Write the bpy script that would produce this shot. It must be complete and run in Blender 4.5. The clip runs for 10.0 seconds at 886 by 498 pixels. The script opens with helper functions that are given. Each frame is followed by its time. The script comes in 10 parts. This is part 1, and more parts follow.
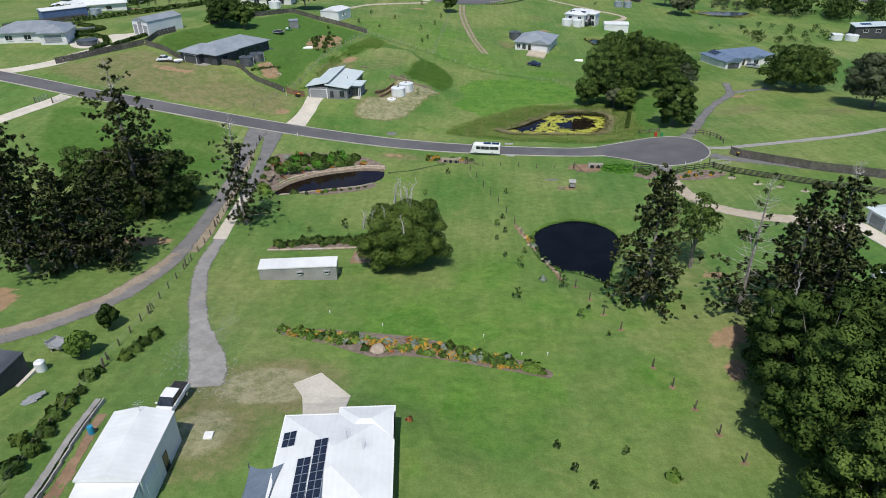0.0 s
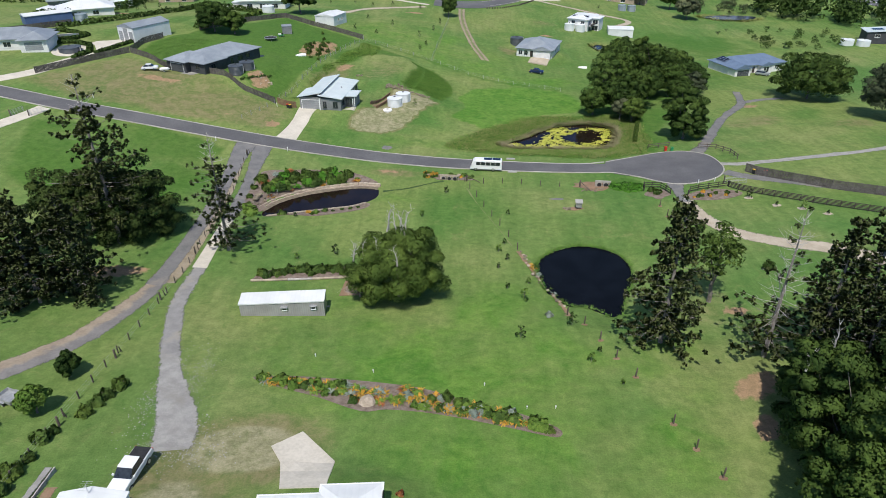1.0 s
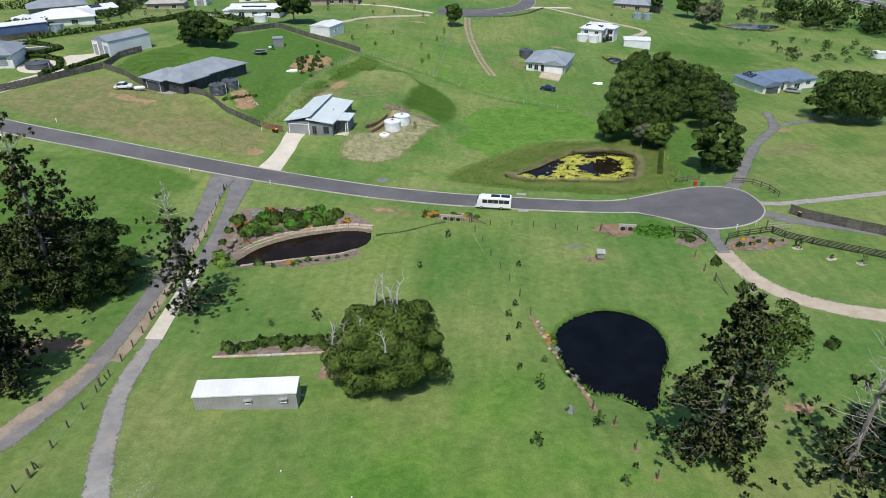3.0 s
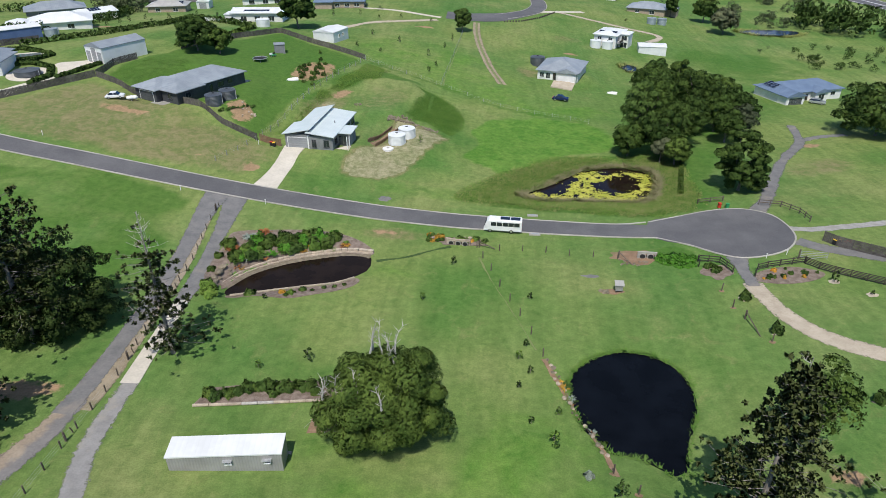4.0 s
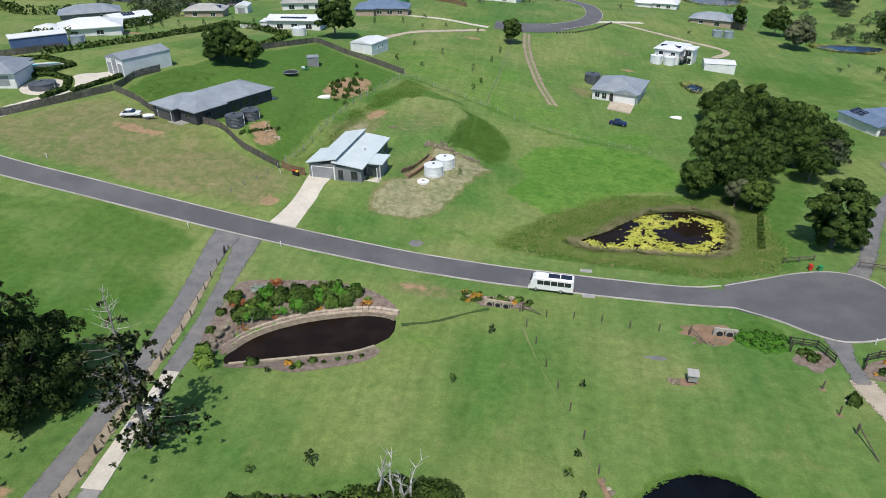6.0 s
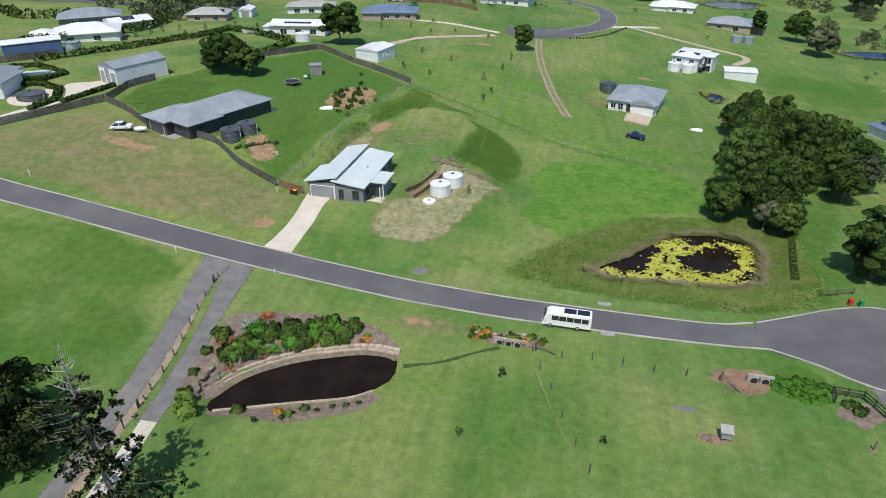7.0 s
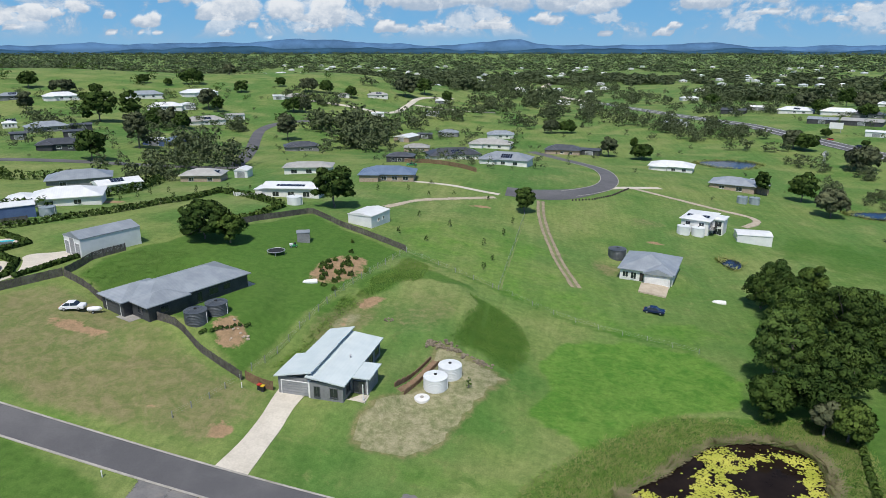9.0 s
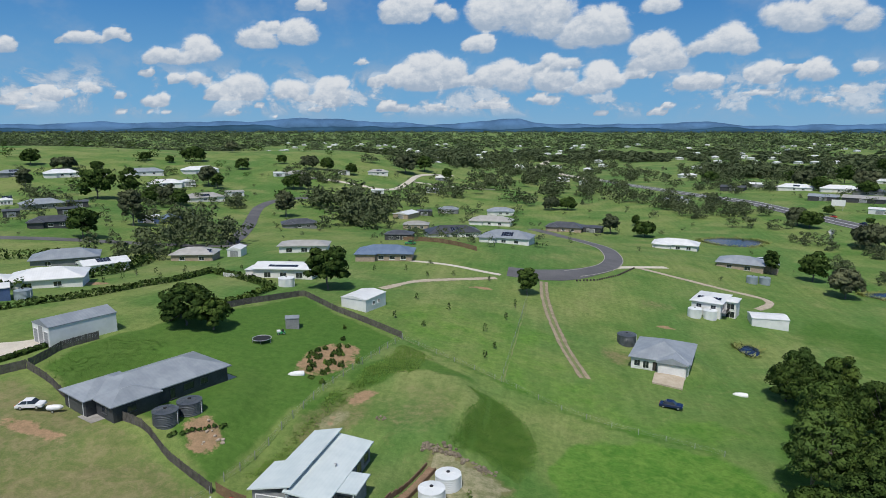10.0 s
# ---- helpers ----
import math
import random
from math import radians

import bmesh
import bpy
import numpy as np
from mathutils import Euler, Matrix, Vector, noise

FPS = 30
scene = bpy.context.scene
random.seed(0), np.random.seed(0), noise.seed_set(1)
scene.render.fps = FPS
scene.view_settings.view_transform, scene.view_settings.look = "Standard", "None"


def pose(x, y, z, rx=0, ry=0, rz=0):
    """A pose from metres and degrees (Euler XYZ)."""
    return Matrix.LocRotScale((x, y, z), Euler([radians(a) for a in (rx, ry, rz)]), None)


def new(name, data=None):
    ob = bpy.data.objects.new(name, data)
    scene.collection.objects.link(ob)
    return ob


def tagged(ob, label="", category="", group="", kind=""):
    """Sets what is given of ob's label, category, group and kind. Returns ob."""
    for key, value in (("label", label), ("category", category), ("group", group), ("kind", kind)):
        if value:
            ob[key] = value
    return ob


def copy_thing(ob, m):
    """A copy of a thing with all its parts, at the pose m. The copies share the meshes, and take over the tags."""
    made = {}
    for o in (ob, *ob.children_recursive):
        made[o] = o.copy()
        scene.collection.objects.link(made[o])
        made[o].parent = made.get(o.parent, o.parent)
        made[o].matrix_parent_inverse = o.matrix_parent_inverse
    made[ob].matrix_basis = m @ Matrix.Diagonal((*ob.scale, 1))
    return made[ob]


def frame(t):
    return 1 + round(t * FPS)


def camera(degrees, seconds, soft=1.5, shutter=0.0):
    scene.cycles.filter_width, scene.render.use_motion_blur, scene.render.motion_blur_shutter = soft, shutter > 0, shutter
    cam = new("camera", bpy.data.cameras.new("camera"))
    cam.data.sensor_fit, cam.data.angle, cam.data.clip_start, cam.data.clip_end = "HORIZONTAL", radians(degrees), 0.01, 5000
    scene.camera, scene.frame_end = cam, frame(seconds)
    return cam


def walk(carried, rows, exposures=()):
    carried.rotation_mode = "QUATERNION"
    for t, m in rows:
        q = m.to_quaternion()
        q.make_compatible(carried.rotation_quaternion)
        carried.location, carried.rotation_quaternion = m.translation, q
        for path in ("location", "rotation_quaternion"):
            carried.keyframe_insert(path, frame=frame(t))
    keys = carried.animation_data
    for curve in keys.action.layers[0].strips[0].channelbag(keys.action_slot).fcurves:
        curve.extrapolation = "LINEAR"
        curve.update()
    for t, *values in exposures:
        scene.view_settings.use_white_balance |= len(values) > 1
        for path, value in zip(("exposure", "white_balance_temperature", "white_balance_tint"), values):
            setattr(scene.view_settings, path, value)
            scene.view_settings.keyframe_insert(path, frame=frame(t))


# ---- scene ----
cam = camera(68.9, 10.0, soft=0.7)
METRES, EYE, TILT, LEAN, TURN = 95.0, 57.3, 1.4, 4.5, 0.0
ROWS = [
    (0.0, 0.0, 0.0, 0.0, 2.5, -31.69, -4.06),
    (0.5, -0.0, 0.0502, -0.0016, 2.5, -31.67, -4.08),
    (1.0, -0.0002, 0.1003, -0.0029, 2.51, -31.67, -4.1),
    (1.5, -0.0003, 0.1505, -0.0039, 2.59, -31.67, -4.12),
    (2.0, -0.0004, 0.2008, -0.0055, 2.7, -31.65, -4.15),
    (2.5, -0.0009, 0.2512, -0.0077, 2.82, -31.65, -4.16),
    (4.0, -0.0035, 0.4005, -0.0134, 3.86, -31.68, -4.24),
    (4.5, -0.0047, 0.45, -0.0147, 4.51, -31.72, -4.27),
    (5.0, -0.0071, 0.4996, -0.016, 5.72, -31.82, -4.24),
    (5.5, -0.0111, 0.5493, -0.0179, 7.01, -31.89, -4.22),
    (7.0, -0.0259, 0.6952, -0.0247, 8.84, -31.99, -4.15),
    (7.5, -0.0321, 0.746, -0.0247, 8.85, -30.36, -4.17),
    (8.0, -0.0382, 0.7959, -0.0257, 8.85, -26.64, -4.2),
    (8.5, -0.0432, 0.8465, -0.028, 8.87, -22.88, -4.21),
    (9.0, -0.0488, 0.8969, -0.0301, 8.9, -19.3, -4.22),
    (9.5, -0.0533, 0.9465, -0.0309, 8.93, -15.94, -4.22),
    (10.0, -0.0594, 0.9965, -0.0327, 8.94, -12.74, -4.25),
]
walk(cam, [(t, pose(0, 0, EYE, TILT, LEAN, TURN) @ pose(METRES * x, METRES * y, METRES * z, 90 + pitch, roll, yaw)) for t, x, y, z, yaw, pitch, roll in ROWS],
     exposures=[(0.0, -0.02), (0.8, 0.06), (1.6, 0.13), (2.6, 0.11), (5.5, 0.09), (7.5, 0.04), (8.5, 0.0), (9.5, -0.08), (10.0, -0.2)])

# ---- light ----
SUN_DIR = Vector((0.06, 0.58, -1.0)).normalized()       # the way the sunlight travels
world = bpy.data.worlds.new("sky")
scene.world = world
world.use_nodes = True
wn = world.node_tree.nodes
sky = wn.new("ShaderNodeTexSky")
sky.sky_type = "NISHITA"
sky.sun_disc = False
sky.sun_elevation = math.asin(-SUN_DIR.z)
sky.sun_rotation = math.atan2(-SUN_DIR.x, -SUN_DIR.y)
sky.altitude = 60
sky.air_density, sky.dust_density, sky.ozone_density = 1.0, 0.6, 2.0
wn["Background"].inputs["Strength"].default_value = 0.11
world.node_tree.links.new(sky.outputs["Color"], wn["Background"].inputs["Color"])
sun_data = bpy.data.lights.new("sun", "SUN")
sun_data.energy, sun_data.angle, sun_data.color = 3.9, radians(0.53), (1.0, 0.96, 0.90)
sun = new("sun", sun_data)
sun.matrix_world = Matrix.Translation((-60, -60, 400)) @ SUN_DIR.to_track_quat("-Z", "Y").to_matrix().to_4x4()
scene.view_settings.exposure = 0.12


# ---- materials ----
def nodes_of(name):
    m = bpy.data.materials.new(name)
    m.use_nodes = True
    nt = m.node_tree
    return m, nt, nt.nodes["Principled BSDF"]


def link(nt, a, b):
    nt.links.new(a, b)


def noise_node(nt, vec, scale, detail=4.0, rough=0.55, distortion=0.0):
    n = nt.nodes.new("ShaderNodeTexNoise")
    n.inputs["Scale"].default_value = scale
    n.inputs["Detail"].default_value = detail
    n.inputs["Roughness"].default_value = rough
    n.inputs["Distortion"].default_value = distortion
    link(nt, vec, n.inputs["Vector"])
    return n.outputs["Fac"]


def ramp(nt, fac, lo, hi, a=0.0, b=1.0):
    n = nt.nodes.new("ShaderNodeMapRange")
    n.interpolation_type = "SMOOTHSTEP"
    for key, v in zip(("From Min", "From Max", "To Min", "To Max"), (lo, hi, a, b)):
        n.inputs[key].default_value = v
    link(nt, fac, n.inputs["Value"])
    return n.outputs["Result"]


def mix(nt, fac, a, b, mode="MIX"):
    n = nt.nodes.new("ShaderNodeMix")
    n.data_type, n.blend_type = "RGBA", mode
    for sock, v in ((n.inputs[0], fac), (n.inputs[6], a), (n.inputs[7], b)):
        if isinstance(v, (int, float)):
            sock.default_value = v
        elif isinstance(v, tuple):
            sock.default_value = (*v, 1.0)
        else:
            link(nt, v, sock)
    return n.outputs[2]


def calc(nt, op, a, b=0.0):
    n = nt.nodes.new("ShaderNodeMath")
    n.operation, n.use_clamp = op, False
    for sock, v in zip(n.inputs, (a, b)):
        if isinstance(v, (int, float)):
            sock.default_value = v
        else:
            link(nt, v, sock)
    return n.outputs[0]


def bump(nt, bsdf, height, strength, distance):
    n = nt.nodes.new("ShaderNodeBump")
    n.inputs["Strength"].default_value = strength
    n.inputs["Distance"].default_value = distance
    link(nt, height, n.inputs["Height"])
    link(nt, n.outputs["Normal"], bsdf.inputs["Normal"])


def surface(name, dark, light, scale, rough=0.8, metal=0.0, grain=6.0, relief=0.0, vary=0.0, spec=0.5, stain=None, frayed=0.0, other=None):
    """A surface whose colour wanders between two tones at two scales, with an optional stain colour.
    frayed: the rim of a strip breaks up into the grass; other: two tones of the strip's further side."""
    m, nt, b = nodes_of(name)
    co = nt.nodes.new("ShaderNodeTexCoord").outputs["Object"]
    big = noise_node(nt, co, scale, 3)
    fine = noise_node(nt, co, scale * grain, 4)
    f = calc(nt, "ADD", calc(nt, "MULTIPLY", big, 0.6), calc(nt, "MULTIPLY", fine, 0.4))
    c = mix(nt, ramp(nt, f, 0.3, 0.7), dark, light)
    if other:
        side = nt.nodes.new("ShaderNodeAttribute")
        side.attribute_name = "across"
        shift = calc(nt, "ADD", side.outputs["Fac"], calc(nt, "MULTIPLY", calc(nt, "SUBTRACT", noise_node(nt, co, 0.35, 5, 0.65), 0.5), 0.9))
        c = mix(nt, ramp(nt, shift, 0.42, 0.66), c, mix(nt, ramp(nt, f, 0.3, 0.7), *other))
    if stain:
        c = mix(nt, ramp(nt, noise_node(nt, co, scale * 0.4, 5, 0.65), 0.52, 0.72, 0.0, 0.75), c, stain)
    if vary:
        info = nt.nodes.new("ShaderNodeObjectInfo").outputs["Random"]
        c = mix(nt, 1.0, c, mix(nt, info, (1 - vary,) * 3, (1 + vary,) * 3), "MULTIPLY")
    link(nt, c, b.inputs["Base Color"])
    b.inputs["Roughness"].default_value = rough
    b.inputs["Metallic"].default_value = metal
    b.inputs["Specular IOR Level"].default_value = spec
    if relief:
        bump(nt, b, fine, 0.6, relief)
    if frayed:
        wear = nt.nodes.new("ShaderNodeAttribute")
        wear.attribute_name = "wear"
        crumb = calc(nt, "ADD", calc(nt, "MULTIPLY", noise_node(nt, co, 1.7, 6, 0.72), 1.1), calc(nt, "MULTIPLY", noise_node(nt, co, 6.0, 2, 0.6), 0.6))
        b_alpha = ramp(nt, calc(nt, "ADD", calc(nt, "MULTIPLY", wear.outputs["Fac"], frayed), calc(nt, "SUBTRACT", crumb, 0.85)), 0.42, 0.62, 1.0, 0.0)
        link(nt, b_alpha, b.inputs["Alpha"])
    return m


def ribbed(name, dark, light, pitch, rough=0.45, metal=0.0, axis="X", relief=0.025, tint=0.0, groove=0.18):
    """Ribbed sheet metal: ribs across the given local axis."""
    m, nt, b = nodes_of(name)
    co = nt.nodes.new("ShaderNodeTexCoord").outputs["Object"]
    w = nt.nodes.new("ShaderNodeTexWave")
    w.bands_direction = axis
    w.inputs["Scale"].default_value = 0.314 / pitch
    w.inputs["Detail"].default_value = 0.0
    link(nt, co, w.inputs["Vector"])
    c = mix(nt, ramp(nt, noise_node(nt, co, 0.35, 5, 0.6), 0.3, 0.7), dark, light)
    # Troughs between ribs are darkened, their shade put into the colour.
    c = mix(nt, ramp(nt, w.outputs["Fac"], 0.0, 0.25, groove, 0.0), c, tuple(v * 0.6 for v in dark))
    if tint:
        info = nt.nodes.new("ShaderNodeObjectInfo").outputs["Random"]
        c = mix(nt, 1.0, c, mix(nt, info, (1 - tint,) * 3, (1.0, 1.0, 1.0)), "MULTIPLY")
    link(nt, c, b.inputs["Base Color"])
    b.inputs["Roughness"].default_value = rough
    b.inputs["Metallic"].default_value = metal
    bump(nt, b, w.outputs["Fac"], 0.7, relief)
    return m


def leaf(name, dark, light, vary=0.35, sheer=0.25, rough=0.75):
    """Foliage: each clump has a tone of its own; some light passes through."""
    m, nt, b = nodes_of(name)
    isl = nt.nodes.new("ShaderNodeNewGeometry").outputs["Random Per Island"]
    info = nt.nodes.new("ShaderNodeObjectInfo").outputs["Random"]
    co = nt.nodes.new("ShaderNodeTexCoord").outputs["Object"]
    f = calc(nt, "ADD", calc(nt, "MULTIPLY", isl, 0.16), calc(nt, "MULTIPLY", noise_node(nt, co, 0.35, 3), 0.88))
    c = mix(nt, ramp(nt, f, 0.22, 0.86), dark, light)
    c = mix(nt, 1.0, c, mix(nt, info, (1 - vary, 1 - vary * 0.8, 1 - vary), (1 + vary, 1 + vary * 0.7, 1 + vary * 0.4)), "MULTIPLY")
    link(nt, c, b.inputs["Base Color"])
    b.inputs["Roughness"].default_value = rough
    b.inputs["Specular IOR Level"].default_value = 0.12
    tr = nt.nodes.new("ShaderNodeBsdfTranslucent")
    link(nt, c, tr.inputs["Color"])
    ms = nt.nodes.new("ShaderNodeMixShader")
    ms.inputs[0].default_value = sheer
    link(nt, b.outputs[0], ms.inputs[1])
    link(nt, tr.outputs[0], ms.inputs[2])
    link(nt, ms.outputs[0], nt.nodes["Material Output"].inputs["Surface"])
    return m


def grass_material():
    m, nt, b = nodes_of("pasture")
    co = nt.nodes.new("ShaderNodeTexCoord").outputs["Object"]
    zone = nt.nodes.new("ShaderNodeAttribute")
    zone.attribute_name = "zone"
    sep = nt.nodes.new("ShaderNodeSeparateColor")
    link(nt, zone.outputs["Color"], sep.inputs["Color"])
    dry, soil, lush = sep.outputs["Red"], sep.outputs["Green"], sep.outputs["Blue"]
    wide = noise_node(nt, co, 0.016, 5, 0.62, 0.5)
    mid = noise_node(nt, co, 0.09, 5, 0.6, 0.4)
    fine = noise_node(nt, co, 0.8, 5, 0.7)
    blade = noise_node(nt, co, 5.0, 3, 0.7)
    tuft = noise_node(nt, co, 0.28, 6, 0.72, 0.8)
    stretch = nt.nodes.new("ShaderNodeMapping")
    stretch.inputs["Rotation"].default_value = (0, 0, 0.5)
    stretch.inputs["Scale"].default_value = (0.5, 0.04, 1.0)
    link(nt, co, stretch.inputs["Vector"])
    swath = noise_node(nt, stretch.outputs[0], 1.0, 3, 0.6, 0.3)
    broad = noise_node(nt, co, 0.045, 3, 0.5, 0.3)
    c = mix(nt, ramp(nt, wide, 0.36, 0.64), (0.092, 0.182, 0.043), (0.170, 0.230, 0.064))
    c = mix(nt, ramp(nt, broad, 0.48, 0.72, 0.0, 0.75), c, (0.222, 0.252, 0.090))
    c = mix(nt, ramp(nt, broad, 0.48, 0.28, 0.0, 0.7), c, (0.062, 0.158, 0.028))
    c = mix(nt, ramp(nt, tuft, 0.53, 0.72, 0.0, 0.5), c, (0.205, 0.226, 0.082))
    c = mix(nt, ramp(nt, tuft, 0.47, 0.28, 0.0, 0.5), c, (0.058, 0.138, 0.024))
    c = mix(nt, 1.0, c, mix(nt, ramp(nt, swath, 0.32, 0.68), (0.90, 0.92, 0.90), (1.10, 1.07, 1.10)), "MULTIPLY")
    vivid = zone.outputs["Alpha"]
    edge = calc(nt, "MULTIPLY", calc(nt, "SUBTRACT", mid, 0.5), 1.1)
    edge2 = calc(nt, "ADD", edge, calc(nt, "MULTIPLY", calc(nt, "SUBTRACT", fine, 0.5), 1.1))
    c = mix(nt, ramp(nt, calc(nt, "ADD", lush, edge), 0.35, 0.7, 0.0, 0.8), c, (0.058, 0.140, 0.020))
    c = mix(nt, ramp(nt, calc(nt, "ADD", vivid, edge), 0.25, 0.7, 0.0, 0.85), c, mix(nt, ramp(nt, tuft, 0.35, 0.65), (0.062, 0.176, 0.019), (0.120, 0.240, 0.036)))
    c = mix(nt, ramp(nt, calc(nt, "ADD", dry, edge2), 0.3, 0.95, 0.0, 0.8), c, mix(nt, ramp(nt, tuft, 0.36, 0.62), (0.140, 0.160, 0.056), (0.222, 0.190, 0.098)))
    c = mix(nt, calc(nt, "MULTIPLY", ramp(nt, dry, 0.91, 0.99), ramp(nt, calc(nt, "ADD", calc(nt, "MULTIPLY", tuft, 0.5), calc(nt, "MULTIPLY", fine, 0.5)), 0.38, 0.6, 0.3, 0.85)), c, (0.315, 0.300, 0.180))
    c = mix(nt, ramp(nt, calc(nt, "ADD", soil, edge2), 0.42, 0.72, 0.0, 0.95), c, (0.320, 0.215, 0.125))
    c = mix(nt, 1.0, c, mix(nt, ramp(nt, fine, 0.25, 0.75), (0.80, 0.83, 0.81), (1.22, 1.17, 1.22)), "MULTIPLY")
    c = mix(nt, 1.0, c, mix(nt, ramp(nt, blade, 0.25, 0.75), (0.86, 0.87, 0.86), (1.14, 1.12, 1.14)), "MULTIPLY")
    link(nt, c, b.inputs["Base Color"])
    b.inputs["Roughness"].default_value = 0.95
    b.inputs["Specular IOR Level"].default_value = 0.15
    bump(nt, b, calc(nt, "ADD", blade, calc(nt, "MULTIPLY", fine, 1.5)), 0.5, 0.12)
    return m


def water_material(name, colour, rough=0.04):
    m, nt, b = nodes_of(name)
    co = nt.nodes.new("ShaderNodeTexCoord").outputs["Object"]
    c = mix(nt, ramp(nt, noise_node(nt, co, 0.25, 4), 0.35, 0.7), colour, tuple(v * 1.7 for v in colour))
    link(nt, c, b.inputs["Base Color"])
    b.inputs["Roughness"].default_value = rough
    b.inputs["IOR"].default_value = 1.33
    b.inputs["Specular IOR Level"].default_value = 0.2
    bump(nt, b, noise_node(nt, co, 1.2, 3), 0.25, 0.02)
    return m


def asphalt_material():
    m, nt, b = nodes_of("asphalt")
    co = nt.nodes.new("ShaderNodeTexCoord").outputs["Object"]
    c = mix(nt, ramp(nt, noise_node(nt, co, 0.12, 5, 0.6), 0.35, 0.7), (0.098, 0.096, 0.100), (0.138, 0.134, 0.136))
    c = mix(nt, ramp(nt, noise_node(nt, co, 7.0, 4, 0.7), 0.3, 0.7), mix(nt, 1.0, c, (0.82, 0.82, 0.82), "MULTIPLY"), mix(nt, 1.0, c, (1.15, 1.15, 1.15), "MULTIPLY"))
    c = mix(nt, ramp(nt, noise_node(nt, co, 0.5, 6, 0.7, 1.5), 0.60, 0.68, 0.0, 0.5), c, (0.075, 0.075, 0.080))
    link(nt, c, b.inputs["Base Color"])
    b.inputs["Roughness"].default_value = 0.85
    bump(nt, b, noise_node(nt, co, 30.0, 3), 0.4, 0.01)
    return m


GRASS = grass_material()
ASPHALT = asphalt_material()
LUSH_GRASS = surface("rank dark grass", (0.026, 0.060, 0.012), (0.055, 0.104, 0.022), 0.9, 0.95, grain=6, relief=0.06, frayed=1.1)
OLD_ASPHALT = surface("worn asphalt", (0.130, 0.128, 0.128), (0.205, 0.198, 0.190), 0.5, 0.9, relief=0.01, stain=(0.27, 0.235, 0.195), frayed=0.75)
DRIVE_MIX = surface("worn asphalt and tan dirt", (0.165, 0.155, 0.148), (0.235, 0.220, 0.208), 0.45, 0.95, grain=8, relief=0.02, frayed=0.8, other=((0.255, 0.200, 0.145), (0.365, 0.300, 0.225)))
PALE_DRIVE = surface("pale worn bitumen", (0.215, 0.208, 0.200), (0.315, 0.302, 0.285), 0.6, 0.92, grain=9, relief=0.015, stain=(0.335, 0.300, 0.245), frayed=0.8)
GRAVEL = surface("grey gravel", (0.25, 0.24, 0.225), (0.375, 0.36, 0.335), 0.8, 0.95, grain=9, relief=0.03, stain=(0.25, 0.235, 0.205), frayed=0.9)
DIRT = surface("tan dirt track", (0.23, 0.185, 0.12), (0.36, 0.295, 0.205), 0.6, 0.95, grain=8, relief=0.03, stain=(0.17, 0.17, 0.08), frayed=1.0)
SAND_GRAVEL = surface("pale sandy gravel", (0.36, 0.30, 0.22), (0.50, 0.43, 0.335), 0.5, 0.95, grain=9, relief=0.02, frayed=0.55)
CONCRETE = surface("pale concrete", (0.50, 0.455, 0.375), (0.64, 0.585, 0.495), 0.4, 0.85, grain=8, relief=0.006)
KERB = surface("kerb concrete", (0.30, 0.285, 0.25), (0.46, 0.43, 0.385), 0.3, 0.9, grain=9, relief=0.006, stain=(0.20, 0.19, 0.14))
BARE = surface("bare brown soil", (0.19, 0.115, 0.068), (0.31, 0.205, 0.130), 0.7, 0.95, grain=7, relief=0.05, stain=(0.14, 0.15, 0.06), frayed=1.0)
MULCH = surface("bark mulch", (0.12, 0.085, 0.065), (0.27, 0.215, 0.175), 1.3, 0.95, grain=6, relief=0.06)
ROCK = surface("brown rock", (0.12, 0.100, 0.068), (0.27, 0.225, 0.160), 1.5, 0.9, relief=0.04, vary=0.25)
DRY_GRASS = surface("dry trodden grass", (0.130, 0.185, 0.052), (0.200, 0.220, 0.085), 0.7, 0.95, grain=7, relief=0.03, stain=(0.11, 0.17, 0.045), frayed=1.1)
SANDSTONE = surface("sandstone blocks", (0.30, 0.24, 0.18), (0.50, 0.42, 0.33), 1.2, 0.9, relief=0.02, vary=0.15)
BARK = surface("grey bark", (0.10, 0.085, 0.07), (0.26, 0.23, 0.20), 1.5, 0.9, grain=8, relief=0.03)
PALE_BARK = surface("pale grey branch bark", (0.15, 0.13, 0.115), (0.33, 0.30, 0.27), 1.5, 0.9, grain=8)
DEADWOOD = surface("bleached dead wood", (0.30, 0.28, 0.26), (0.55, 0.52, 0.48), 2.0, 0.85)
TIMBER = surface("weathered grey paling", (0.066, 0.058, 0.053), (0.145, 0.130, 0.118), 1.2, 0.9, grain=9, relief=0.01, vary=0.2)
DARK_TIMBER = surface("dark stained timber", (0.030, 0.024, 0.020), (0.075, 0.060, 0.050), 2.0, 0.8, vary=0.2)
POST_TIMBER = surface("weathered fence post timber", (0.07, 0.055, 0.045), (0.16, 0.125, 0.10), 2.0, 0.9, vary=0.25)
BROWN_TIMBER = surface("brown sleeper timber", (0.13, 0.075, 0.045), (0.26, 0.165, 0.10), 1.5, 0.85, vary=0.15)
STEEL = surface("galvanised steel", (0.32, 0.33, 0.34), (0.48, 0.49, 0.50), 3.0, 0.5, metal=0.4)
WHITE_ROOF_X = ribbed("white sheet roofing", (0.66, 0.67, 0.66), (0.76, 0.77, 0.76), 0.6, axis="X", relief=0.008, groove=0.05)
WHITE_ROOF_Y = ribbed("white sheet roofing lengthways", (0.66, 0.67, 0.66), (0.76, 0.77, 0.76), 0.6, axis="Y", relief=0.008, groove=0.05)
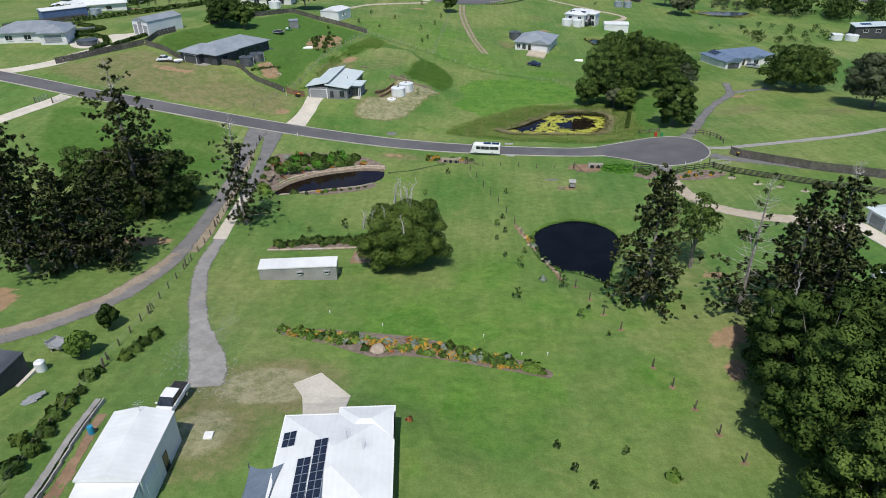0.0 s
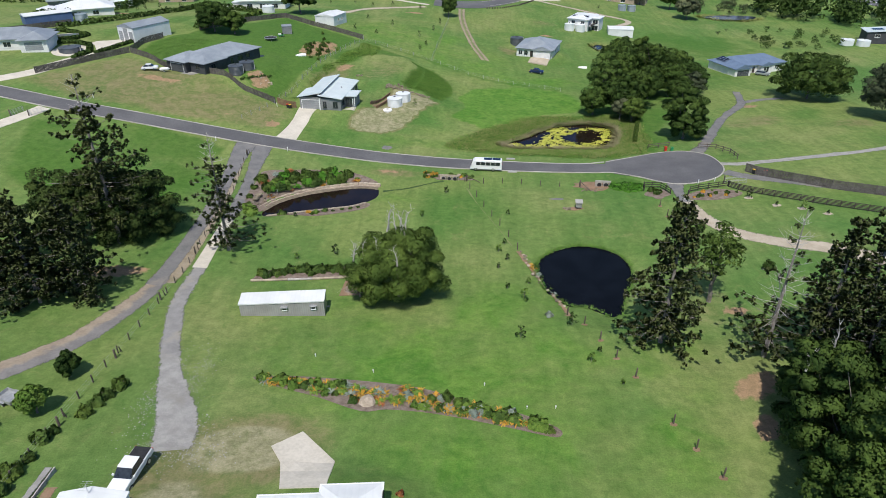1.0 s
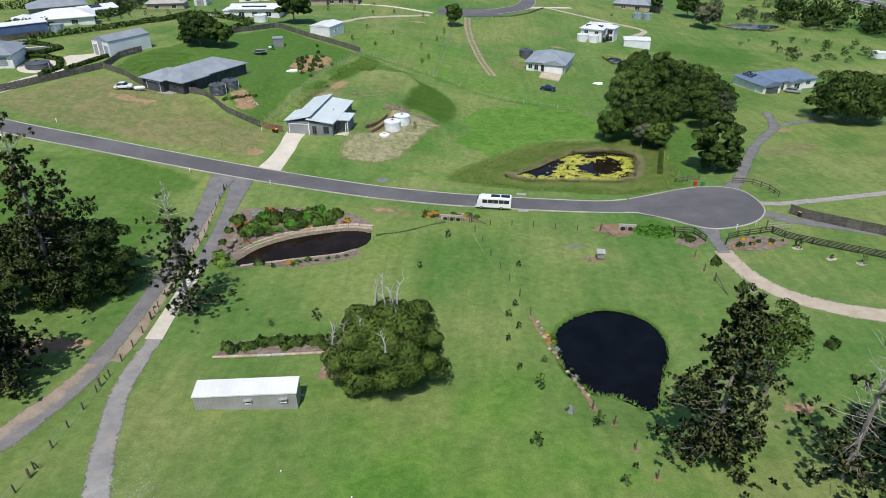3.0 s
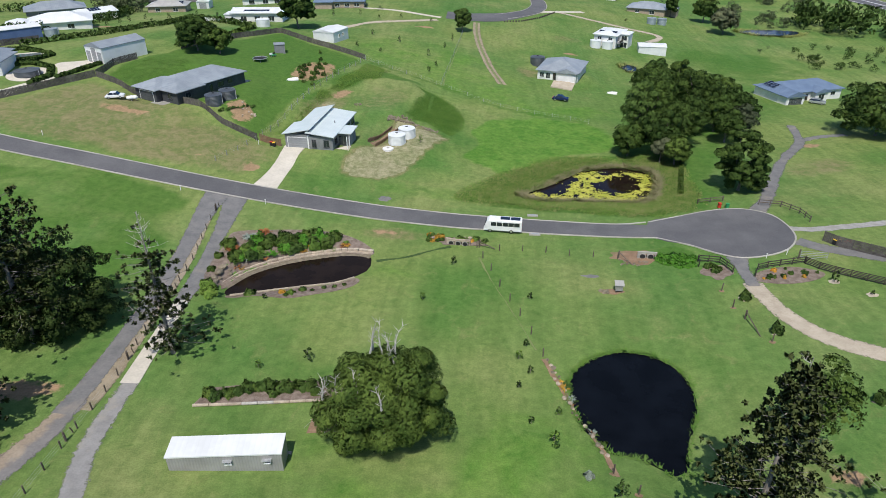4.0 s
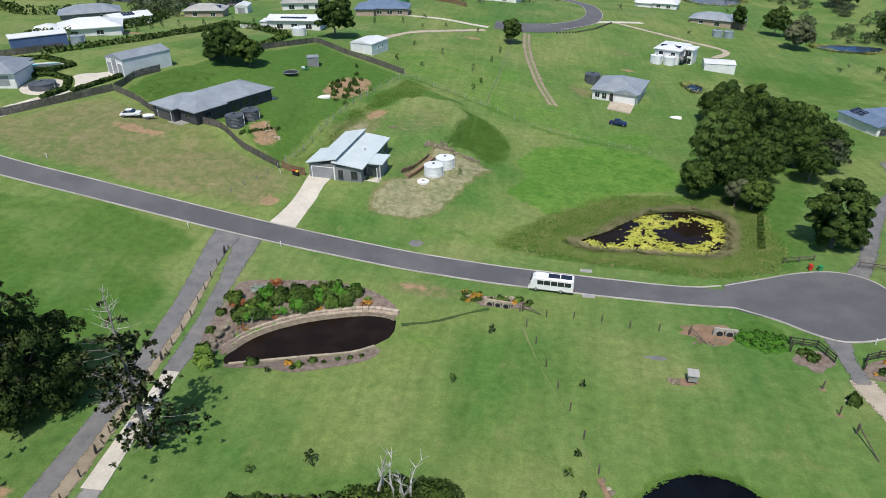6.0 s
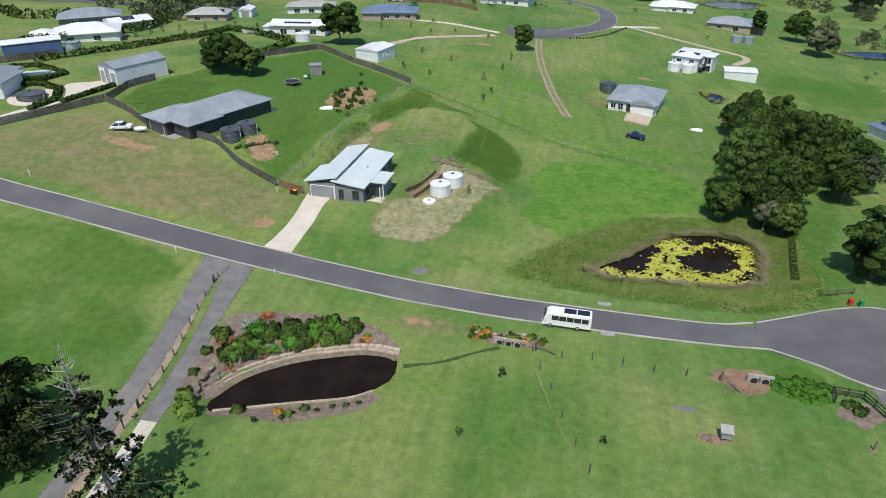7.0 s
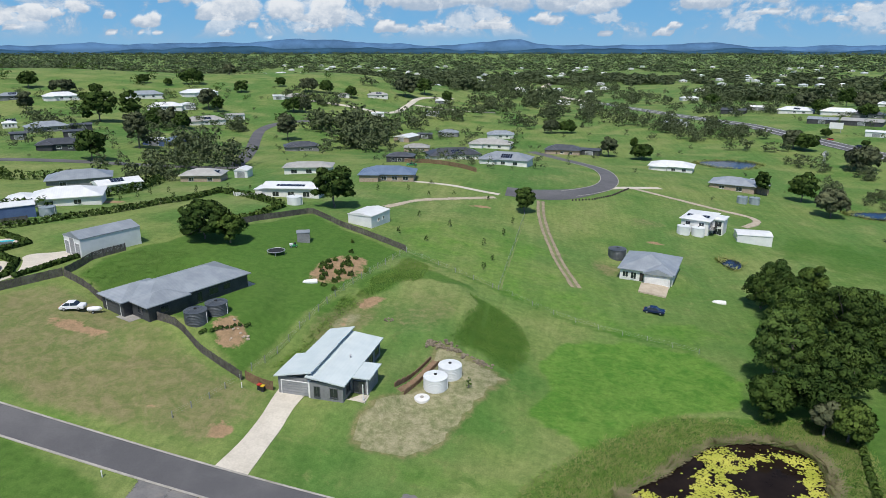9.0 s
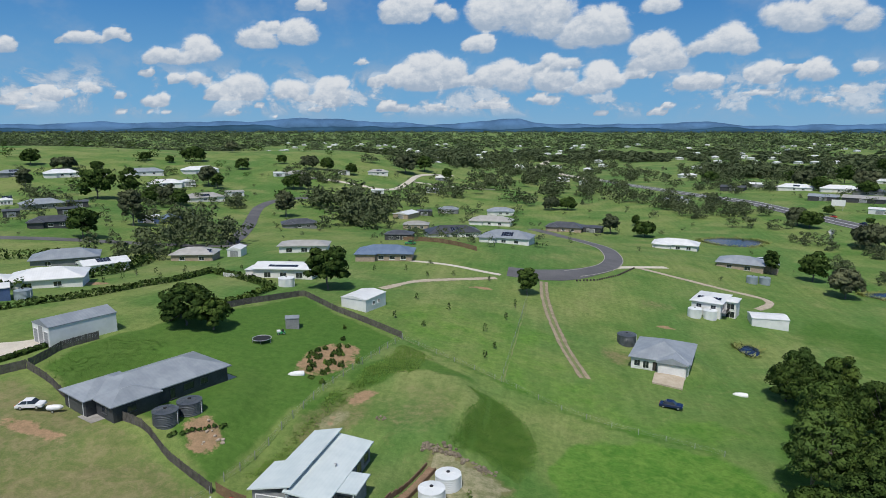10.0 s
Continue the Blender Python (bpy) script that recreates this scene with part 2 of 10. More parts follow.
PALE_ROOF = ribbed("pale blue-grey sheet roofing", (0.53, 0.60, 0.60), (0.62, 0.68, 0.67), 0.6, axis="X", relief=0.012, groove=0.07)
GREY_ROOF_X = ribbed("grey sheet roofing", (0.245, 0.275, 0.305), (0.335, 0.365, 0.395), 0.6, axis="X", relief=0.015, tint=0.2, groove=0.06)
GREY_ROOF_Y = ribbed("grey sheet roofing lengthways", (0.245, 0.275, 0.305), (0.335, 0.365, 0.395), 0.6, axis="Y", relief=0.015, tint=0.2, groove=0.06)
BLUE_ROOF = ribbed("blue sheet roofing", (0.115, 0.165, 0.25), (0.165, 0.22, 0.31), 0.6, axis="X", relief=0.015, groove=0.08)
DARK_ROOF = ribbed("charcoal sheet roofing", (0.065, 0.070, 0.080), (0.11, 0.115, 0.125), 0.6, axis="X", relief=0.015, tint=0.3, groove=0.08)
TAN_ROOF = ribbed("tan sheet roofing", (0.36, 0.35, 0.32), (0.46, 0.45, 0.42), 0.6, axis="X", relief=0.015, tint=0.2, groove=0.06)
SHED_WALL = ribbed("grey ribbed steel wall", (0.27, 0.265, 0.255), (0.36, 0.355, 0.345), 0.3, axis="X", relief=0.03)
WHITE_WALL = ribbed("white ribbed steel wall", (0.66, 0.68, 0.68), (0.78, 0.79, 0.79), 0.3, axis="X", relief=0.02)
WHITE_RENDER = surface("white rendered wall", (0.66, 0.65, 0.63), (0.80, 0.79, 0.77), 0.5, 0.85)
GREY_RENDER = surface("grey rendered wall", (0.17, 0.175, 0.18), (0.26, 0.265, 0.27), 0.5, 0.85)
DARK_WALL = surface("charcoal wall", (0.035, 0.037, 0.042), (0.070, 0.072, 0.078), 0.6, 0.7)
BRICK_WALL = surface("tan brick wall", (0.30, 0.225, 0.165), (0.46, 0.37, 0.29), 2.5, 0.9, grain=5)
BLUE_WALL = surface("blue painted wall", (0.06, 0.10, 0.22), (0.09, 0.14, 0.28), 0.5, 0.6)
DOOR_GREY = ribbed("grey panel door", (0.25, 0.26, 0.27), (0.33, 0.34, 0.35), 0.5, axis="Z", relief=0.03)
WHITE_PAINT = surface("white paint", (0.74, 0.74, 0.73), (0.84, 0.84, 0.83), 0.8, 0.5)
GLASS = surface("dark window glass", (0.015, 0.020, 0.026), (0.035, 0.042, 0.050), 0.5, 0.08, spec=0.8)
BLACK = surface("black rubber", (0.012, 0.012, 0.013), (0.028, 0.028, 0.030), 3.0, 0.8)
TANK_WHITE = ribbed("white ribbed tank", (0.66, 0.69, 0.69), (0.76, 0.78, 0.78), 0.25, axis="Z", relief=0.01, groove=0.04)
TANK_DARK = ribbed("dark grey ribbed tank", (0.055, 0.065, 0.075), (0.105, 0.115, 0.125), 0.25, axis="Z", relief=0.03)
TANK_GREY = ribbed("blue-grey ribbed tank", (0.22, 0.27, 0.30), (0.32, 0.37, 0.40), 0.25, axis="Z", relief=0.03)
SOLAR = surface("dark blue solar cells", (0.010, 0.014, 0.028), (0.022, 0.028, 0.050), 2.0, 0.12, spec=0.7)
ALUMINIUM = surface("aluminium", (0.55, 0.56, 0.57), (0.70, 0.71, 0.72), 2.0, 0.35, metal=0.8)
WATER_DARK = water_material("dark dam water", (0.003, 0.004, 0.006))
WATER_BROWN = water_material("brown pond water", (0.012, 0.008, 0.006))
WATER_FAR = water_material("far pond water", (0.02, 0.03, 0.05), 0.1)
POOL = water_material("pool water", (0.06, 0.42, 0.48), 0.05)
LEAF_PINE = leaf("dark pine tufts", (0.032, 0.048, 0.017), (0.132, 0.162, 0.056), 0.15, 0.15)
LEAF_DARK = leaf("dark broad leaves", (0.016, 0.040, 0.009), (0.096, 0.154, 0.034), 0.22, 0.08)
LEAF_DEEP = leaf("deep green leaves", (0.013, 0.030, 0.008), (0.078, 0.118, 0.030), 0.15, 0.08)
LEAF_OLIVE = leaf("olive leaves", (0.030, 0.064, 0.012), (0.142, 0.212, 0.046), 0.22, 0.10)
# Gum grey-green, with distance haze paled and greyed into both tones.
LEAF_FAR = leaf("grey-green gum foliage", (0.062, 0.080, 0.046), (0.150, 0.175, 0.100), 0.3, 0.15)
# Valley haze is lightened into both tones of these leaves.
LEAF_WOOD = leaf("dull valley foliage", (0.052, 0.078, 0.040), (0.148, 0.184, 0.088), 0.1, 0.22)
LEAF_BRIGHT = leaf("bright green leaves", (0.085, 0.170, 0.030), (0.215, 0.320, 0.070), 0.25, 0.15)
LEAF_COVER = leaf("fresh green ground cover", (0.075, 0.215, 0.025), (0.135, 0.330, 0.045), 0.1, 0.25)
LEAF_HEDGE = leaf("hedge leaves", (0.042, 0.085, 0.020), (0.115, 0.185, 0.048), 0.3, 0.15)
LEAF_YELLOW = leaf("yellow orange leaves", (0.45, 0.22, 0.03), (0.70, 0.48, 0.10), 0.2, 0.25)
LEAF_RED = leaf("red orange leaves", (0.26, 0.085, 0.040), (0.45, 0.215, 0.085), 0.2, 0.2)
LEAF_GREY = leaf("silver green leaves", (0.16, 0.21, 0.18), (0.38, 0.44, 0.38), 0.15, 0.2)
LEAF_REED = leaf("reed blades", (0.170, 0.230, 0.058), (0.320, 0.310, 0.130), 0.1, 0.12)
LEAF_RUSH = leaf("brown-tipped rushes", (0.150, 0.155, 0.070), (0.360, 0.305, 0.190), 0.1, 0.1)
LEAF_LONG = leaf("long grass blades", (0.076, 0.176, 0.028), (0.132, 0.228, 0.048), 0.1, 0.15)
LEAF_MARSH = leaf("fresh marsh grass", (0.115, 0.215, 0.036), (0.190, 0.290, 0.066), 0.1, 0.18)
LILY = leaf("lily pads", (0.34, 0.38, 0.05), (0.62, 0.58, 0.12), 0.1, 0.1)
PAINT_RED = surface("red plastic", (0.45, 0.03, 0.015), (0.60, 0.06, 0.03), 1.0, 0.5)
PAINT_YELLOW = surface("yellow plastic", (0.70, 0.45, 0.02), (0.80, 0.55, 0.04), 1.0, 0.5)
PAINT_GREEN = surface("green plastic", (0.02, 0.20, 0.07), (0.04, 0.30, 0.10), 1.0, 0.5)
PAINT_NAVY = surface("navy car paint", (0.010, 0.018, 0.060), (0.016, 0.028, 0.085), 1.0, 0.2)
PAINT_BLUE = surface("blue plastic drum", (0.02, 0.22, 0.38), (0.03, 0.30, 0.48), 1.0, 0.4)
CAR_WHITE = surface("white car paint", (0.76, 0.76, 0.76), (0.82, 0.82, 0.82), 1.0, 0.2)
CAR_SILVER = surface("silver car paint", (0.42, 0.44, 0.46), (0.52, 0.54, 0.56), 1.0, 0.25, metal=0.5)
SAIL_CLOTH = surface("slate shade cloth", (0.10, 0.13, 0.17), (0.15, 0.19, 0.24), 0.8, 0.9)

# ---- mesh helpers ----
def mesh_object(name, verts, faces, material, smooth=False):
    me = bpy.data.meshes.new(name)
    me.from_pydata(verts, [], faces)
    me.materials.append(material)
    if smooth:
        me.polygons.foreach_set("use_smooth", [True] * len(me.polygons))
    me.update()
    return new(name, me)


def quads_object(name, pts, material, per=4, normals=None):
    """One mesh out of an (n, per, 3) array of loose polygons; normals rounds the shading of leafy heads."""
    n = len(pts)
    me = bpy.data.meshes.new(name)
    me.vertices.add(n * per)
    me.vertices.foreach_set("co", np.ascontiguousarray(pts, dtype=np.float32).ravel())
    me.loops.add(n * per)
    me.loops.foreach_set("vertex_index", np.arange(n * per, dtype=np.int32))
    me.polygons.add(n)
    me.polygons.foreach_set("loop_start", np.arange(0, n * per, per, dtype=np.int32))
    me.materials.append(material)
    if normals is not None:
        nv = normals / (np.linalg.norm(normals, axis=-1)[..., None] + 1e-9)
        at = me.attributes.new("custom_normal", "FLOAT_VECTOR", "POINT")
        at.data.foreach_set("vector", (nv if nv.ndim == 3 else np.repeat(nv, per, 0)).astype(np.float32).ravel())
    me.update(calc_edges=True)
    return new(name, me)


def part(name, bm, material, parent=None, label=""):
    """Links a bmesh as one mesh object under a thing or a part."""
    me = bpy.data.meshes.new(name)
    bm.normal_update()
    bm.to_mesh(me)
    bm.free()
    me.materials.append(material)
    ob = new(name, me)
    ob.parent = parent
    return tagged(ob, label)


def twin(ob, parent, m):
    """Another part on the same mesh."""
    o = new(ob.name.split(".")[0], ob.data)
    o.parent = parent
    o.matrix_local = m
    return o


def B():
    return bmesh.new()


def box(bm, x0, x1, y0, y1, z0, z1, m=None):
    c = [(x, y, z) for z in (z0, z1) for y in (y0, y1) for x in (x0, x1)]
    v = [bm.verts.new(m @ Vector(p) if m else p) for p in c]
    for f in ((0, 2, 3, 1), (4, 5, 7, 6), (0, 1, 5, 4), (2, 6, 7, 3), (0, 4, 6, 2), (1, 3, 7, 5)):
        bm.faces.new([v[i] for i in f])
    return bm


def bar(bm, a, b, r0, r1=None, n=5):
    """A tapered bar from a to b."""
    a, b = Vector(a), Vector(b)
    r1 = r0 if r1 is None else r1
    q = (b - a).to_track_quat("Z", "Y").to_matrix()
    ring = [[bm.verts.new(p + q @ Vector((math.cos(k * math.tau / n) * r, math.sin(k * math.tau / n) * r, 0))) for k in range(n)] for p, r in ((a, r0), (b, r1))]
    for k in range(n):
        bm.faces.new((ring[0][k], ring[0][(k + 1) % n], ring[1][(k + 1) % n], ring[1][k]))
    bm.faces.new(ring[0][::-1])
    bm.faces.new(ring[1])
    return bm


def turned(bm, profile, n=20, m=None):
    """A turned solid: profile of (radius, z) from bottom to top."""
    rings = []
    for r, z in profile:
        rings.append([bm.verts.new((m @ Vector((r * math.cos(k * math.tau / n), r * math.sin(k * math.tau / n), z))) if m else (r * math.cos(k * math.tau / n), r * math.sin(k * math.tau / n), z)) for k in range(n)])
    for a, b in zip(rings, rings[1:]):
        for k in range(n):
            bm.faces.new((a[k], a[(k + 1) % n], b[(k + 1) % n], b[k]))
    bm.faces.new(rings[0][::-1])
    bm.faces.new(rings[-1])
    return bm


def prism(bm, poly, z0, z1):
    """An upright prism over a polygon that runs anticlockwise; z may be numbers or lists."""
    n = len(poly)
    lo = [bm.verts.new((x, y, z0 if isinstance(z0, (int, float)) else z0[i])) for i, (x, y) in enumerate(poly)]
    hi = [bm.verts.new((x, y, z1 if isinstance(z1, (int, float)) else z1[i])) for i, (x, y) in enumerate(poly)]
    bm.faces.new(hi)
    bm.faces.new(lo[::-1])
    for i in range(n):
        j = (i + 1) % n
        bm.faces.new((lo[i], lo[j], hi[j], hi[i]))
    return bm


def thing(name, label, category, x, y, rz=0.0, z=None, group="", lift=0.0):
    e = new(name)
    e.empty_display_size = 0.3
    e.matrix_world = pose(x, y, (float(ground_z(x, y)) if z is None else z) + lift, 0, 0, rz)
    return tagged(e, label, category, group)


# ---- the lie of the land ----
LATTICE = np.array([[-0.1, 0.1, 0.3, 0.5, 0.9, 1.5, 2.4, 5.2, 6.8], [2.1, 4.2, 6.7, 9.8, 13.5, 15.6, 16.0, 15.9, 6.5], [5.5, 7.5, 11.0, 15.6, 19.1, 18.0, 15.0, 12.8, 3.3], [10.6, 9.4, 10.5, 16.3, 21.6, 16.4, 8.9, 7.4, 2.0], [16.6, 10.7, 5.0, 11.0, 22.0, 17.8, 14.0, 10.9, 1.7], [19.9, 12.1, 0.5, 2.3, 13.1, 14.8, 17.5, 14.4, 1.7], [16.9, 10.1, 5.7, 4.5, 3.5, 5.8, 10.0, 10.2, 0.7], [11.0, 10.7, 12.9, 11.2, 3.5, 0.8, 1.9, 3.0, -0.0], [5.4, 7.2, 9.2, 8.2, 3.9, 0.7, -0.7, -1.0, -0.3], [-0.0, 0.4, 0.6, 0.6, 0.5, 0.1, -0.6, -1.0, -0.3]])
STEP, WEST, SOUTH = 60.0, -330.0, -30.0


def ease(a, b, v):
    t = np.clip((v - a) / (b - a), 0, 1)
    return t * t * (3 - 2 * t)


def far_land(x, y):
    r=np.hypot(x,y-90)
    z=-7+34*ease(1300,4300,r)
    z=z+45*np.exp(-((x+560)/310)**2-((y-690)/330)**2)
    z=z+24*np.exp(-((x+230)/150)**2-((y-860)/200)**2)
    z=z+12*np.exp(-((x-300)/200)**2-((y-680)/250)**2)
    z=z+10*np.exp(-((x+150)/170)**2-((y-20)/170)**2)
    return z


def spline(u):
    u = np.abs(u)
    return np.where(u < 1, 2 / 3 - u * u + u**3 / 2, np.where(u < 2, (2 - u) ** 3 / 6, 0))


def smooth_loop(pts, per=6):
    """A closed rounded outline through a few corners."""
    out, n = [], len(pts)
    for i in range(n):
        p0, p1, p2, p3 = (np.array(pts[(i + k) % n], float) for k in (-1, 0, 1, 2))
        for k in range(per):
            t = k / per
            out.append(0.5 * (2 * p1 + (p2 - p0) * t + (2 * p0 - 5 * p1 + 4 * p2 - p3) * t * t + (3 * p1 - p0 - 3 * p2 + p3) * t**3))
    return np.array(out)


def smooth_line(pts, step=2.0):
    """A rounded open line, sampled about every step metres."""
    p = [np.array(q, float) for q in pts]
    p = [2 * p[0] - p[1]] + p + [2 * p[-1] - p[-2]]
    out = []
    for i in range(1, len(p) - 2):
        n = max(1, int(np.linalg.norm(p[i + 1] - p[i]) / step))
        for k in range(n):
            t = k / n
            a, b, c, d = p[i - 1:i + 3]
            out.append(0.5 * (2 * b + (c - a) * t + (2 * a - 5 * b + 4 * c - d) * t * t + (3 * b - a - 3 * c + d) * t**3))
    out.append(p[-2])
    return np.array(out)


def outside(loop, x, y):
    """Signed distance to a closed outline: negative inside."""
    x, y = np.asarray(x, float), np.asarray(y, float)
    best, inside = np.full(x.shape, 1e9), np.zeros(x.shape, bool)
    for a, b in zip(loop, np.roll(loop, -1, 0)):
        d = b - a
        t = np.clip(((x - a[0]) * d[0] + (y - a[1]) * d[1]) / (d @ d + 1e-9), 0, 1)
        best = np.minimum(best, np.hypot(x - a[0] - t * d[0], y - a[1] - t * d[1]))
        cross = (a[1] > y) != (b[1] > y)
        inside ^= cross & (x < (b[0] - a[0]) * (y - a[1]) / (b[1] - a[1] + 1e-12) + a[0])
    return np.where(inside, -best, best)


DAM = smooth_loop([(11.2, 101.2), (12.6, 104.6), (15.6, 107.4), (19.9, 108.7), (24.0, 107.4), (26.6, 104.0), (26.8, 99.4), (25.4, 95.2), (23.8, 91.6), (22.8, 88.0), (20.9, 88.0), (18.6, 89.7), (15.2, 90.6), (12.8, 93.4), (11.5, 97.0)])
POND = smooth_loop([(-40.6, 121.2), (-38.5, 125.8), (-34.2, 129.4), (-29.1, 131.8), (-23.5, 133.4), (-19.4, 132.8), (-18.6, 129.8), (-20.8, 126.2), (-23.7, 124.3), (-29.9, 122.5), (-36.0, 120.7), (-39.2, 119.6)])
MARSH = smooth_loop([(8.7, 162.0), (13.5, 166.3), (18.5, 171.6), (22.7, 175.3), (30.2, 177.2), (35.8, 175.3), (37.0, 171.4), (35.6, 165.2), (33.4, 161.0), (30.0, 159.4), (24.5, 159.6), (18.5, 159.4), (12.2, 159.4)])
# levelled house sites: middle, radius, height
PADS = [(-38.0, 178.0, 11.0, 5.15), (-71.0, 192.5, 14.5, 11.2), (22.5, 250.0, 10.0, 1.1), (-100.0, 209.0, 8.5, 14.9), (-18.5, 181.5, 6.0, 3.5), (-31.0, 41.0, 6.5, 8.25), (-12.0, 41.0, 9.0, 7.9)]
# levelled bench behind the skillion house, with steep sides
BENCH = np.array([(-43.5, 190.0), (-41.0, 200.0), (-37.5, 211.0), (-30.0, 219.0), (-21.5, 219.0), (-18.5, 212.0), (-19.0, 203.0), (-20.5, 196.0), (-25.0, 193.0), (-33.0, 192.0)])
# outline, water level, width of the bank
WATERS = [(DAM, 0.75, 7.0), (POND, 0.1, 3.2), (MARSH, -0.85, 7.0)]


def ground_z(x, y):
    x, y = np.asarray(x, float), np.asarray(y, float)
    bx = np.stack([spline((x - WEST) / STEP - i) for i in range(LATTICE.shape[0])], -1)
    by = np.stack([spline((y - SOUTH) / STEP - j) for j in range(LATTICE.shape[1])], -1)
    z = far_land(x, y) + np.einsum("...i,...j,ij->...", bx, by, LATTICE)
    z = z - 1.8 * np.exp(-((x - 2) / 16) ** 2 - ((y - 207) / 20) ** 2)
    near = (np.abs(x + 30) < 40) & (np.abs(y - 204) < 40)
    if near.any():
        s = np.where(near, outside(BENCH, np.where(near, x, 0), np.where(near, y, 0)), 99.0)
        z = z + (5.9 + 0.05 * (y - 195) - z) * ease(4.2, -1.2, s)
    for cx, cy, r, level in PADS:
        z = z + (level - z) * ease(r + 5.0, r - 1.0, np.hypot(x - cx, y - cy))
    for loop, level, wide in WATERS:
        near = np.hypot(x - loop[:, 0].mean(), y - loop[:, 1].mean()) < 40
        if near.any():
            s = np.where(near, outside(loop, np.where(near, x, 0), np.where(near, y, 0)), 99.0)
            z = z + (level + 0.12 - z) * ease(wide, 0.3, s)
            z = z - 0.9 * ease(0.3, -1.6, s)
    return z

# ---- ground sheet ----
def axis_lines(lo, hi, step, far_lo, far_hi, grow=1.13):
    mid = list(np.arange(lo, hi + 0.01, step))
    up, d = [hi], step
    while up[-1] < far_hi:
        d *= grow
        up.append(up[-1] + d)
    dn, d = [lo], step
    while dn[-1] > far_lo:
        d *= grow
        dn.append(dn[-1] - d)
    return np.array(dn[:0:-1] + mid + up[1:])


def blot(x, y, cx, cy, rx, ry, turn=0.0, much=1.0):
    """1 in the middle of an oval, falling to 0 at its rim."""
    c, s = math.cos(radians(turn)), math.sin(radians(turn))
    u, v = ((x - cx) * c + (y - cy) * s) / rx, ((y - cy) * c - (x - cx) * s) / ry
    return much * np.clip(1.0 - (u * u + v * v), 0, 1) ** 0.5


DRY = [(12, 162, 16, 5, 35, 0.4), (36, 178, 8, 5, 0, 0.35), (38, 160, 5, 8, 0, 0.4), (-23, 56, 11, 7, 10, 1.12), (-27, 47, 7, 9, 0, 1.05), (-86, 174, 10, 5, -10, 0.7), (75, 178, 12, 6, 30, 0.7), (100, 176, 10, 5, 20, 0.8), (30, 300, 8, 5, 0, 0.6), (-28, 203, 9, 8, 0, 0.55), (-41, 197, 5, 12, -22, 1.0),
       (14, 251, 5, 7, 20, 0.9), (-10, 340, 26, 11, 0, 0.4), (60, 340, 25, 8, 10, 0.5), (-90, 330, 22, 8, 0, 0.5), (-16, 140.8, 8, 2.5, 0, 0.9), (36, 92, 12, 14, 0, 0.4), (27, 116, 10, 8, 0, 0.35)]
SOIL = [(-17.5, 141, 4.5, 1.3, -5, 0.75), (-82, 176.5, 8, 1.6, -8), (-48.5, 160, 2.6, 2.4, 0), (-60, 162, 3, 1.2, 0, 0.6), (35, 70, 4.5, 2.5, 40), (33.2, 62.5, 3.0, 2.2, 60), (-67, 70, 5, 5, 0), (-59, 92, 10, 2.5, 15), (-24, 289, 5, 2, 0),
        (-38.6, 206, 2.2, 5.0, -28, 0.8), (-41.5, 197, 1.6, 4, -15, 0.7), (38.5, 86.5, 2, 1.4, 0), (30, 279, 3, 2, 0), (80, 195, 4, 2, 20), (-130, 255, 5, 3, 0), (-57.5, 182, 3.4, 4.4, 15, 0.95), (-48.6, 217.5, 6.2, 10.5, -14, 1.0)]
# The last two ovals just turn the eastern fields a darker green.
LUSH_AND_DARK = [(-44, 199, 3.0, 8, -16, 0.9), (-38.5, 216, 4.0, 9, -24, 0.9), (-31, 223, 6, 4, 30, 0.9), (33, 135.5, 4, 3.5, 0), (-25, 222, 10, 3, -25), (44, 165, 8, 14, 0, 0.6), (20, 300, 16, 9, 0, 0.4), (90, 285, 36, 34, 20, 0.62), (80, 240, 20, 24, 0, 0.55)]
VIVID = [(20, 199, 14, 9, 10, 0.9), (-10, 158, 22, 4, -5, 0.5), (25, 215, 16, 8, 0, 0.5), (-60, 155, 30, 2.5, -8, 0.4), (-8, 240, 12, 16, 0, 0.35), (2, 70, 36, 34, 0, 0.50), (-15, 128, 9, 4, 0, 0.4), (-62, 120, 16, 10, 0, 0.3)]
# whole lots: outline, soft rim in metres, strength
DRY_LOTS = [([(-41, 197), (-37, 208), (-30, 216), (-21, 214), (-19, 205), (-21, 197), (-28, 194)], 5.0, 0.42), ([(-114, 167), (-104, 180), (-97, 190.5), (-84, 185), (-72, 180.5), (-60, 175.5), (-51, 171), (-47, 164), (-49, 156), (-76, 157.5), (-97, 160)], 5.0, 0.88), ([(-31.6, 166.2), (-28.6, 172.5), (-24.0, 177.5), (-23.3, 192.2), (-20.0, 194.0), (-8.2, 186.5), (-13.5, 173.8), (-17.6, 164.0), (-22.1, 160.6), (-29.9, 161.5)], 1.6, 1.0), ([(-48, 157), (-42, 172), (-52, 171), (-58, 166)], 2.5, 0.6)]
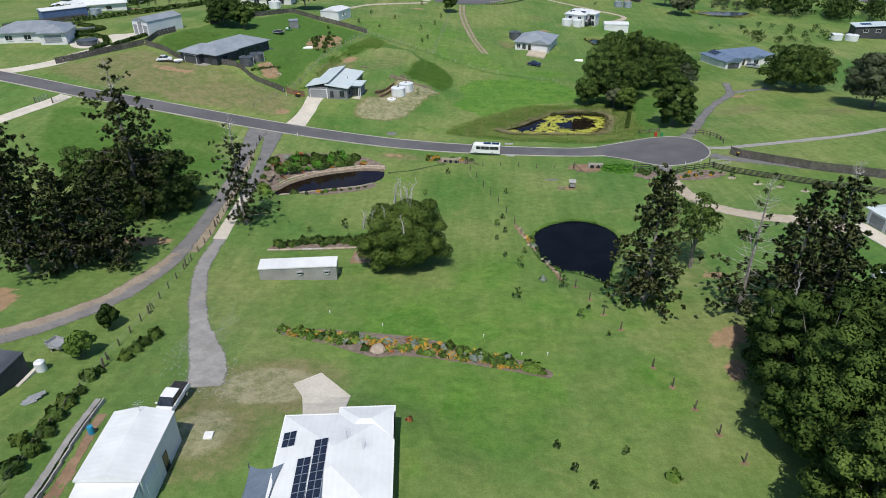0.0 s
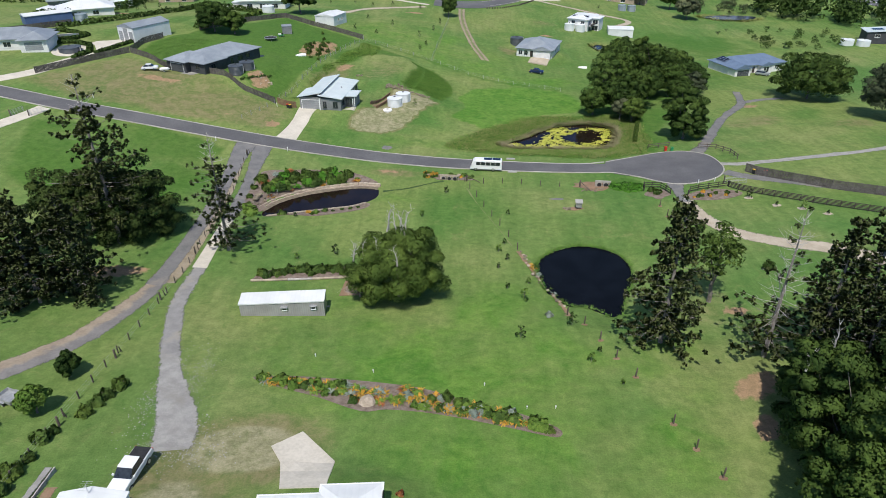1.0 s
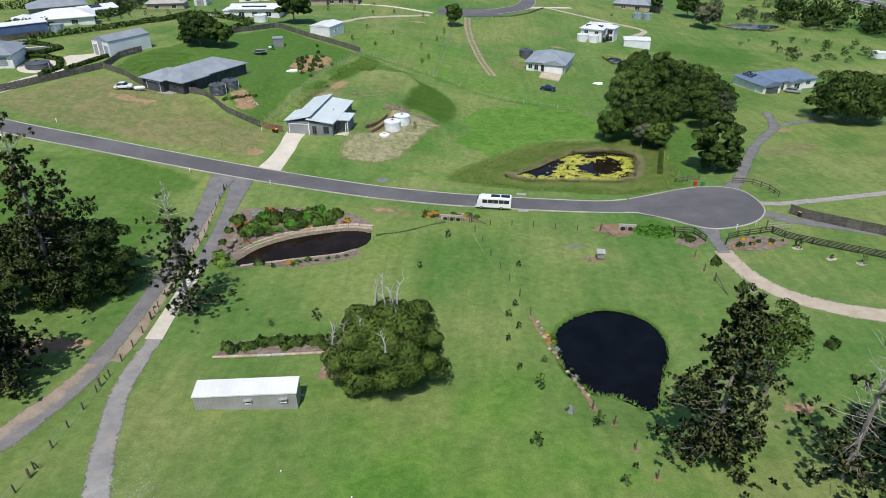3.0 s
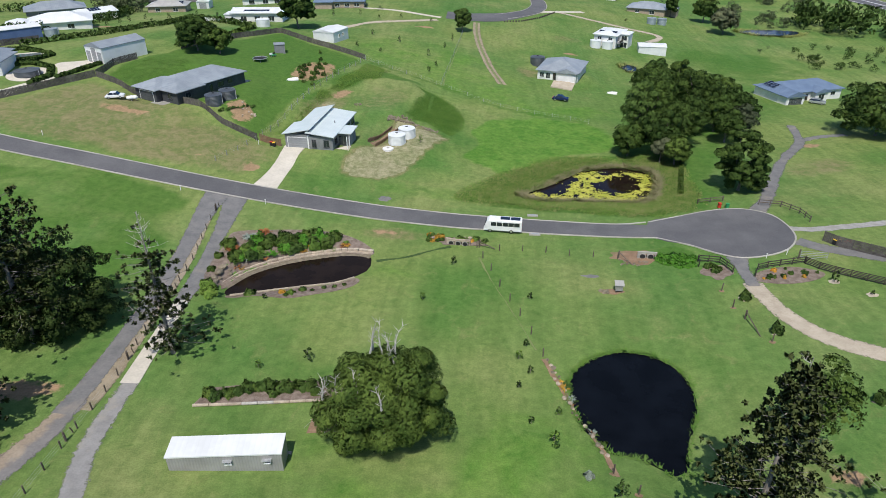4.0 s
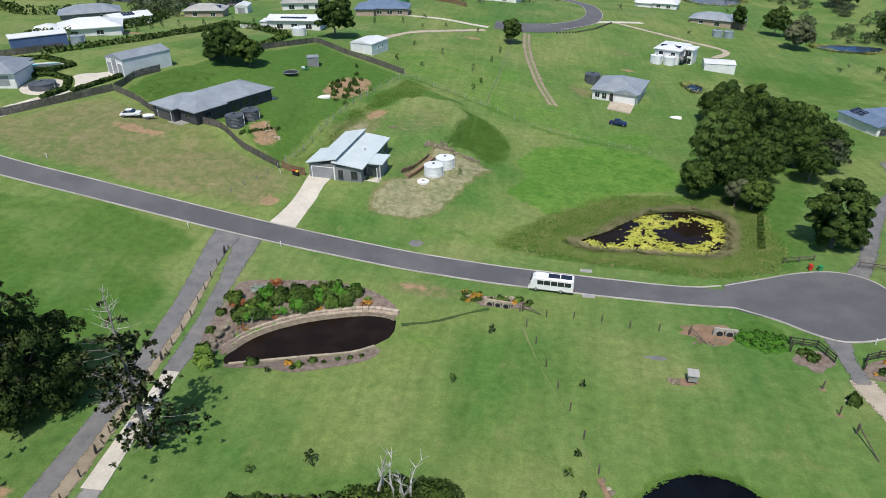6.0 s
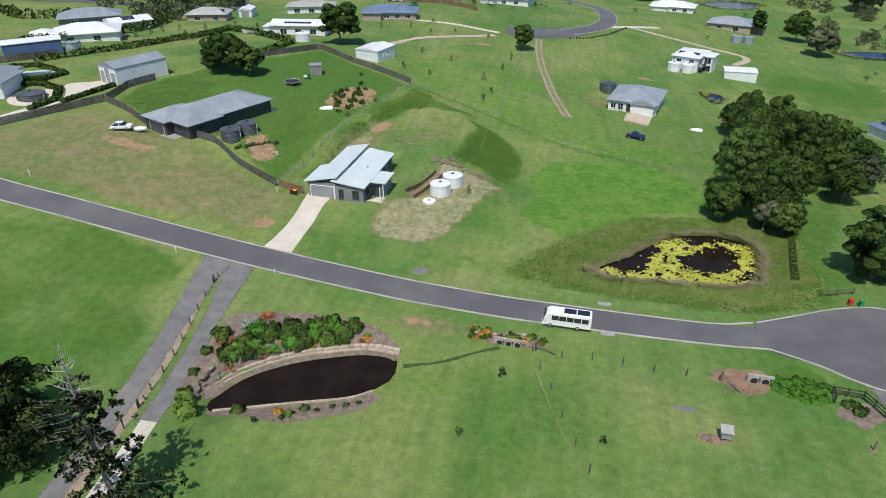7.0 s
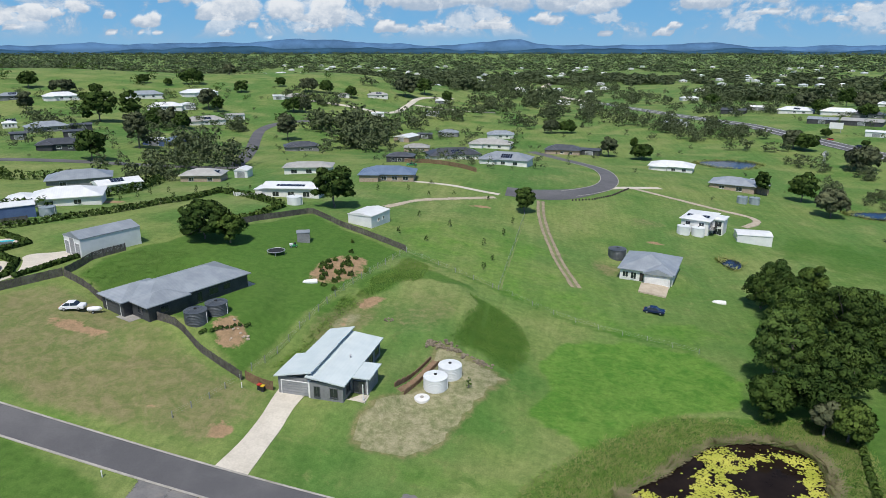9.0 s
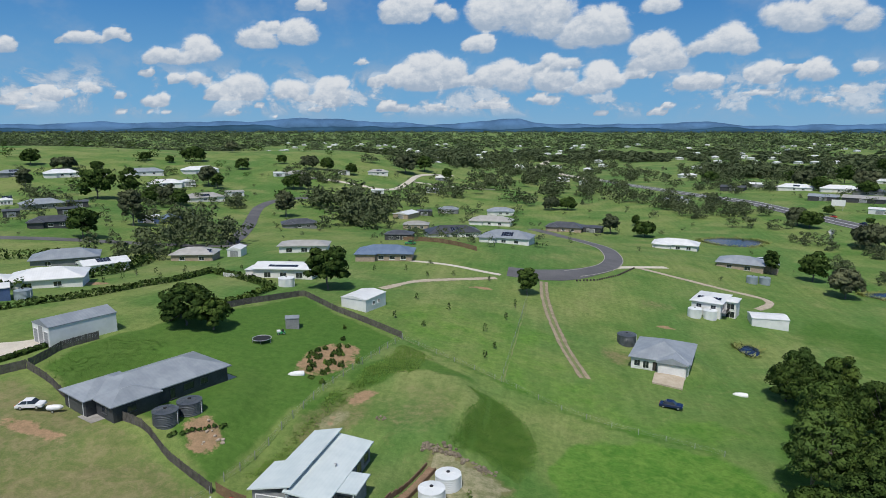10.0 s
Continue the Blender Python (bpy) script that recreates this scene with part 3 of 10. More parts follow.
# The grove's lot darkens the grass for rank growth and painted tree shade.
LUSH_AND_SHADED_LOTS = [([(-54, 146), (-52.5, 128), (-54, 108), (-66, 106), (-92, 122), (-100, 147), (-76, 152)], 5.0, 0.62), ([(-36, 235.2), (-13, 224.2), (-1, 218.9), (13.5, 213.7), (28, 208.2), (27.4, 205.8), (13, 210.7), (-1.5, 215.9), (-13.5, 221.2), (-36, 232.0)], 1.6, 0.7), ([(-6.7, 156.5), (3.1, 169.6), (17.9, 182.0), (37.9, 184.6), (48.5, 188.0), (46.6, 175.0), (45.8, 163.0), (44.4, 154.6), (33.5, 150.4), (22.9, 150.7), (2.9, 153.2)], 1.2, 0.72), ([(34, 172), (48, 168), (60, 190), (66, 222), (50, 245), (38, 215), (28, 190)], 6.0, 0.6), ([(-96, 194), (-84, 188), (-64, 182), (-52, 174), (-46, 205), (-38, 234), (-57, 246), (-69, 257), (-88, 223), (-93, 208)], 4.0, 0.85)]

BANK = [(-19.6, 215.6), (-15.6, 216.6), (-11.1, 213.8), (-7.2, 208.0), (-5.2, 198.0), (-8.4, 188.2), (-14.9, 193.8), (-20.6, 195.2), (-17.6, 208.4), (-17.6, 212.4)]
VIVID_LOTS = [([(-37, 236), (-10, 217), (8, 202), (26, 193), (30, 215), (13, 236), (-2, 258), (-7, 268), (-30, 268), (-50, 262)], 9.0, 0.42), ([(-3.9, 194.8), (1.0, 205.9), (15.2, 209.3), (27, 204.9), (33, 196), (30, 186), (19.2, 182.4), (2.9, 168.6), (1.5, 172.1), (-5.5, 176.7), (-1.5, 186)], 2.2, 0.85)]
gx, gy = axis_lines(-150, 130, 1.6, -3000, 3000), axis_lines(10, 330, 1.6, -500, 4850)
GX, GY = np.meshgrid(gx, gy, indexing="ij")
GZ = ground_z(GX, GY)
zone = np.zeros((*GX.shape, 4))
zone[..., 3] = 0
for chan, blots in enumerate((DRY, SOIL, LUSH_AND_DARK, VIVID)):
    for bl in blots:
        zone[..., chan] = np.maximum(zone[..., chan], blot(GX, GY, *bl))
for chan, lots in ((0, DRY_LOTS), (2, LUSH_AND_SHADED_LOTS), (3, VIVID_LOTS)):
    for loop, soft, much in lots:
        near = (np.abs(GX) < 140) & (np.abs(GY - 175) < 95)
        rim = np.full(GX.shape, 99.0)
        rim[near] = outside(np.array(loop, float), GX[near], GY[near])
        zone[..., chan] = np.maximum(zone[..., chan], much * ease(soft * 0.5, -soft * 0.5, rim))
# rank grass on a steep bank, with a clear rim
rim = np.full(GX.shape, 99.0)
rim[near] = outside(np.array(BANK, float), GX[near], GY[near])
rank = ease(1.2, -2.6, rim)
zone[..., 0] *= 1 - rank
zone[..., 3] *= 1 - rank
zone[..., 2] = np.maximum(zone[..., 2], rank * 0.95)
nx, ny = GX.shape
idx = np.arange(nx * ny).reshape(nx, ny)
gfaces = np.stack([idx[:-1, :-1], idx[1:, :-1], idx[1:, 1:], idx[:-1, 1:]], -1).reshape(-1, 4)
gme = bpy.data.meshes.new("ground")
gme.vertices.add(nx * ny)
gme.vertices.foreach_set("co", np.stack([GX, GY, GZ], -1).astype(np.float32).ravel())
gme.loops.add(gfaces.size)
gme.loops.foreach_set("vertex_index", gfaces.astype(np.int32).ravel())
gme.polygons.add(len(gfaces))
gme.polygons.foreach_set("loop_start", np.arange(0, gfaces.size, 4, dtype=np.int32))
gme.polygons.foreach_set("use_smooth", np.ones(len(gfaces), bool))
gme.materials.append(GRASS)
gme.update(calc_edges=True)
gattr = gme.attributes.new("zone", "FLOAT_COLOR", "POINT")
gattr.data.foreach_set("color", zone.astype(np.float32).ravel())
ground = tagged(new("ground", gme), "mown green pasture on rolling land", "ground", kind="structure")


# ---- sheets laid on the ground ----
def ribbon(name, pts, width, material, lift=0.06, label="", category="", step=1.6, across=4, rough_edge=0.0, deep=0.3, widths=None, seed=1):
    """A strip along a line that follows the ground, with sides that go into it."""
    line = smooth_line(pts, step)
    n = len(line)
    d = np.gradient(line, axis=0)
    d /= np.linalg.norm(d, axis=1)[:, None]
    nrm = np.stack([-d[:, 1], d[:, 0]], 1)
    w = np.full(n, width) if widths is None else np.interp(np.linspace(0, 1, n), np.linspace(0, 1, len(widths)), widths)
    rng = np.random.RandomState(seed)
    rag = [np.convolve(rng.randn(n + 4), np.ones(3) / 3, "same")[2:n + 2] * rough_edge for _ in range(2)]
    verts, wear, side = [], [], []
    rim = min(1.1, 0.38 * width)
    cols = across + 3
    k = cols + 2
    for i in range(n):
        inner = [-0.5 * w[i] + rim + (w[i] - 2 * rim) * q / across for q in range(across + 1)]
        offs = [-0.5 * w[i]] + inner + [0.5 * w[i]]
        offs = [offs[0]] + offs + [offs[-1]]
        for j, off in enumerate(offs):
            skirt = j in (0, k - 1)
            off += (rag[0][i] if off < 0 else rag[1][i]) * min(1.0, abs(off) * 2 / w[i])
            x, y = line[i] + nrm[i] * off
            verts.append((x, y, skirt))
            wear.append(1.0 if j in (0, 1, k - 2, k - 1) else 0.0)
            side.append(0.5 - off / w[i])
    v = np.array(verts)
    z = ground_z(v[:, 0], v[:, 1]) + lift - v[:, 2] * deep
    faces = [(i * k + j, i * k + j + 1, (i + 1) * k + j + 1, (i + 1) * k + j) for i in range(n - 1) for j in range(k - 1)]
    faces = [f[::-1] for f in faces]
    ob = mesh_object(name, np.column_stack([v[:, :2], z]).tolist(), faces, material)
    for key, val in (("wear", wear), ("across", side)):
        ob.data.attributes.new(key, "FLOAT", "POINT").data.foreach_set("value", np.array(val, np.float32))
    return tagged(ob, label, category, kind="structure") if label else ob


def sheet(name, loop, material, lift=0.06, label="", category="", level=None, grid=1.5, kind="structure"):
    """A sheet over an outline: level, or following the ground."""
    bm = B()
    vs = [bm.verts.new((x, y, 0)) for x, y in loop]
    f = bm.faces.new(vs)
    if f.calc_area() > 0:
        bm.normal_update()
        if f.normal.z < 0:
            f.normal_flip()
    if level is None:
        lo, hi = np.array(loop).min(0), np.array(loop).max(0)
        for ax in (0, 1):
            for c in np.arange(lo[ax] + grid, hi[ax], grid):
                no = Vector((1, 0, 0)) if ax == 0 else Vector((0, 1, 0))
                bmesh.ops.bisect_plane(bm, geom=bm.verts[:] + bm.edges[:] + bm.faces[:], plane_co=no * c, plane_no=no)
    rim = [e for e in bm.edges if e.is_boundary]
    ext = bmesh.ops.extrude_edge_only(bm, edges=rim)["geom"]
    low = {v for v in ext if isinstance(v, bmesh.types.BMVert)}
    co = np.array([v.co[:2] for v in bm.verts])
    z = ground_z(co[:, 0], co[:, 1]) + lift if level is None else np.full(len(co), level)
    for v, zz in zip(bm.verts, z):
        v.co.z = zz - (0.35 if v in low else 0)
    return tagged(part(name, bm, material), label, category, kind=kind)


ROAD = [(-240, 201), (-180, 177), (-140, 165), (-118, 159.8), (-97, 155.4), (-78, 153.4), (-57, 151.5), (-44, 150.4), (-31, 149.3), (-20, 148.2), (-13.5, 147.7), (-5, 147.0), (3.5, 146.5), (13.5, 145.7), (25, 144.8), (36, 144.3), (45, 143.8)]
ribbon("road", ROAD, 5.2, ASPHALT, 0.10, "dark grey asphalt street with pale kerbs", "road", step=2.5, across=6)
BULB = smooth_loop([(31, 142.0), (36.4, 139.0), (39.6, 136.4), (43.4, 134.4), (48.7, 135.2), (52.9, 138.0), (55.2, 143.0), (54.5, 150.6), (49.8, 153.8), (43.5, 153.2), (36.8, 150.6), (31, 148.3)])
sheet("turning_circle", BULB, ASPHALT, 0.13, "round asphalt turning circle at the street's end", "road")


def kerb(line_pts, closed=False, side=0.0):
    """A low concrete kerb along a line, a few metres to each piece."""
    line = smooth_line(line_pts, 1.0)
    d = np.gradient(line, axis=0)
    d /= np.linalg.norm(d, axis=1)[:, None]
    line = line + np.stack([-d[:, 1], d[:, 0]], 1) * side
    root = tagged(new("kerb"), "pale concrete kerb beside the street", "kerb", kind="structure")
    for s in range(0, len(line) - 1, 4):
        seg = line[s:s + 5]
        if len(seg) < 2:
            continue
        e = np.gradient(seg, axis=0)
        e /= np.linalg.norm(e, axis=1)[:, None]
        nrm = np.stack([-e[:, 1], e[:, 0]], 1)
        z = ground_z(seg[:, 0], seg[:, 1])
        bm = B()
        rows = []
        for p, q, zz in zip(seg, nrm, z):
            rows.append([bm.verts.new((*(p + q * o), zz + h)) for o, h in ((-0.15, -0.2), (-0.15, 0.13), (-0.09, 0.18), (0.09, 0.18), (0.15, 0.13), (0.15, -0.2))])
        for a, b in zip(rows, rows[1:]):
            for k in range(5):
                bm.faces.new((a[k], a[k + 1], b[k + 1], b[k]))
        bm.faces.new(rows[0])
        bm.faces.new(rows[-1][::-1])
        part("kerb_piece", bm, KERB, root)
    return root


kerb(ROAD[:-2] + [(31, 145.7)], side=2.62)
kerb(ROAD[:-2] + [(31, 144.6)], side=-2.62)
kerb([(31, 148.3), (36.8, 150.6), (43.5, 153.2), (49.8, 153.9), (54.5, 150.6), (55.3, 143.0), (52.9, 137.9), (48.7, 135.1), (43.4, 134.2), (39.6, 136.2), (36.4, 138.9), (31, 142.0)])

ribbon("shared_drive", [(-51.3, 148.6), (-51.3, 145), (-51.1, 141), (-50.8, 137), (-50.2, 131), (-49.6, 125), (-49.1, 119), (-48.7, 112), (-48.3, 104), (-47.9, 96), (-48.0, 90)], 2.0, OLD_ASPHALT, 0.065,
       "worn asphalt driveway with tan dirt edges", "driveway", rough_edge=0.1, step=1.0, widths=[5.0, 4.2, 3.4, 3.0, 2.9, 2.9, 2.9, 2.9, 2.9, 2.9, 2.9])
ribbon("shared_drive", [(-47.8, 94), (-47.8, 88), (-49.2, 80), (-51.2, 73.2), (-55.2, 66.8), (-59.5, 62.2), (-70, 55), (-82, 50)], 3.4, DRIVE_MIX, 0.05, "tan dirt driveway with worn asphalt in it", "driveway", rough_edge=0.18, step=0.9, widths=[3.2, 3.8, 4.3, 4.6, 4.9, 5.0, 4.9, 4.6])
ribbon("dirt_verge", [(-49.6, 142), (-49.5, 138), (-48.8, 132), (-48.0, 126), (-47.6, 120), (-47.2, 113), (-46.6, 104), (-46.1, 96), (-46.1, 91)], 2.0, DIRT, 0.04, "tan dirt verge beside a driveway", "verge", rough_edge=0.12, step=1.0, widths=[1.2, 1.6, 1.9, 2.0, 2.2, 2.3, 2.5, 2.8, 2.8])
ribbon("dirt_verge", [(-52.4, 142), (-51.9, 137), (-51.2, 131), (-50.7, 125), (-50.1, 119), (-49.7, 112), (-49.3, 104), (-48.9, 96), (-49.0, 91)], 0.5, DIRT, 0.033, "narrow dirt edge of a driveway", "verge", rough_edge=0.25)
ribbon("asphalt_drive", [(-47.6, 148.2), (-47.2, 145), (-46.9, 141.5), (-46.4, 137), (-46.0, 133), (-45.5, 128), (-44.9, 121), (-44.6, 114.5)], 2.0, OLD_ASPHALT, 0.06, "worn asphalt driveway leading off the street", "driveway", rough_edge=0.12, step=1.0, widths=[5.0, 4.0, 3.1, 2.8, 2.8, 2.8, 2.8, 2.7])
ribbon("concrete_drive", [(-44.6, 115.2), (-44.2, 108), (-43.8, 102), (-43.3, 96.4)], 2.3, CONCRETE, 0.085, "pale concrete driveway slab", "driveway", widths=[1.9, 2.0, 2.1, 2.3])
ribbon("asphalt_drive", [(-43.2, 96.6), (-42.9, 91), (-42.2, 85.5), (-40.6, 80), (-38.8, 75), (-37.6, 72)], 2.9, PALE_DRIVE, 0.06, "worn grey driveway past the paddock", "driveway", rough_edge=0.12, step=0.8, widths=[2.6, 2.8, 2.9, 3.0, 3.0, 3.1])
ribbon("gravel_drive", [(-39.4, 76.5), (-37.6, 72.2), (-35.8, 68.2), (-34.0, 64.6), (-32.2, 61.4), (-31.0, 58.4), (-30.2, 55.0)], 4.0, GRAVEL, 0.05, "grey gravel driveway widening at its end", "driveway", rough_edge=0.16, step=1.0, widths=[3.3, 3.3, 3.4, 4.0, 4.8, 5.2, 5.0])
ribbon("house_drive", [(-42.0, 171.6), (-42.3, 165), (-42.9, 158), (-43.6, 152.9)], 5.0, CONCRETE, 0.08, "pale concrete driveway up to the garage", "driveway", widths=[5.0, 4.0, 3.9, 4.8])
ribbon("neighbour_drive", [(-124, 162), (-119.5, 165), (-113, 172.5), (-110.8, 179)], 4.0, CONCRETE, 0.08, "pale concrete driveway beside a paling fence", "driveway")
ribbon("west_drive", [(-99.5, 152.6), (-100.6, 148.8), (-103.6, 141.6), (-106.5, 134), (-112, 122)], 3.4, CONCRETE, 0.08, "pale concrete driveway behind a farm gate", "driveway")
ribbon("asphalt_drive", [(42.8, 135.4), (42.3, 130.5), (42.3, 125)], 2.8, OLD_ASPHALT, 0.07, "short asphalt driveway between rail fences", "driveway", widths=[4.2, 2.7, 2.6])
ribbon("sandy_drive", [(42.3, 126), (42.6, 123), (44.2, 116), (48, 110.5), (54, 106.8), (60, 104.5), (67, 99.5)], 3.0, SAND_GRAVEL, 0.05, "sandy gravel driveway curving over lawn", "driveway", rough_edge=0.06, step=0.9, widths=[3.0, 3.0, 3.2, 3.4, 3.7, 4.0, 4.4])
ribbon("east_drive", [(52.5, 153), (57, 160), (63, 172), (71, 186), (79, 198), (83.5, 214)], 3.2, OLD_ASPHALT, 0.05, "worn grey driveway climbing through grass", "driveway", rough_edge=0.3, widths=[3.6, 2.9, 2.8, 3.0, 2.9, 2.8])
ribbon("east_spur", [(79, 199), (86, 203), (94, 206)], 2.6, OLD_ASPHALT, 0.05, "worn grey driveway under a tree", "driveway", rough_edge=0.35)
ribbon("lane_drive", [(55.5, 145), (61, 144.6), (75.6, 147.4), (90.4, 151.4), (104, 158), (125, 168)], 1.8, GRAVEL, 0.05, "narrow worn driveway across pasture", "driveway", rough_edge=0.2, widths=[2.4, 2.4, 2.4, 2.4, 2.4, 2.4])
ribbon("asphalt_lane", [(54.6, 140), (58, 137), (66, 133), (80, 126), (100, 115), (130, 99)], 3.4, OLD_ASPHALT, 0.05, "worn asphalt lane between timber fences", "driveway", rough_edge=0.2)
for pts in ([(-51.4, 176), (-48.1, 190.3), (-45.7, 205.3), (-37.6, 234.9)], [(-37.2, 235.4), (-25, 228.9), (-13.2, 223.4)], [(-12.8, 223.6), (-11.1, 250), (-9.1, 286)], [(-0.6, 134), (2.2, 125), (5.1, 117), (7.7, 108.5)]):
    ribbon("fence_line_grass", pts, 0.3, DRY_GRASS, 0.03, "strip of pale dry grass under a fence line", "grass", rough_edge=0.3)
TRACK = smooth_line([(-4.6, 306.5), (-4.3, 292), (-3.2, 278), (-1.2, 262), (1.2, 247), (4.7, 233)], 6)
ribbon("dirt_track", TRACK, 2.6, DRY_GRASS, 0.04, "pale farm track over a slope", "track", rough_edge=0.2, step=1.0)
for off in (-0.85, 0.85):
    ribbon("wheel_rut", TRACK + [off, 0], 1.5, DIRT, 0.06, "tan wheel rut of a farm track", "track", rough_edge=0.18, step=1.0)
ribbon("far_track", [(-20, 303), (-30, 297), (-44, 288), (-52, 275)], 2.8, SAND_GRAVEL, 0.06, "pale gravel track to a white shed", "track", rough_edge=0.3)
CUL = [(-17, 314), (-9, 314.2), (-2, 317), (5.5, 323), (13, 332), (19.5, 343), (23.2, 357), (24, 372), (23, 388), (20, 405), (13, 440), (1, 470), (-12, 491)]
ribbon("far_street", CUL, 7.0, ASPHALT, 0.12, "grey asphalt street curving between lawns", "road", widths=[13, 13, 8.5, 7, 7, 7, 7, 7, 7, 7, 7, 7, 7])
for side in (-3.65, 3.65):
    kerb(CUL[3:11], side=side)

sheet("dam_water", DAM, WATER_DARK, label="still dark water of a round farm dam", category="water", level=0.72)
sheet("pond_water", POND, WATER_BROWN, label="dark brown water of a garden pond", category="water", level=0.06)
sheet("marsh_water", MARSH, WATER_BROWN, label="dark marsh water half covered with lily pads", category="water", level=-0.87)
PAD = [(-20.2, 56.6), (-17.5, 59.2), (-13.2, 54.9), (-13.0, 50.0), (-17.4, 50.0), (-18.6, 54.3)]
sheet("concrete_pad", PAD, CONCRETE, 0.09, "pale concrete pad beside the white house", "slab")

# ---- buildings ----
def roof_solid(bm, x0, x1, y0, y1, z, kind, rise, thick=0.18):
    """Hip, gable or single-pitch roof over a rectangle, with a fascia of its own."""
    c = [(x0, y0), (x1, y0), (x1, y1), (x0, y1)]
    lo = [bm.verts.new((x, y, z)) for x, y in c]
    if kind in ("west_high", "east_high", "back_high", "front_high"):
        tops = {"west_high": (1, 0, 0, 1), "east_high": (0, 1, 1, 0), "back_high": (0, 0, 1, 1), "front_high": (1, 1, 0, 0)}[kind]
        for v, k in zip(lo, tops):
            v.co.z += rise * k
        hi = [bm.verts.new(v.co + Vector((0, 0, thick))) for v in lo]
        bm.faces.new(hi)
    else:
        hi = [bm.verts.new((x, y, z + thick)) for x, y in c]
        w, d = x1 - x0, y1 - y0
        if kind == "flat":
            bm.faces.new(hi)
        elif (kind == "hip" and w >= d) or kind == "gable_x":
            inset = d / 2 if kind == "hip" else 0
            a, b = bm.verts.new((x0 + inset, (y0 + y1) / 2, z + thick + rise)), bm.verts.new((x1 - inset, (y0 + y1) / 2, z + thick + rise))
            if kind == "hip" and w - d < 0.1:
                bmesh.ops.pointmerge(bm, verts=[a, b], merge_co=a.co)
                b = a
            for f in ((hi[0], hi[1], b, a), (hi[2], hi[3], a, b), (hi[1], hi[2], b), (hi[3], hi[0], a)):
                bm.faces.new([v for i, v in enumerate(f) if v not in f[:i]])
        else:
            inset = w / 2 if kind == "hip" else 0
            a, b = bm.verts.new(((x0 + x1) / 2, y0 + inset, z + thick + rise)), bm.verts.new(((x0 + x1) / 2, y1 - inset, z + thick + rise))
            for f in ((hi[1], hi[2], b, a), (hi[3], hi[0], a, b), (hi[0], hi[1], a), (hi[2], hi[3], b)):
                bm.faces.new(f)
    bm.faces.new(lo[::-1])
    for i in range(4):
        j = (i + 1) % 4
        bm.faces.new((lo[i], lo[j], hi[j], hi[i]))


def side_pose(block, side, u):
    """Where a fitting sits on a wall: x along the wall, y outwards."""
    x0, x1, y0, y1 = block[:4]
    return {"front": pose(x0 + u, y0, 0, 0, 0, 0), "back": pose(x1 - u, y1, 0, 0, 0, 180), "left": pose(x0, y1 - u, 0, 0, 0, -90), "right": pose(x1, y0 + u, 0, 0, 0, 90)}[side]


def window(parent, m, w, z0, z1, trim=None, panes=2):
    bm = B()
    t = 0.07
    for a in ((-w / 2, w / 2, z0, z0 + t), (-w / 2, w / 2, z1 - t, z1), (-w / 2, -w / 2 + t, z0 + t, z1 - t), (w / 2 - t, w / 2, z0 + t, z1 - t)):
        box(bm, a[0], a[1], -0.09, 0.02, a[2], a[3], m)
    for k in range(1, panes):
        c = -w / 2 + w * k / panes
        box(bm, c - 0.025, c + 0.025, -0.07, 0.02, z0 + t, z1 - t, m)
    wd = part("window", bm, trim or WHITE_PAINT, parent)
    part("pane", box(B(), -w / 2 + t, w / 2 - t, -0.035, 0.02, z0 + t, z1 - t, m), GLASS, wd)
    part("sill", box(B(), -w / 2 - 0.05, w / 2 + 0.05, -0.16, 0.02, z0 - 0.06, z0 - 0.004, m), trim or WHITE_PAINT, wd)
    return wd


def garage_door(parent, m, w, h, material, name="garage_door"):
    bm = B()
    n = 5
    for k in range(n):
        box(bm, -w / 2, w / 2, -0.05, 0.02, 0.02 + k * h / n, (k + 1) * h / n - 0.025, m)
    d = part(name, bm, material, parent)
    bm = B()
    box(bm, -w / 2 - 0.12, -w / 2 - 0.004, -0.09, 0.02, 0, h + 0.12, m)
    box(bm, w / 2 + 0.004, w / 2 + 0.12, -0.09, 0.02, 0, h + 0.12, m)
    box(bm, -w / 2, w / 2, -0.09, 0.02, h + 0.004, h + 0.12, m)
    part("surround", bm, WHITE_PAINT, d)
    return d


def door(parent, m, w=0.95, h=2.1, material=None):
    bm = box(B(), -w / 2, w / 2, -0.05, 0.02, 0.0, h, m)
    d = part("door", bm, material or DARK_TIMBER, parent)
    part("handle", box(B(), w / 2 - 0.16, w / 2 - 0.08, -0.12, -0.054, 1.0, 1.12, m), ALUMINIUM, d)
    return d


def solar_array(parent, m, cols, rows, tilt=0.0, w=1.0, h=1.65):
    """Solar panels side by side; each one a panel with a pale frame."""
    first = None
    for i in range(cols):
        for j in range(rows):
            q = m @ pose(i * (w + 0.03), j * (h + 0.03), 0.1, tilt, 0, 0) if not tilt else m @ pose(0, 0, 0.1, tilt, 0, 0) @ pose(i * (w + 0.03), j * (h + 0.03), 0)
            if first is None:
                bm = B()
                box(bm, 0.03, w - 0.03, 0.03, h - 0.03, 0.012, 0.045)
                first = part("solar_panel", bm, SOLAR, parent)
                first.matrix_local = q
                bm = B()
                for a in ((0, w, 0, 0.028), (0, w, h - 0.028, h), (0, 0.028, 0.03, h - 0.03), (w - 0.028, w, 0.03, h - 0.03)):
                    box(bm, a[0], a[1], a[2], a[3], 0, 0.05)
                rim = part("panel_rim", bm, ALUMINIUM, first)
            else:
                p = twin(first, parent, q)
                twin(rim, p, Matrix())


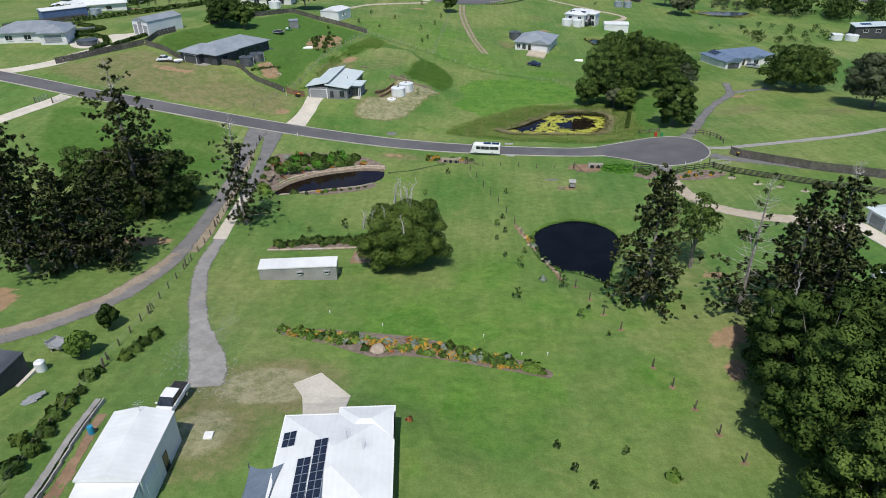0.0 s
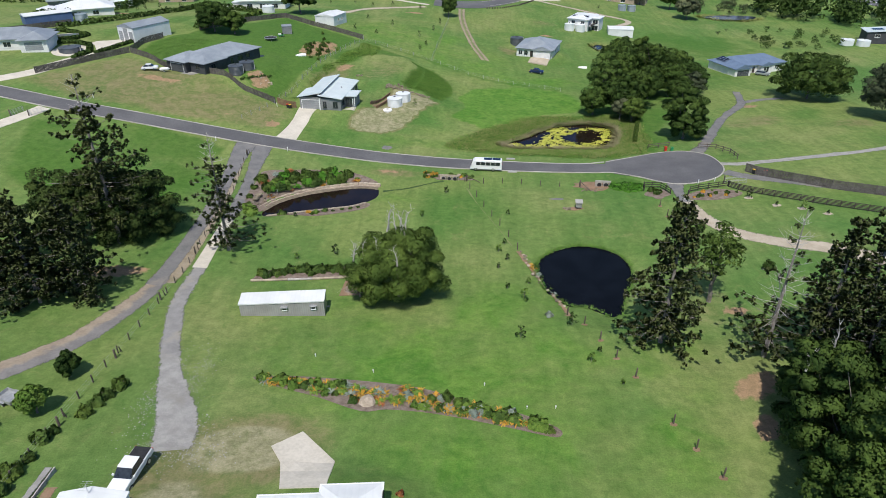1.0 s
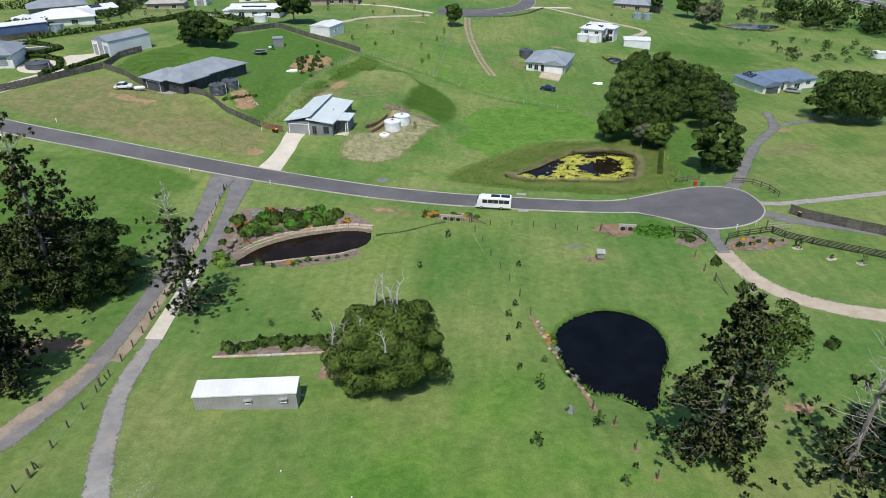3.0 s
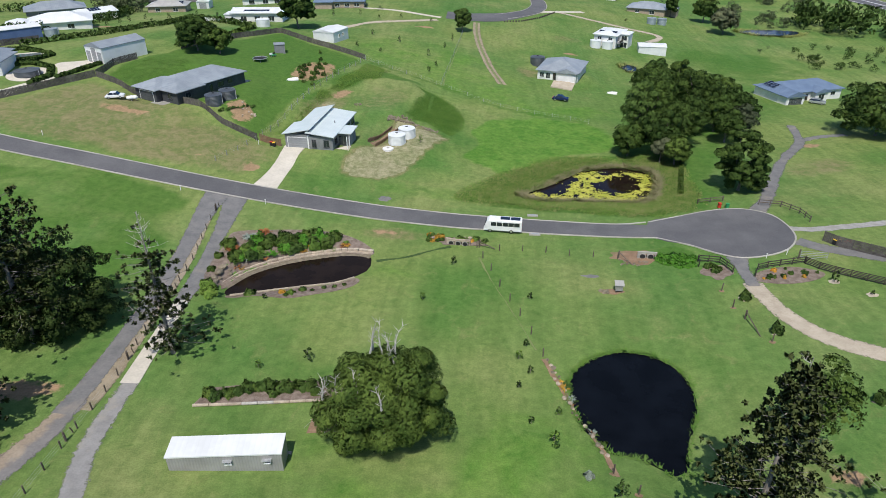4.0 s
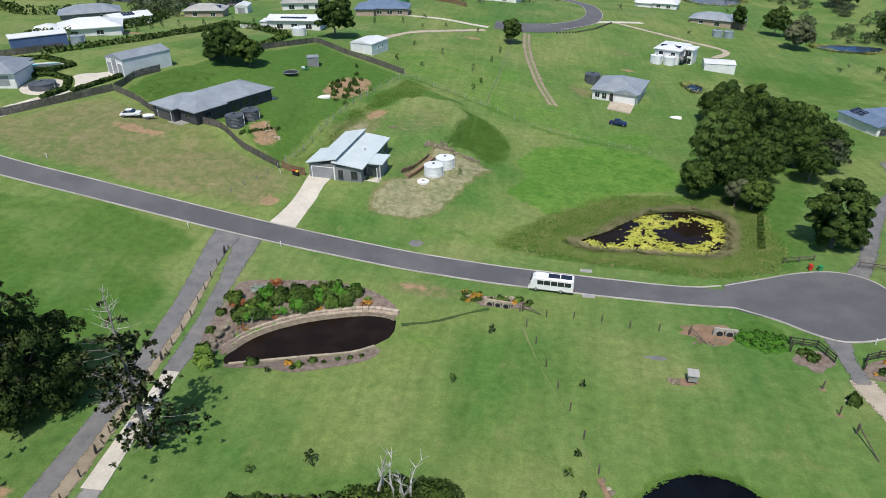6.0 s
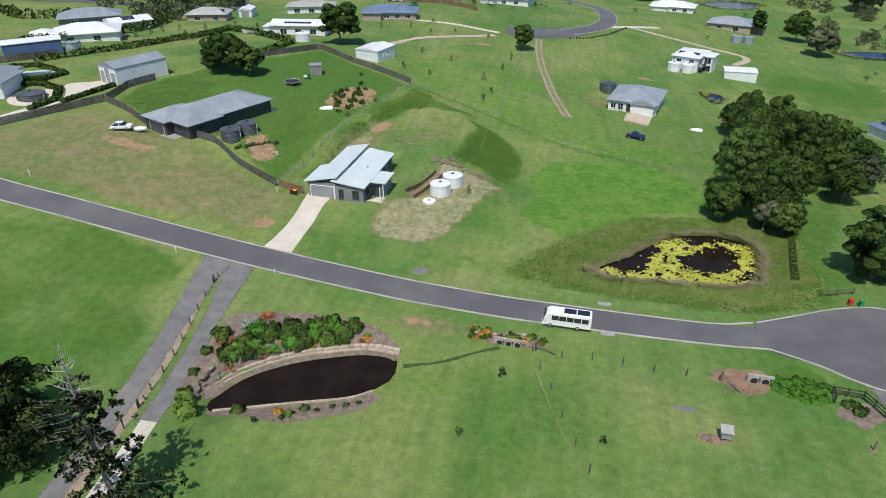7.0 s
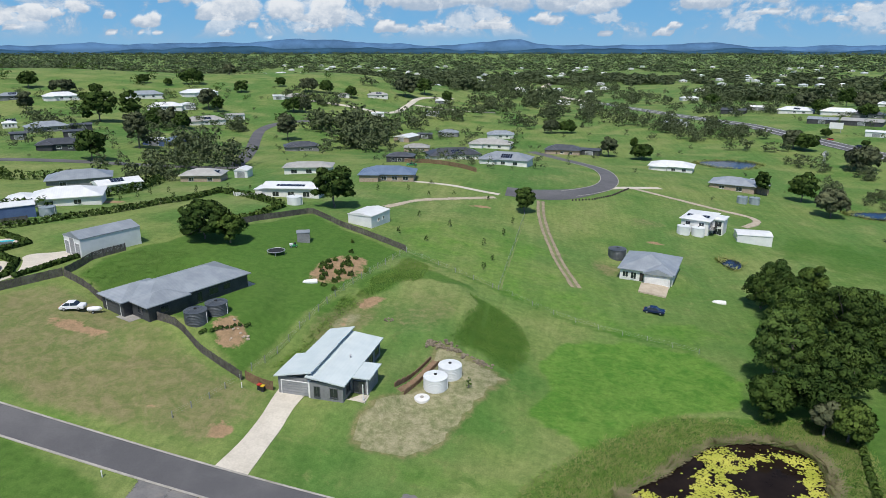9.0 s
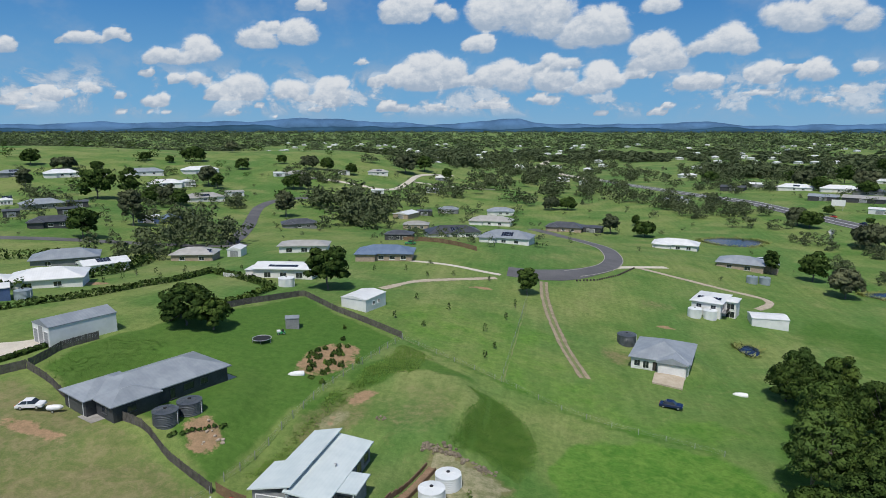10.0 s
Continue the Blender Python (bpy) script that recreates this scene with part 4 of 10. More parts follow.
def building(name, label, category, x, y, rz, blocks, wall, roof, fittings=(), z=None, group="", plinth=1.6, fascia=None):
    """blocks: (x0, x1, y0, y1, wall height, roof kind, rise, eave). fittings: (what, block, side, along, ...)."""
    h = thing(name, label, category, x, y, rz, z, group)
    for k, (x0, x1, y0, y1, wh, kind, rise, eave) in enumerate(blocks):
        bm = box(B(), x0, x1, y0, y1, -plinth, wh)
        if kind == "gable_x":
            for xx in (x0 + 0.06, x1 - 0.06):
                bm.faces.new([bm.verts.new(p) for p in ((xx, y0, wh), (xx, y1, wh), (xx, (y0 + y1) / 2, wh + rise * (y1 - y0) / (y1 - y0 + 2 * eave)))])
        if kind == "gable_y":
            for yy in (y0 + 0.06, y1 - 0.06):
                bm.faces.new([bm.verts.new(p) for p in ((x0, yy, wh), (x1, yy, wh), ((x0 + x1) / 2, yy, wh + rise * (x1 - x0) / (x1 - x0 + 2 * eave)))])
        part("wall", bm, wall if not isinstance(wall, (list, tuple)) else wall[k], h)
        bm = B()
        roof_solid(bm, x0 - eave, x1 + eave, y0 - eave, y1 + eave, wh + 0.004, kind, rise)
        rf = part("roof", bm, roof if not isinstance(roof, (list, tuple)) else roof[k], h)
        if fascia:
            bm = B()
            ex0, ex1, ey0, ey1 = x0 - eave, x1 + eave, y0 - eave, y1 + eave
            if kind in ("hip", "flat"):
                box(bm, ex0 - 0.12, ex1 + 0.12, ey0 - 0.12, ey0 - 0.004, wh + 0.05, wh + 0.20)
                box(bm, ex0 - 0.12, ex1 + 0.12, ey1 + 0.004, ey1 + 0.12, wh + 0.05, wh + 0.20)
                box(bm, ex0 - 0.12, ex0 - 0.004, ey0, ey1, wh + 0.05, wh + 0.20)
                box(bm, ex1 + 0.004, ex1 + 0.12, ey0, ey1, wh + 0.05, wh + 0.20)
            elif kind == "gable_x":
                box(bm, ex0, ex1, ey0 - 0.12, ey0 - 0.004, wh + 0.05, wh + 0.20)
                box(bm, ex0, ex1, ey1 + 0.004, ey1 + 0.12, wh + 0.05, wh + 0.20)
            else:
                box(bm, ex0 - 0.12, ex0 - 0.004, ey0, ey1, wh + 0.05, wh + 0.20)
                box(bm, ex1 + 0.004, ex1 + 0.12, ey0, ey1, wh + 0.05, wh + 0.20)
            part("gutter", bm, fascia, rf)
    for f in fittings:
        what, k, side, u = f[:4]
        m = side_pose(blocks[k], side, u)
        if what == "window":
            window(h, m, f[4], f[5], f[6], *(f[7:]))
        elif what == "garage":
            garage_door(h, m, f[4], f[5], f[6])
        elif what == "door":
            door(h, m, *f[4:])
    return h


def water_tank(x, y, r, h, material, label, group="", z=None):
    t = thing("water_tank", label, "water tank", x, y, 0, z, group)
    prof = [(r, -0.5)]
    zz = 0.0
    while zz < h - 0.01:
        prof += [(r, zz), (r + 0.03, zz + 0.08), (r + 0.03, zz + 0.16), (r, zz + 0.24)]
        zz += 0.3
    part("shell", turned(B(), prof + [(r, h)], 28), material, t)
    part("top", turned(B(), [(r + 0.06, h + 0.004), (r + 0.06, h + 0.05), (r * 0.5, h + r * 0.09), (0.25, h + r * 0.16)], 28), material, t)
    part("hatch", turned(B(), [(0.28, h + r * 0.16 + 0.004), (0.28, h + r * 0.16 + 0.12), (0.2, h + r * 0.16 + 0.15)], 12), BLACK, t)
    for k in range(10):
        a = k * math.tau / 10
        part("rib", bar(B(), (math.cos(a) * r * 0.98, math.sin(a) * r * 0.98, h + 0.06), (math.cos(a) * 0.4, math.sin(a) * 0.4, h + r * 0.15), 0.03, n=4), material, t)
    part("pipe", bar(B(), (r + 0.08, 0, -0.3), (r + 0.08, 0, h), 0.05, n=6), WHITE_PAINT, t)
    return t


def house_sedan(x, y, rz, paint, label, length=4.6, width=1.8, ht=1.45, kind="car"):
    """A parked car: lower body, cabin, glass, four wheels, lights."""
    c = thing("car", label, "car", x, y, rz, lift=0.12)
    L, W = length / 2, width / 2
    prof = [(-L, 0.30), (-L, 0.72), (-L + 0.25, 0.86), (-0.95, 0.93), (1.0, 0.93), (L - 0.3, 0.86), (L, 0.68), (L, 0.30)]
    if kind == "wagon":
        prof = [(-L, 0.30), (-L, 0.80), (-L + 0.3, 0.93), (-0.95, 0.97), (L - 0.2, 0.97), (L - 0.05, 0.90), (L, 0.70), (L, 0.30)]
    bm = B()
    for s in (-1, 1):
        pass
    sides = [[bm.verts.new((px, s * W * (0.97 if pz > 0.8 else 1.0), pz)) for px, pz in prof] for s in (-1, 1)]
    n = len(prof)
    bm.faces.new(sides[0])
    bm.faces.new(sides[1][::-1])
    for k in range(n):
        bm.faces.new((sides[0][(k + 1) % n], sides[0][k], sides[1][k], sides[1][(k + 1) % n]))
    body = part("body", bm, paint, c)
    body.modifiers.new("round", "BEVEL").width = 0.06
    cab = [(-1.05, 0.93), (-0.42, ht), (0.85, ht), (1.55, 0.93)] if kind == "car" else [(-1.1, 0.95), (-0.55, ht), (L - 0.45, ht), (L - 0.15, 0.95)]
    bm = B()
    vs = [[bm.verts.new((px, s * W * (0.78 if pz > 1 else 0.93), pz)) for px, pz in cab] for s in (-1, 1)]
    bm.faces.new(vs[0]), bm.faces.new(vs[1][::-1])
    for k in range(4):
        bm.faces.new((vs[0][(k + 1) % 4], vs[0][k], vs[1][k], vs[1][(k + 1) % 4]))
    part("glasshouse", bm, GLASS, c, "dark tinted windows")
    part("roof_panel", box(B(), cab[1][0] - 0.06, cab[2][0] + 0.06, -W * 0.8, W * 0.8, ht - 0.03, ht + 0.03), paint, c).modifiers.new("round", "BEVEL").width = 0.02
    bm = B()
    for px in (0.15,):
        for s in (-1, 1):
            bar(bm, (px, s * W * 0.945, 0.95), (px, s * W * 0.79, ht), 0.045, n=4)
    part("pillar", bm, paint, c)
    wheels(c, (-L + 0.85, L - 0.85), W - 0.1, 0.32)
    for s in (-1, 1):
        part("headlight", box(B(), -L - 0.015, -L + 0.12, s * W * 0.75 - 0.16, s * W * 0.75 + 0.16, 0.60, 0.74), ALUMINIUM, c)
        part("tail_light", box(B(), L - 0.08, L + 0.015, s * W * 0.78 - 0.13, s * W * 0.78 + 0.13, 0.62, 0.80), PAINT_RED, c)
    return c


def wheels(parent, xs, y, r, width=0.22):
    first = None
    for px in xs:
        for s in (-1, 1):
            m = pose(px, s * y, r - 0.02, 90)
            if first is None:
                first = part("wheel", turned(B(), [(r * 0.8, -width / 2), (r, -width / 2 + 0.05), (r, width / 2 - 0.05), (r * 0.8, width / 2)], 16), BLACK, parent, "black tyre")
                first.matrix_local = m
                rim = part("rim", turned(B(), [(r * 0.58, -width / 2 - 0.012), (r * 0.58, width / 2 + 0.012)], 12), ALUMINIUM, first, "pale metal rim")
            else:
                w = twin(first, parent, m)
                twin(rim, w, Matrix())

# ---- trees and plants ----
def leaf_cards(rng, centres, normals, size, spread=0.7):
    """Leaf-clump cards round given points, facing roughly outwards: (n, 4, 3)."""
    n = len(centres)
    nv = normals + rng.randn(n, 3) * spread
    nv /= np.linalg.norm(nv, axis=1)[:, None] + 1e-9
    a = np.cross(nv, rng.randn(n, 3))
    a /= np.linalg.norm(a, axis=1)[:, None] + 1e-9
    b = np.cross(nv, a)
    s = (size * rng.uniform(0.6, 1.4, n))[:, None]
    t = rng.uniform(0.45, 0.9, n)[:, None]
    tip = nv * s * 0.35
    return np.stack([centres - a * s - tip, centres - b * s * t + tip * 0.3, centres + a * s - tip * 0.6, centres + b * s * t + tip], 1)


def unit(rng, n):
    v = rng.randn(n, 3)
    return v / np.linalg.norm(v, axis=1)[:, None]


def limb_tree(bm, rng, base, top, r0, limbs):
    """A tapered, slightly bent trunk and limbs to the given ends."""
    pts = [Vector(base)]
    n = 6
    for k in range(1, n + 1):
        f = k / n
        p = Vector(base).lerp(Vector(top), f) + Vector((rng.randn() * 0.12, rng.randn() * 0.12, 0)) * (1 if k < n else 0)
        pts.append(p)
    for k in range(n):
        bar(bm, pts[k], pts[k + 1], r0 * (1 - 0.85 * k / n), r0 * (1 - 0.85 * (k + 1) / n), 7)
    for frac, end in limbs:
        i = min(int(frac * n), n - 1)
        a = pts[i].lerp(pts[i + 1], frac * n - i)
        midp = a.lerp(Vector(end), 0.5) + Vector((rng.randn(), rng.randn(), 0.6)) * 0.15 * (Vector(end) - a).length * 0.4
        r = r0 * (1 - 0.85 * frac) * 0.55
        bar(bm, a, midp, r, r * 0.6, 5)
        bar(bm, midp, end, r * 0.6, r * 0.2, 4)


def pine(x, y, H, R, label, seed, density=1.0, bare_top=0.0, low=0.12, lean=(0, 0), group="tall pines", ragged=0.45, tuft=0.43):
    """A tall open conifer: pale whorled limbs that carry round dark tufts towards their ends."""
    rng = np.random.RandomState(seed)
    t = thing("pine_tree", label, "tree", x, y, 0, group=group)
    tb = B()
    n = 8
    pts = [Vector((lean[0] * f * f, lean[1] * f * f, -0.4 + (H + 0.4) * f)) for f in [k / n for k in range(n + 1)]]
    r0 = 0.016 * H
    for k in range(n):
        bar(tb, pts[k], pts[k + 1], r0 * (1 - 0.92 * k / n), r0 * (1 - 0.92 * (k + 1) / n), 8)
    cents, norms = [], []
    z = low * H
    while z < H * 0.985:
        f = z / H
        axis_p = Vector((lean[0] * f * f, lean[1] * f * f, z))
        reach = R * (1 - f) ** 0.7 * (0.35 + 0.65 * min(1.0, (f - low) * 5 + 0.45))
        count = int(rng.randint(4, 7))
        a0 = rng.uniform(0, math.tau)
        for k in range(count):
            a = a0 + k * math.tau / count + rng.randn() * 0.25
            ln = reach * rng.uniform(1 - ragged * 1.4, 1 + ragged) + 0.3
            up = 0.05 + 0.5 * f + rng.randn() * 0.14
            d = Vector((math.cos(a), math.sin(a), up - 0.2))
            end = axis_p + d * ln + Vector((0, 0, 0.10 * ln))
            if f > 1 - bare_top and rng.rand() < 0.9:
                if rng.rand() < 0.35:
                    continue
                m1 = axis_p.lerp(end, 0.55)
                dead = B()
                bar(dead, axis_p, m1, 0.035, 0.022, 4)
                bar(dead, m1, end + Vector((0, 0, 0.12 * ln)), 0.022, 0.008, 3)
                for _ in range(2):
                    bar(dead, m1, m1 + Vector(unit(rng, 1)[0]) * 0.5 + Vector((0, 0, 0.5)), 0.02, 0.006, 3)
                part("dead_branch", dead, DEADWOOD, t, "bare bleached branch")
                continue
            midp = axis_p.lerp(end, 0.5) + Vector((0, 0, -0.06 * ln))
            bar(tb, axis_p, midp, max(0.035, r0 * 0.2 * (1 - f)), 0.03, 4)
            bar(tb, midp, end, 0.03, 0.012, 3)
            m = max(2, int((1.1 + ln * 2.1) * density))
            for q in range(m):
                s = rng.uniform(0.16, 1.03) ** 0.75
                side = Vector(rng.randn(3)) * (0.10 + 0.12 * ln * s)
                side.z *= 0.45
                p = axis_p.lerp(end, s) + side
                if s > 0.5 and q % 2 == 0:
                    bar(tb, axis_p.lerp(end, s * 0.85), p, 0.016, 0.008, 3)
                cents.append(p)
                norms.append((p - axis_p).normalized() * 0.35 + Vector((0, 0, 0.6)))
        z += rng.uniform(0.45, 0.85) * (0.55 + 0.024 * H)
    c, nn = np.array(cents), np.array(norms)
    # each tuft: a burst of pointed blades that makes a rounded head
    per = 18
    cc, no = np.repeat(c, per, 0), np.repeat(nn, per, 0)
    d = no * 0.45 + unit(rng, len(cc)) * 1.0
    d /= np.linalg.norm(d, axis=1)[:, None]
    s = np.cross(d, unit(rng, len(cc)))
    s /= np.linalg.norm(s, axis=1)[:, None]
    ln = (tuft * np.repeat(rng.uniform(0.65, 1.25, len(c)), per) * rng.uniform(0.8, 1.15, len(cc)))[:, None]
    blades = np.stack([cc - d * ln * 0.05, cc + s * ln * 0.28 + d * ln * 0.6, cc + d * ln, cc - s * ln * 0.28 + d * ln * 0.6], 1)
    part("trunk", tb, PALE_BARK, t)
    cr = quads_object("crown", blades, LEAF_PINE, normals=d * 0.55 + no * 0.75 + rng.randn(len(cc), 3) * 0.2)
    cr.parent = t
    return t


def broadleaf(x, y, H, R, label, seed, mat=None, lobes=40, cards=130, size=0.30, flat=0.62, low=0.25, dead=0, group="", name="tree", squash=(1, 1), z=None):
    """A spreading tree: trunk, limbs and a crown of many leafy lobes with gaps between them."""
    rng = np.random.RandomState(seed)
    t = thing(name, label, "tree", x, y, 0, group=group, z=z)
    cz, ch = H * (low + (1 - low) * 0.5), H * (1 - low) * 0.5
    i = np.arange(lobes)
    uz = 1 - (i + 0.5) / lobes * 1.72
    ph = i * 2.39996 + rng.uniform(-0.35, 0.35, lobes)
    us = np.sqrt(np.clip(1 - uz * uz, 0, 1))
    u = np.stack([us * np.cos(ph), us * np.sin(ph), uz], 1)
    rad = (rng.uniform(0.58, 0.90, lobes) * (0.9 + 0.16 * np.sin(ph * 2 + seed)))[:, None]
    lob = u * rad * np.array([R * squash[0], R * squash[1], ch]) + np.array([0, 0, cz])
    size_l = rng.uniform(0.7, 1.35, lobes) * (34 / lobes) ** 0.5 * 0.30 * min(R, ch * 1.5)
    pts, nrm, soft, grow = [], [], [], []
    core = max(14, cards // 9)
    for p, s in zip(lob, size_l):
        for n, deep, big in ((cards, 1.0, 1.0), (core, 0.72, 2.6)):
            v = unit(rng, n)
            v[:, 2] = np.abs(v[:, 2]) * np.where(rng.rand(n) < 0.84, 1, -0.6)
            knob = 1 + 0.13 * np.sin(v[:, 0] * 7 + p[0] * 3) * np.sin(v[:, 1] * 7 + p[1] * 3) * np.cos(v[:, 2] * 5 + seed)
            q = p + v * np.array([s, s, s * flat]) * (rng.uniform(0.9, 1.04, n) * knob * deep)[:, None]
            pts.append(q)
            nrm.append(v)
            grow.append(np.full(n, big))
            soft.append(v * 0.95 + (p - [0, 0, cz]) / np.array([R, R, ch]) * 0.25 + rng.randn(n, 3) * 0.13)
    cards_q = leaf_cards(rng, np.concatenate(pts), np.concatenate(nrm), size * np.concatenate(grow), 0.42)
    tb = B()
    limbs = [(rng.uniform(0.35, 0.95), Vector(lob[k]) * 1.0) for k in range(0, lobes, max(1, lobes // 14))]
    limb_tree(tb, rng, (0, 0, -0.4), (rng.randn() * 0.3, rng.randn() * 0.3, cz), 0.022 * H + 0.08, limbs)
    part("trunk", tb, BARK, t)
    cr = quads_object("crown", cards_q, mat or LEAF_DARK, normals=np.concatenate(soft))
    cr.parent = t
    if dead:
        for k in range(dead):
            bm = B()
            a = rng.uniform(0, math.tau)
            if k % 2 == 0:
                p = Vector((rng.uniform(-0.3, 0.25) * R, rng.uniform(0.05, 0.45) * R, H * 0.8))
                d = Vector((rng.uniform(-0.35, 0.25), rng.uniform(-0.1, 0.3), 0.9)).normalized()
            else:
                p = Vector((rng.uniform(-0.75, 0.1) * R, rng.uniform(-0.7, 0.4) * R, H * 0.66))
                d = Vector((-0.35 + rng.rand() * 0.5, rng.uniform(-0.3, 0.3), 0.9)).normalized()
            for s in range(5):
                q = p + d * H * (0.062 if k % 2 == 0 else 0.045)
                bar(bm, p, q, 0.14 * (1 - s / 5.5), 0.14 * (1 - (s + 1) / 5.5), 5)
                for _ in range(2):
                    w = (d + Vector(unit(rng, 1)[0]) * 0.9).normalized()
                    bar(bm, q, q + w * H * 0.07, 0.045, 0.012, 3)
                p, d = q, (d + Vector(unit(rng, 1)[0]) * 0.28).normalized()
            part("dead_branch", bm, DEADWOOD, t, "bare bleached branch above the crown")
    return t


def bush(x, y, r, h, mat, label, seed, n=120, name="shrub", group="", size=None, z=None):
    """A low leafy shrub on short stems."""
    rng = np.random.RandomState(seed)
    t = thing(name, label, "shrub" if name != "sapling" else "young tree", x, y, rng.uniform(0, 360), group=group, z=z)
    n = int(n * 2.2)
    v = unit(rng, n)
    v[:, 2] = np.abs(v[:, 2])
    lump = 0.72 + 0.28 * np.sin(v[:, 0] * 4.1 + seed) * np.cos(v[:, 1] * 3.7 + seed * 2)
    p = v * np.array([r, r, h]) * (lump * rng.uniform(0.72, 1.0, n))[:, None]
    cr = quads_object("leaves", leaf_cards(rng, p + [0, 0, h * 0.08], v, (size or 0.15 * min(r, h) + 0.06) * 0.74, 0.35), mat, normals=v + rng.randn(n, 3) * 0.25 + [0, 0, 0.35])
    cr.parent = t
    bm = B()
    for k in range(4):
        a = rng.uniform(0, math.tau)
        bar(bm, (0, 0, -0.1), (math.cos(a) * r * 0.5, math.sin(a) * r * 0.5, h * 0.6), 0.035, 0.012, 4)
    part("stem", bm, BARK, t)
    return t


def sapling(x, y, h, label, seed, mat=None, r=None):
    """A young tree: thin stem with a few leafy tiers."""
    rng = np.random.RandomState(seed)
    t = thing("sapling", label, "young tree", x, y, rng.uniform(0, 360), group="young trees in the lawn")
    r = r or h * 0.33
    bm = B()
    bar(bm, (0, 0, -0.1), (0.03, 0.02, h * 0.9), 0.04, 0.012, 5)
    part("stem", bm, BARK, t)
    pts, nr = [], []
    r *= 0.7
    for k in range(9):
        a, f = k * 2.4 + rng.rand(), 0.25 + 0.75 * k / 9
        e = Vector((math.cos(a) * r * (1.1 - 0.7 * f), math.sin(a) * r * (1.1 - 0.7 * f), h * f))
        part("twig", bar(B(), (0, 0, h * f * 0.85), e, 0.015, 0.006, 3), BARK, t)
        v = unit(rng, 10)
        pts.append(np.array(e) + v * 0.3 * r)
        nr.append(v)
    cr = quads_object("leaves", leaf_cards(rng, np.concatenate(pts), np.concatenate(nr), 0.14 * r + 0.05, 0.6), mat or LEAF_DARK, normals=np.concatenate(nr) + [0, 0, 0.6])
    cr.parent = t
    return t


def canopy_template(rng, n):
    """A unit crown of leafy heads for distant trees: radius 1, height 0 to 1, uneven, with gaps."""
    k = max(4, min(14, n // 9))
    a = np.arange(k) * 2.4 + rng.uniform(-0.5, 0.5, k)
    far = np.sqrt((np.arange(k) + 0.4) / k) * rng.uniform(0.6, 0.85, k)
    lob = np.stack([np.cos(a) * far, np.sin(a) * far, rng.uniform(0.22, 0.88, k) - 0.2 * far], 1)
    wide = rng.uniform(0.24, 0.40, k) * (8 / k) ** 0.3
    which = np.arange(n) % k
    v = unit(rng, n)
    v[:, 2] = np.abs(v[:, 2]) * np.where(rng.rand(n) < 0.8, 1, -0.5)
    p = lob[which] + v * wide[which][:, None] * [1, 1, 0.62]
    c = leaf_cards(rng, p, v, 0.24 if n < 45 else 0.15 if n < 100 else 0.105, 0.4)
    c[..., 2] = p[:, None, 2] + (c[..., 2] - p[:, None, 2]) * 0.6
    return c, v * 0.8 + (p - [0, 0, 0.5]) * 0.5 + rng.randn(n, 3) * 0.2 + [0, 0, 0.4]


HWY = [(60, 880), (100, 760), (127.6, 680), (149.8, 632), (158.0, 602.2), (166.5, 564.7), (174.1, 540.1), (182, 512.0), (190, 488.2), (206, 440), (224, 385)]


def scatter_trees(name, spots, label, mat, n, seed, variants=5, trunks=False):
    """Woods: one object of many crowns with short trunks; spots are (x, y, height, radius)."""
    rng = np.random.RandomState(seed)
    s = np.array(spots)
    away = np.min([np.hypot(s[:, 0] - x, s[:, 1] - y) for x, y in smooth_line(HWY, 12)], 0)
    s = s[away > 13 + s[:, 3]]
    z = ground_z(s[:, 0], s[:, 1])
    temps = [canopy_template(rng, n) for _ in range(variants)]
    out, norms = [], []
    for k in range(variants):
        sel = np.arange(len(s)) % variants == k
        q = s[sel]
        a = rng.uniform(0, math.tau, len(q))
        ca, sa = np.cos(a)[:, None, None], np.sin(a)[:, None, None]
        tpl = temps[k][0][None]
        tn = temps[k][1]
        nn = np.stack([tn[None, :, 0] * ca[:, :, 0] - tn[None, :, 1] * sa[:, :, 0], tn[None, :, 0] * sa[:, :, 0] + tn[None, :, 1] * ca[:, :, 0], np.broadcast_to(tn[None, :, 2], (len(q), n))], -1)
        norms.append(nn.reshape(-1, 3))
        X = (tpl[..., 0] * ca - tpl[..., 1] * sa) * q[:, 3][:, None, None] + q[:, 0][:, None, None]
        Y = (tpl[..., 0] * sa + tpl[..., 1] * ca) * q[:, 3][:, None, None] + q[:, 1][:, None, None]
        Z = tpl[..., 2] * q[:, 2][:, None, None] + z[sel][:, None, None]
        out.append(np.stack([X, Y, Z], -1).reshape(-1, 4, 3))
        w = 0.035 * q[:, 2]
        for ux, uy in ((1, 0), (0, 1)) if trunks else ():
            tr = np.stack([np.stack([q[:, 0] + ux * w * sg, q[:, 1] + uy * w * sg, z[sel] + hh * q[:, 2]], -1) for sg, hh in ((-1, -0.05), (1, -0.05), (0.6, 0.42), (-0.6, 0.42))], 1)
            out.append(tr)
            norms.append(np.tile([0.0, -0.8, 0.3], (len(tr), 1)))
    return tagged(quads_object(name, np.concatenate(out), mat, normals=np.concatenate(norms)), label, "woodland", kind="stuff")


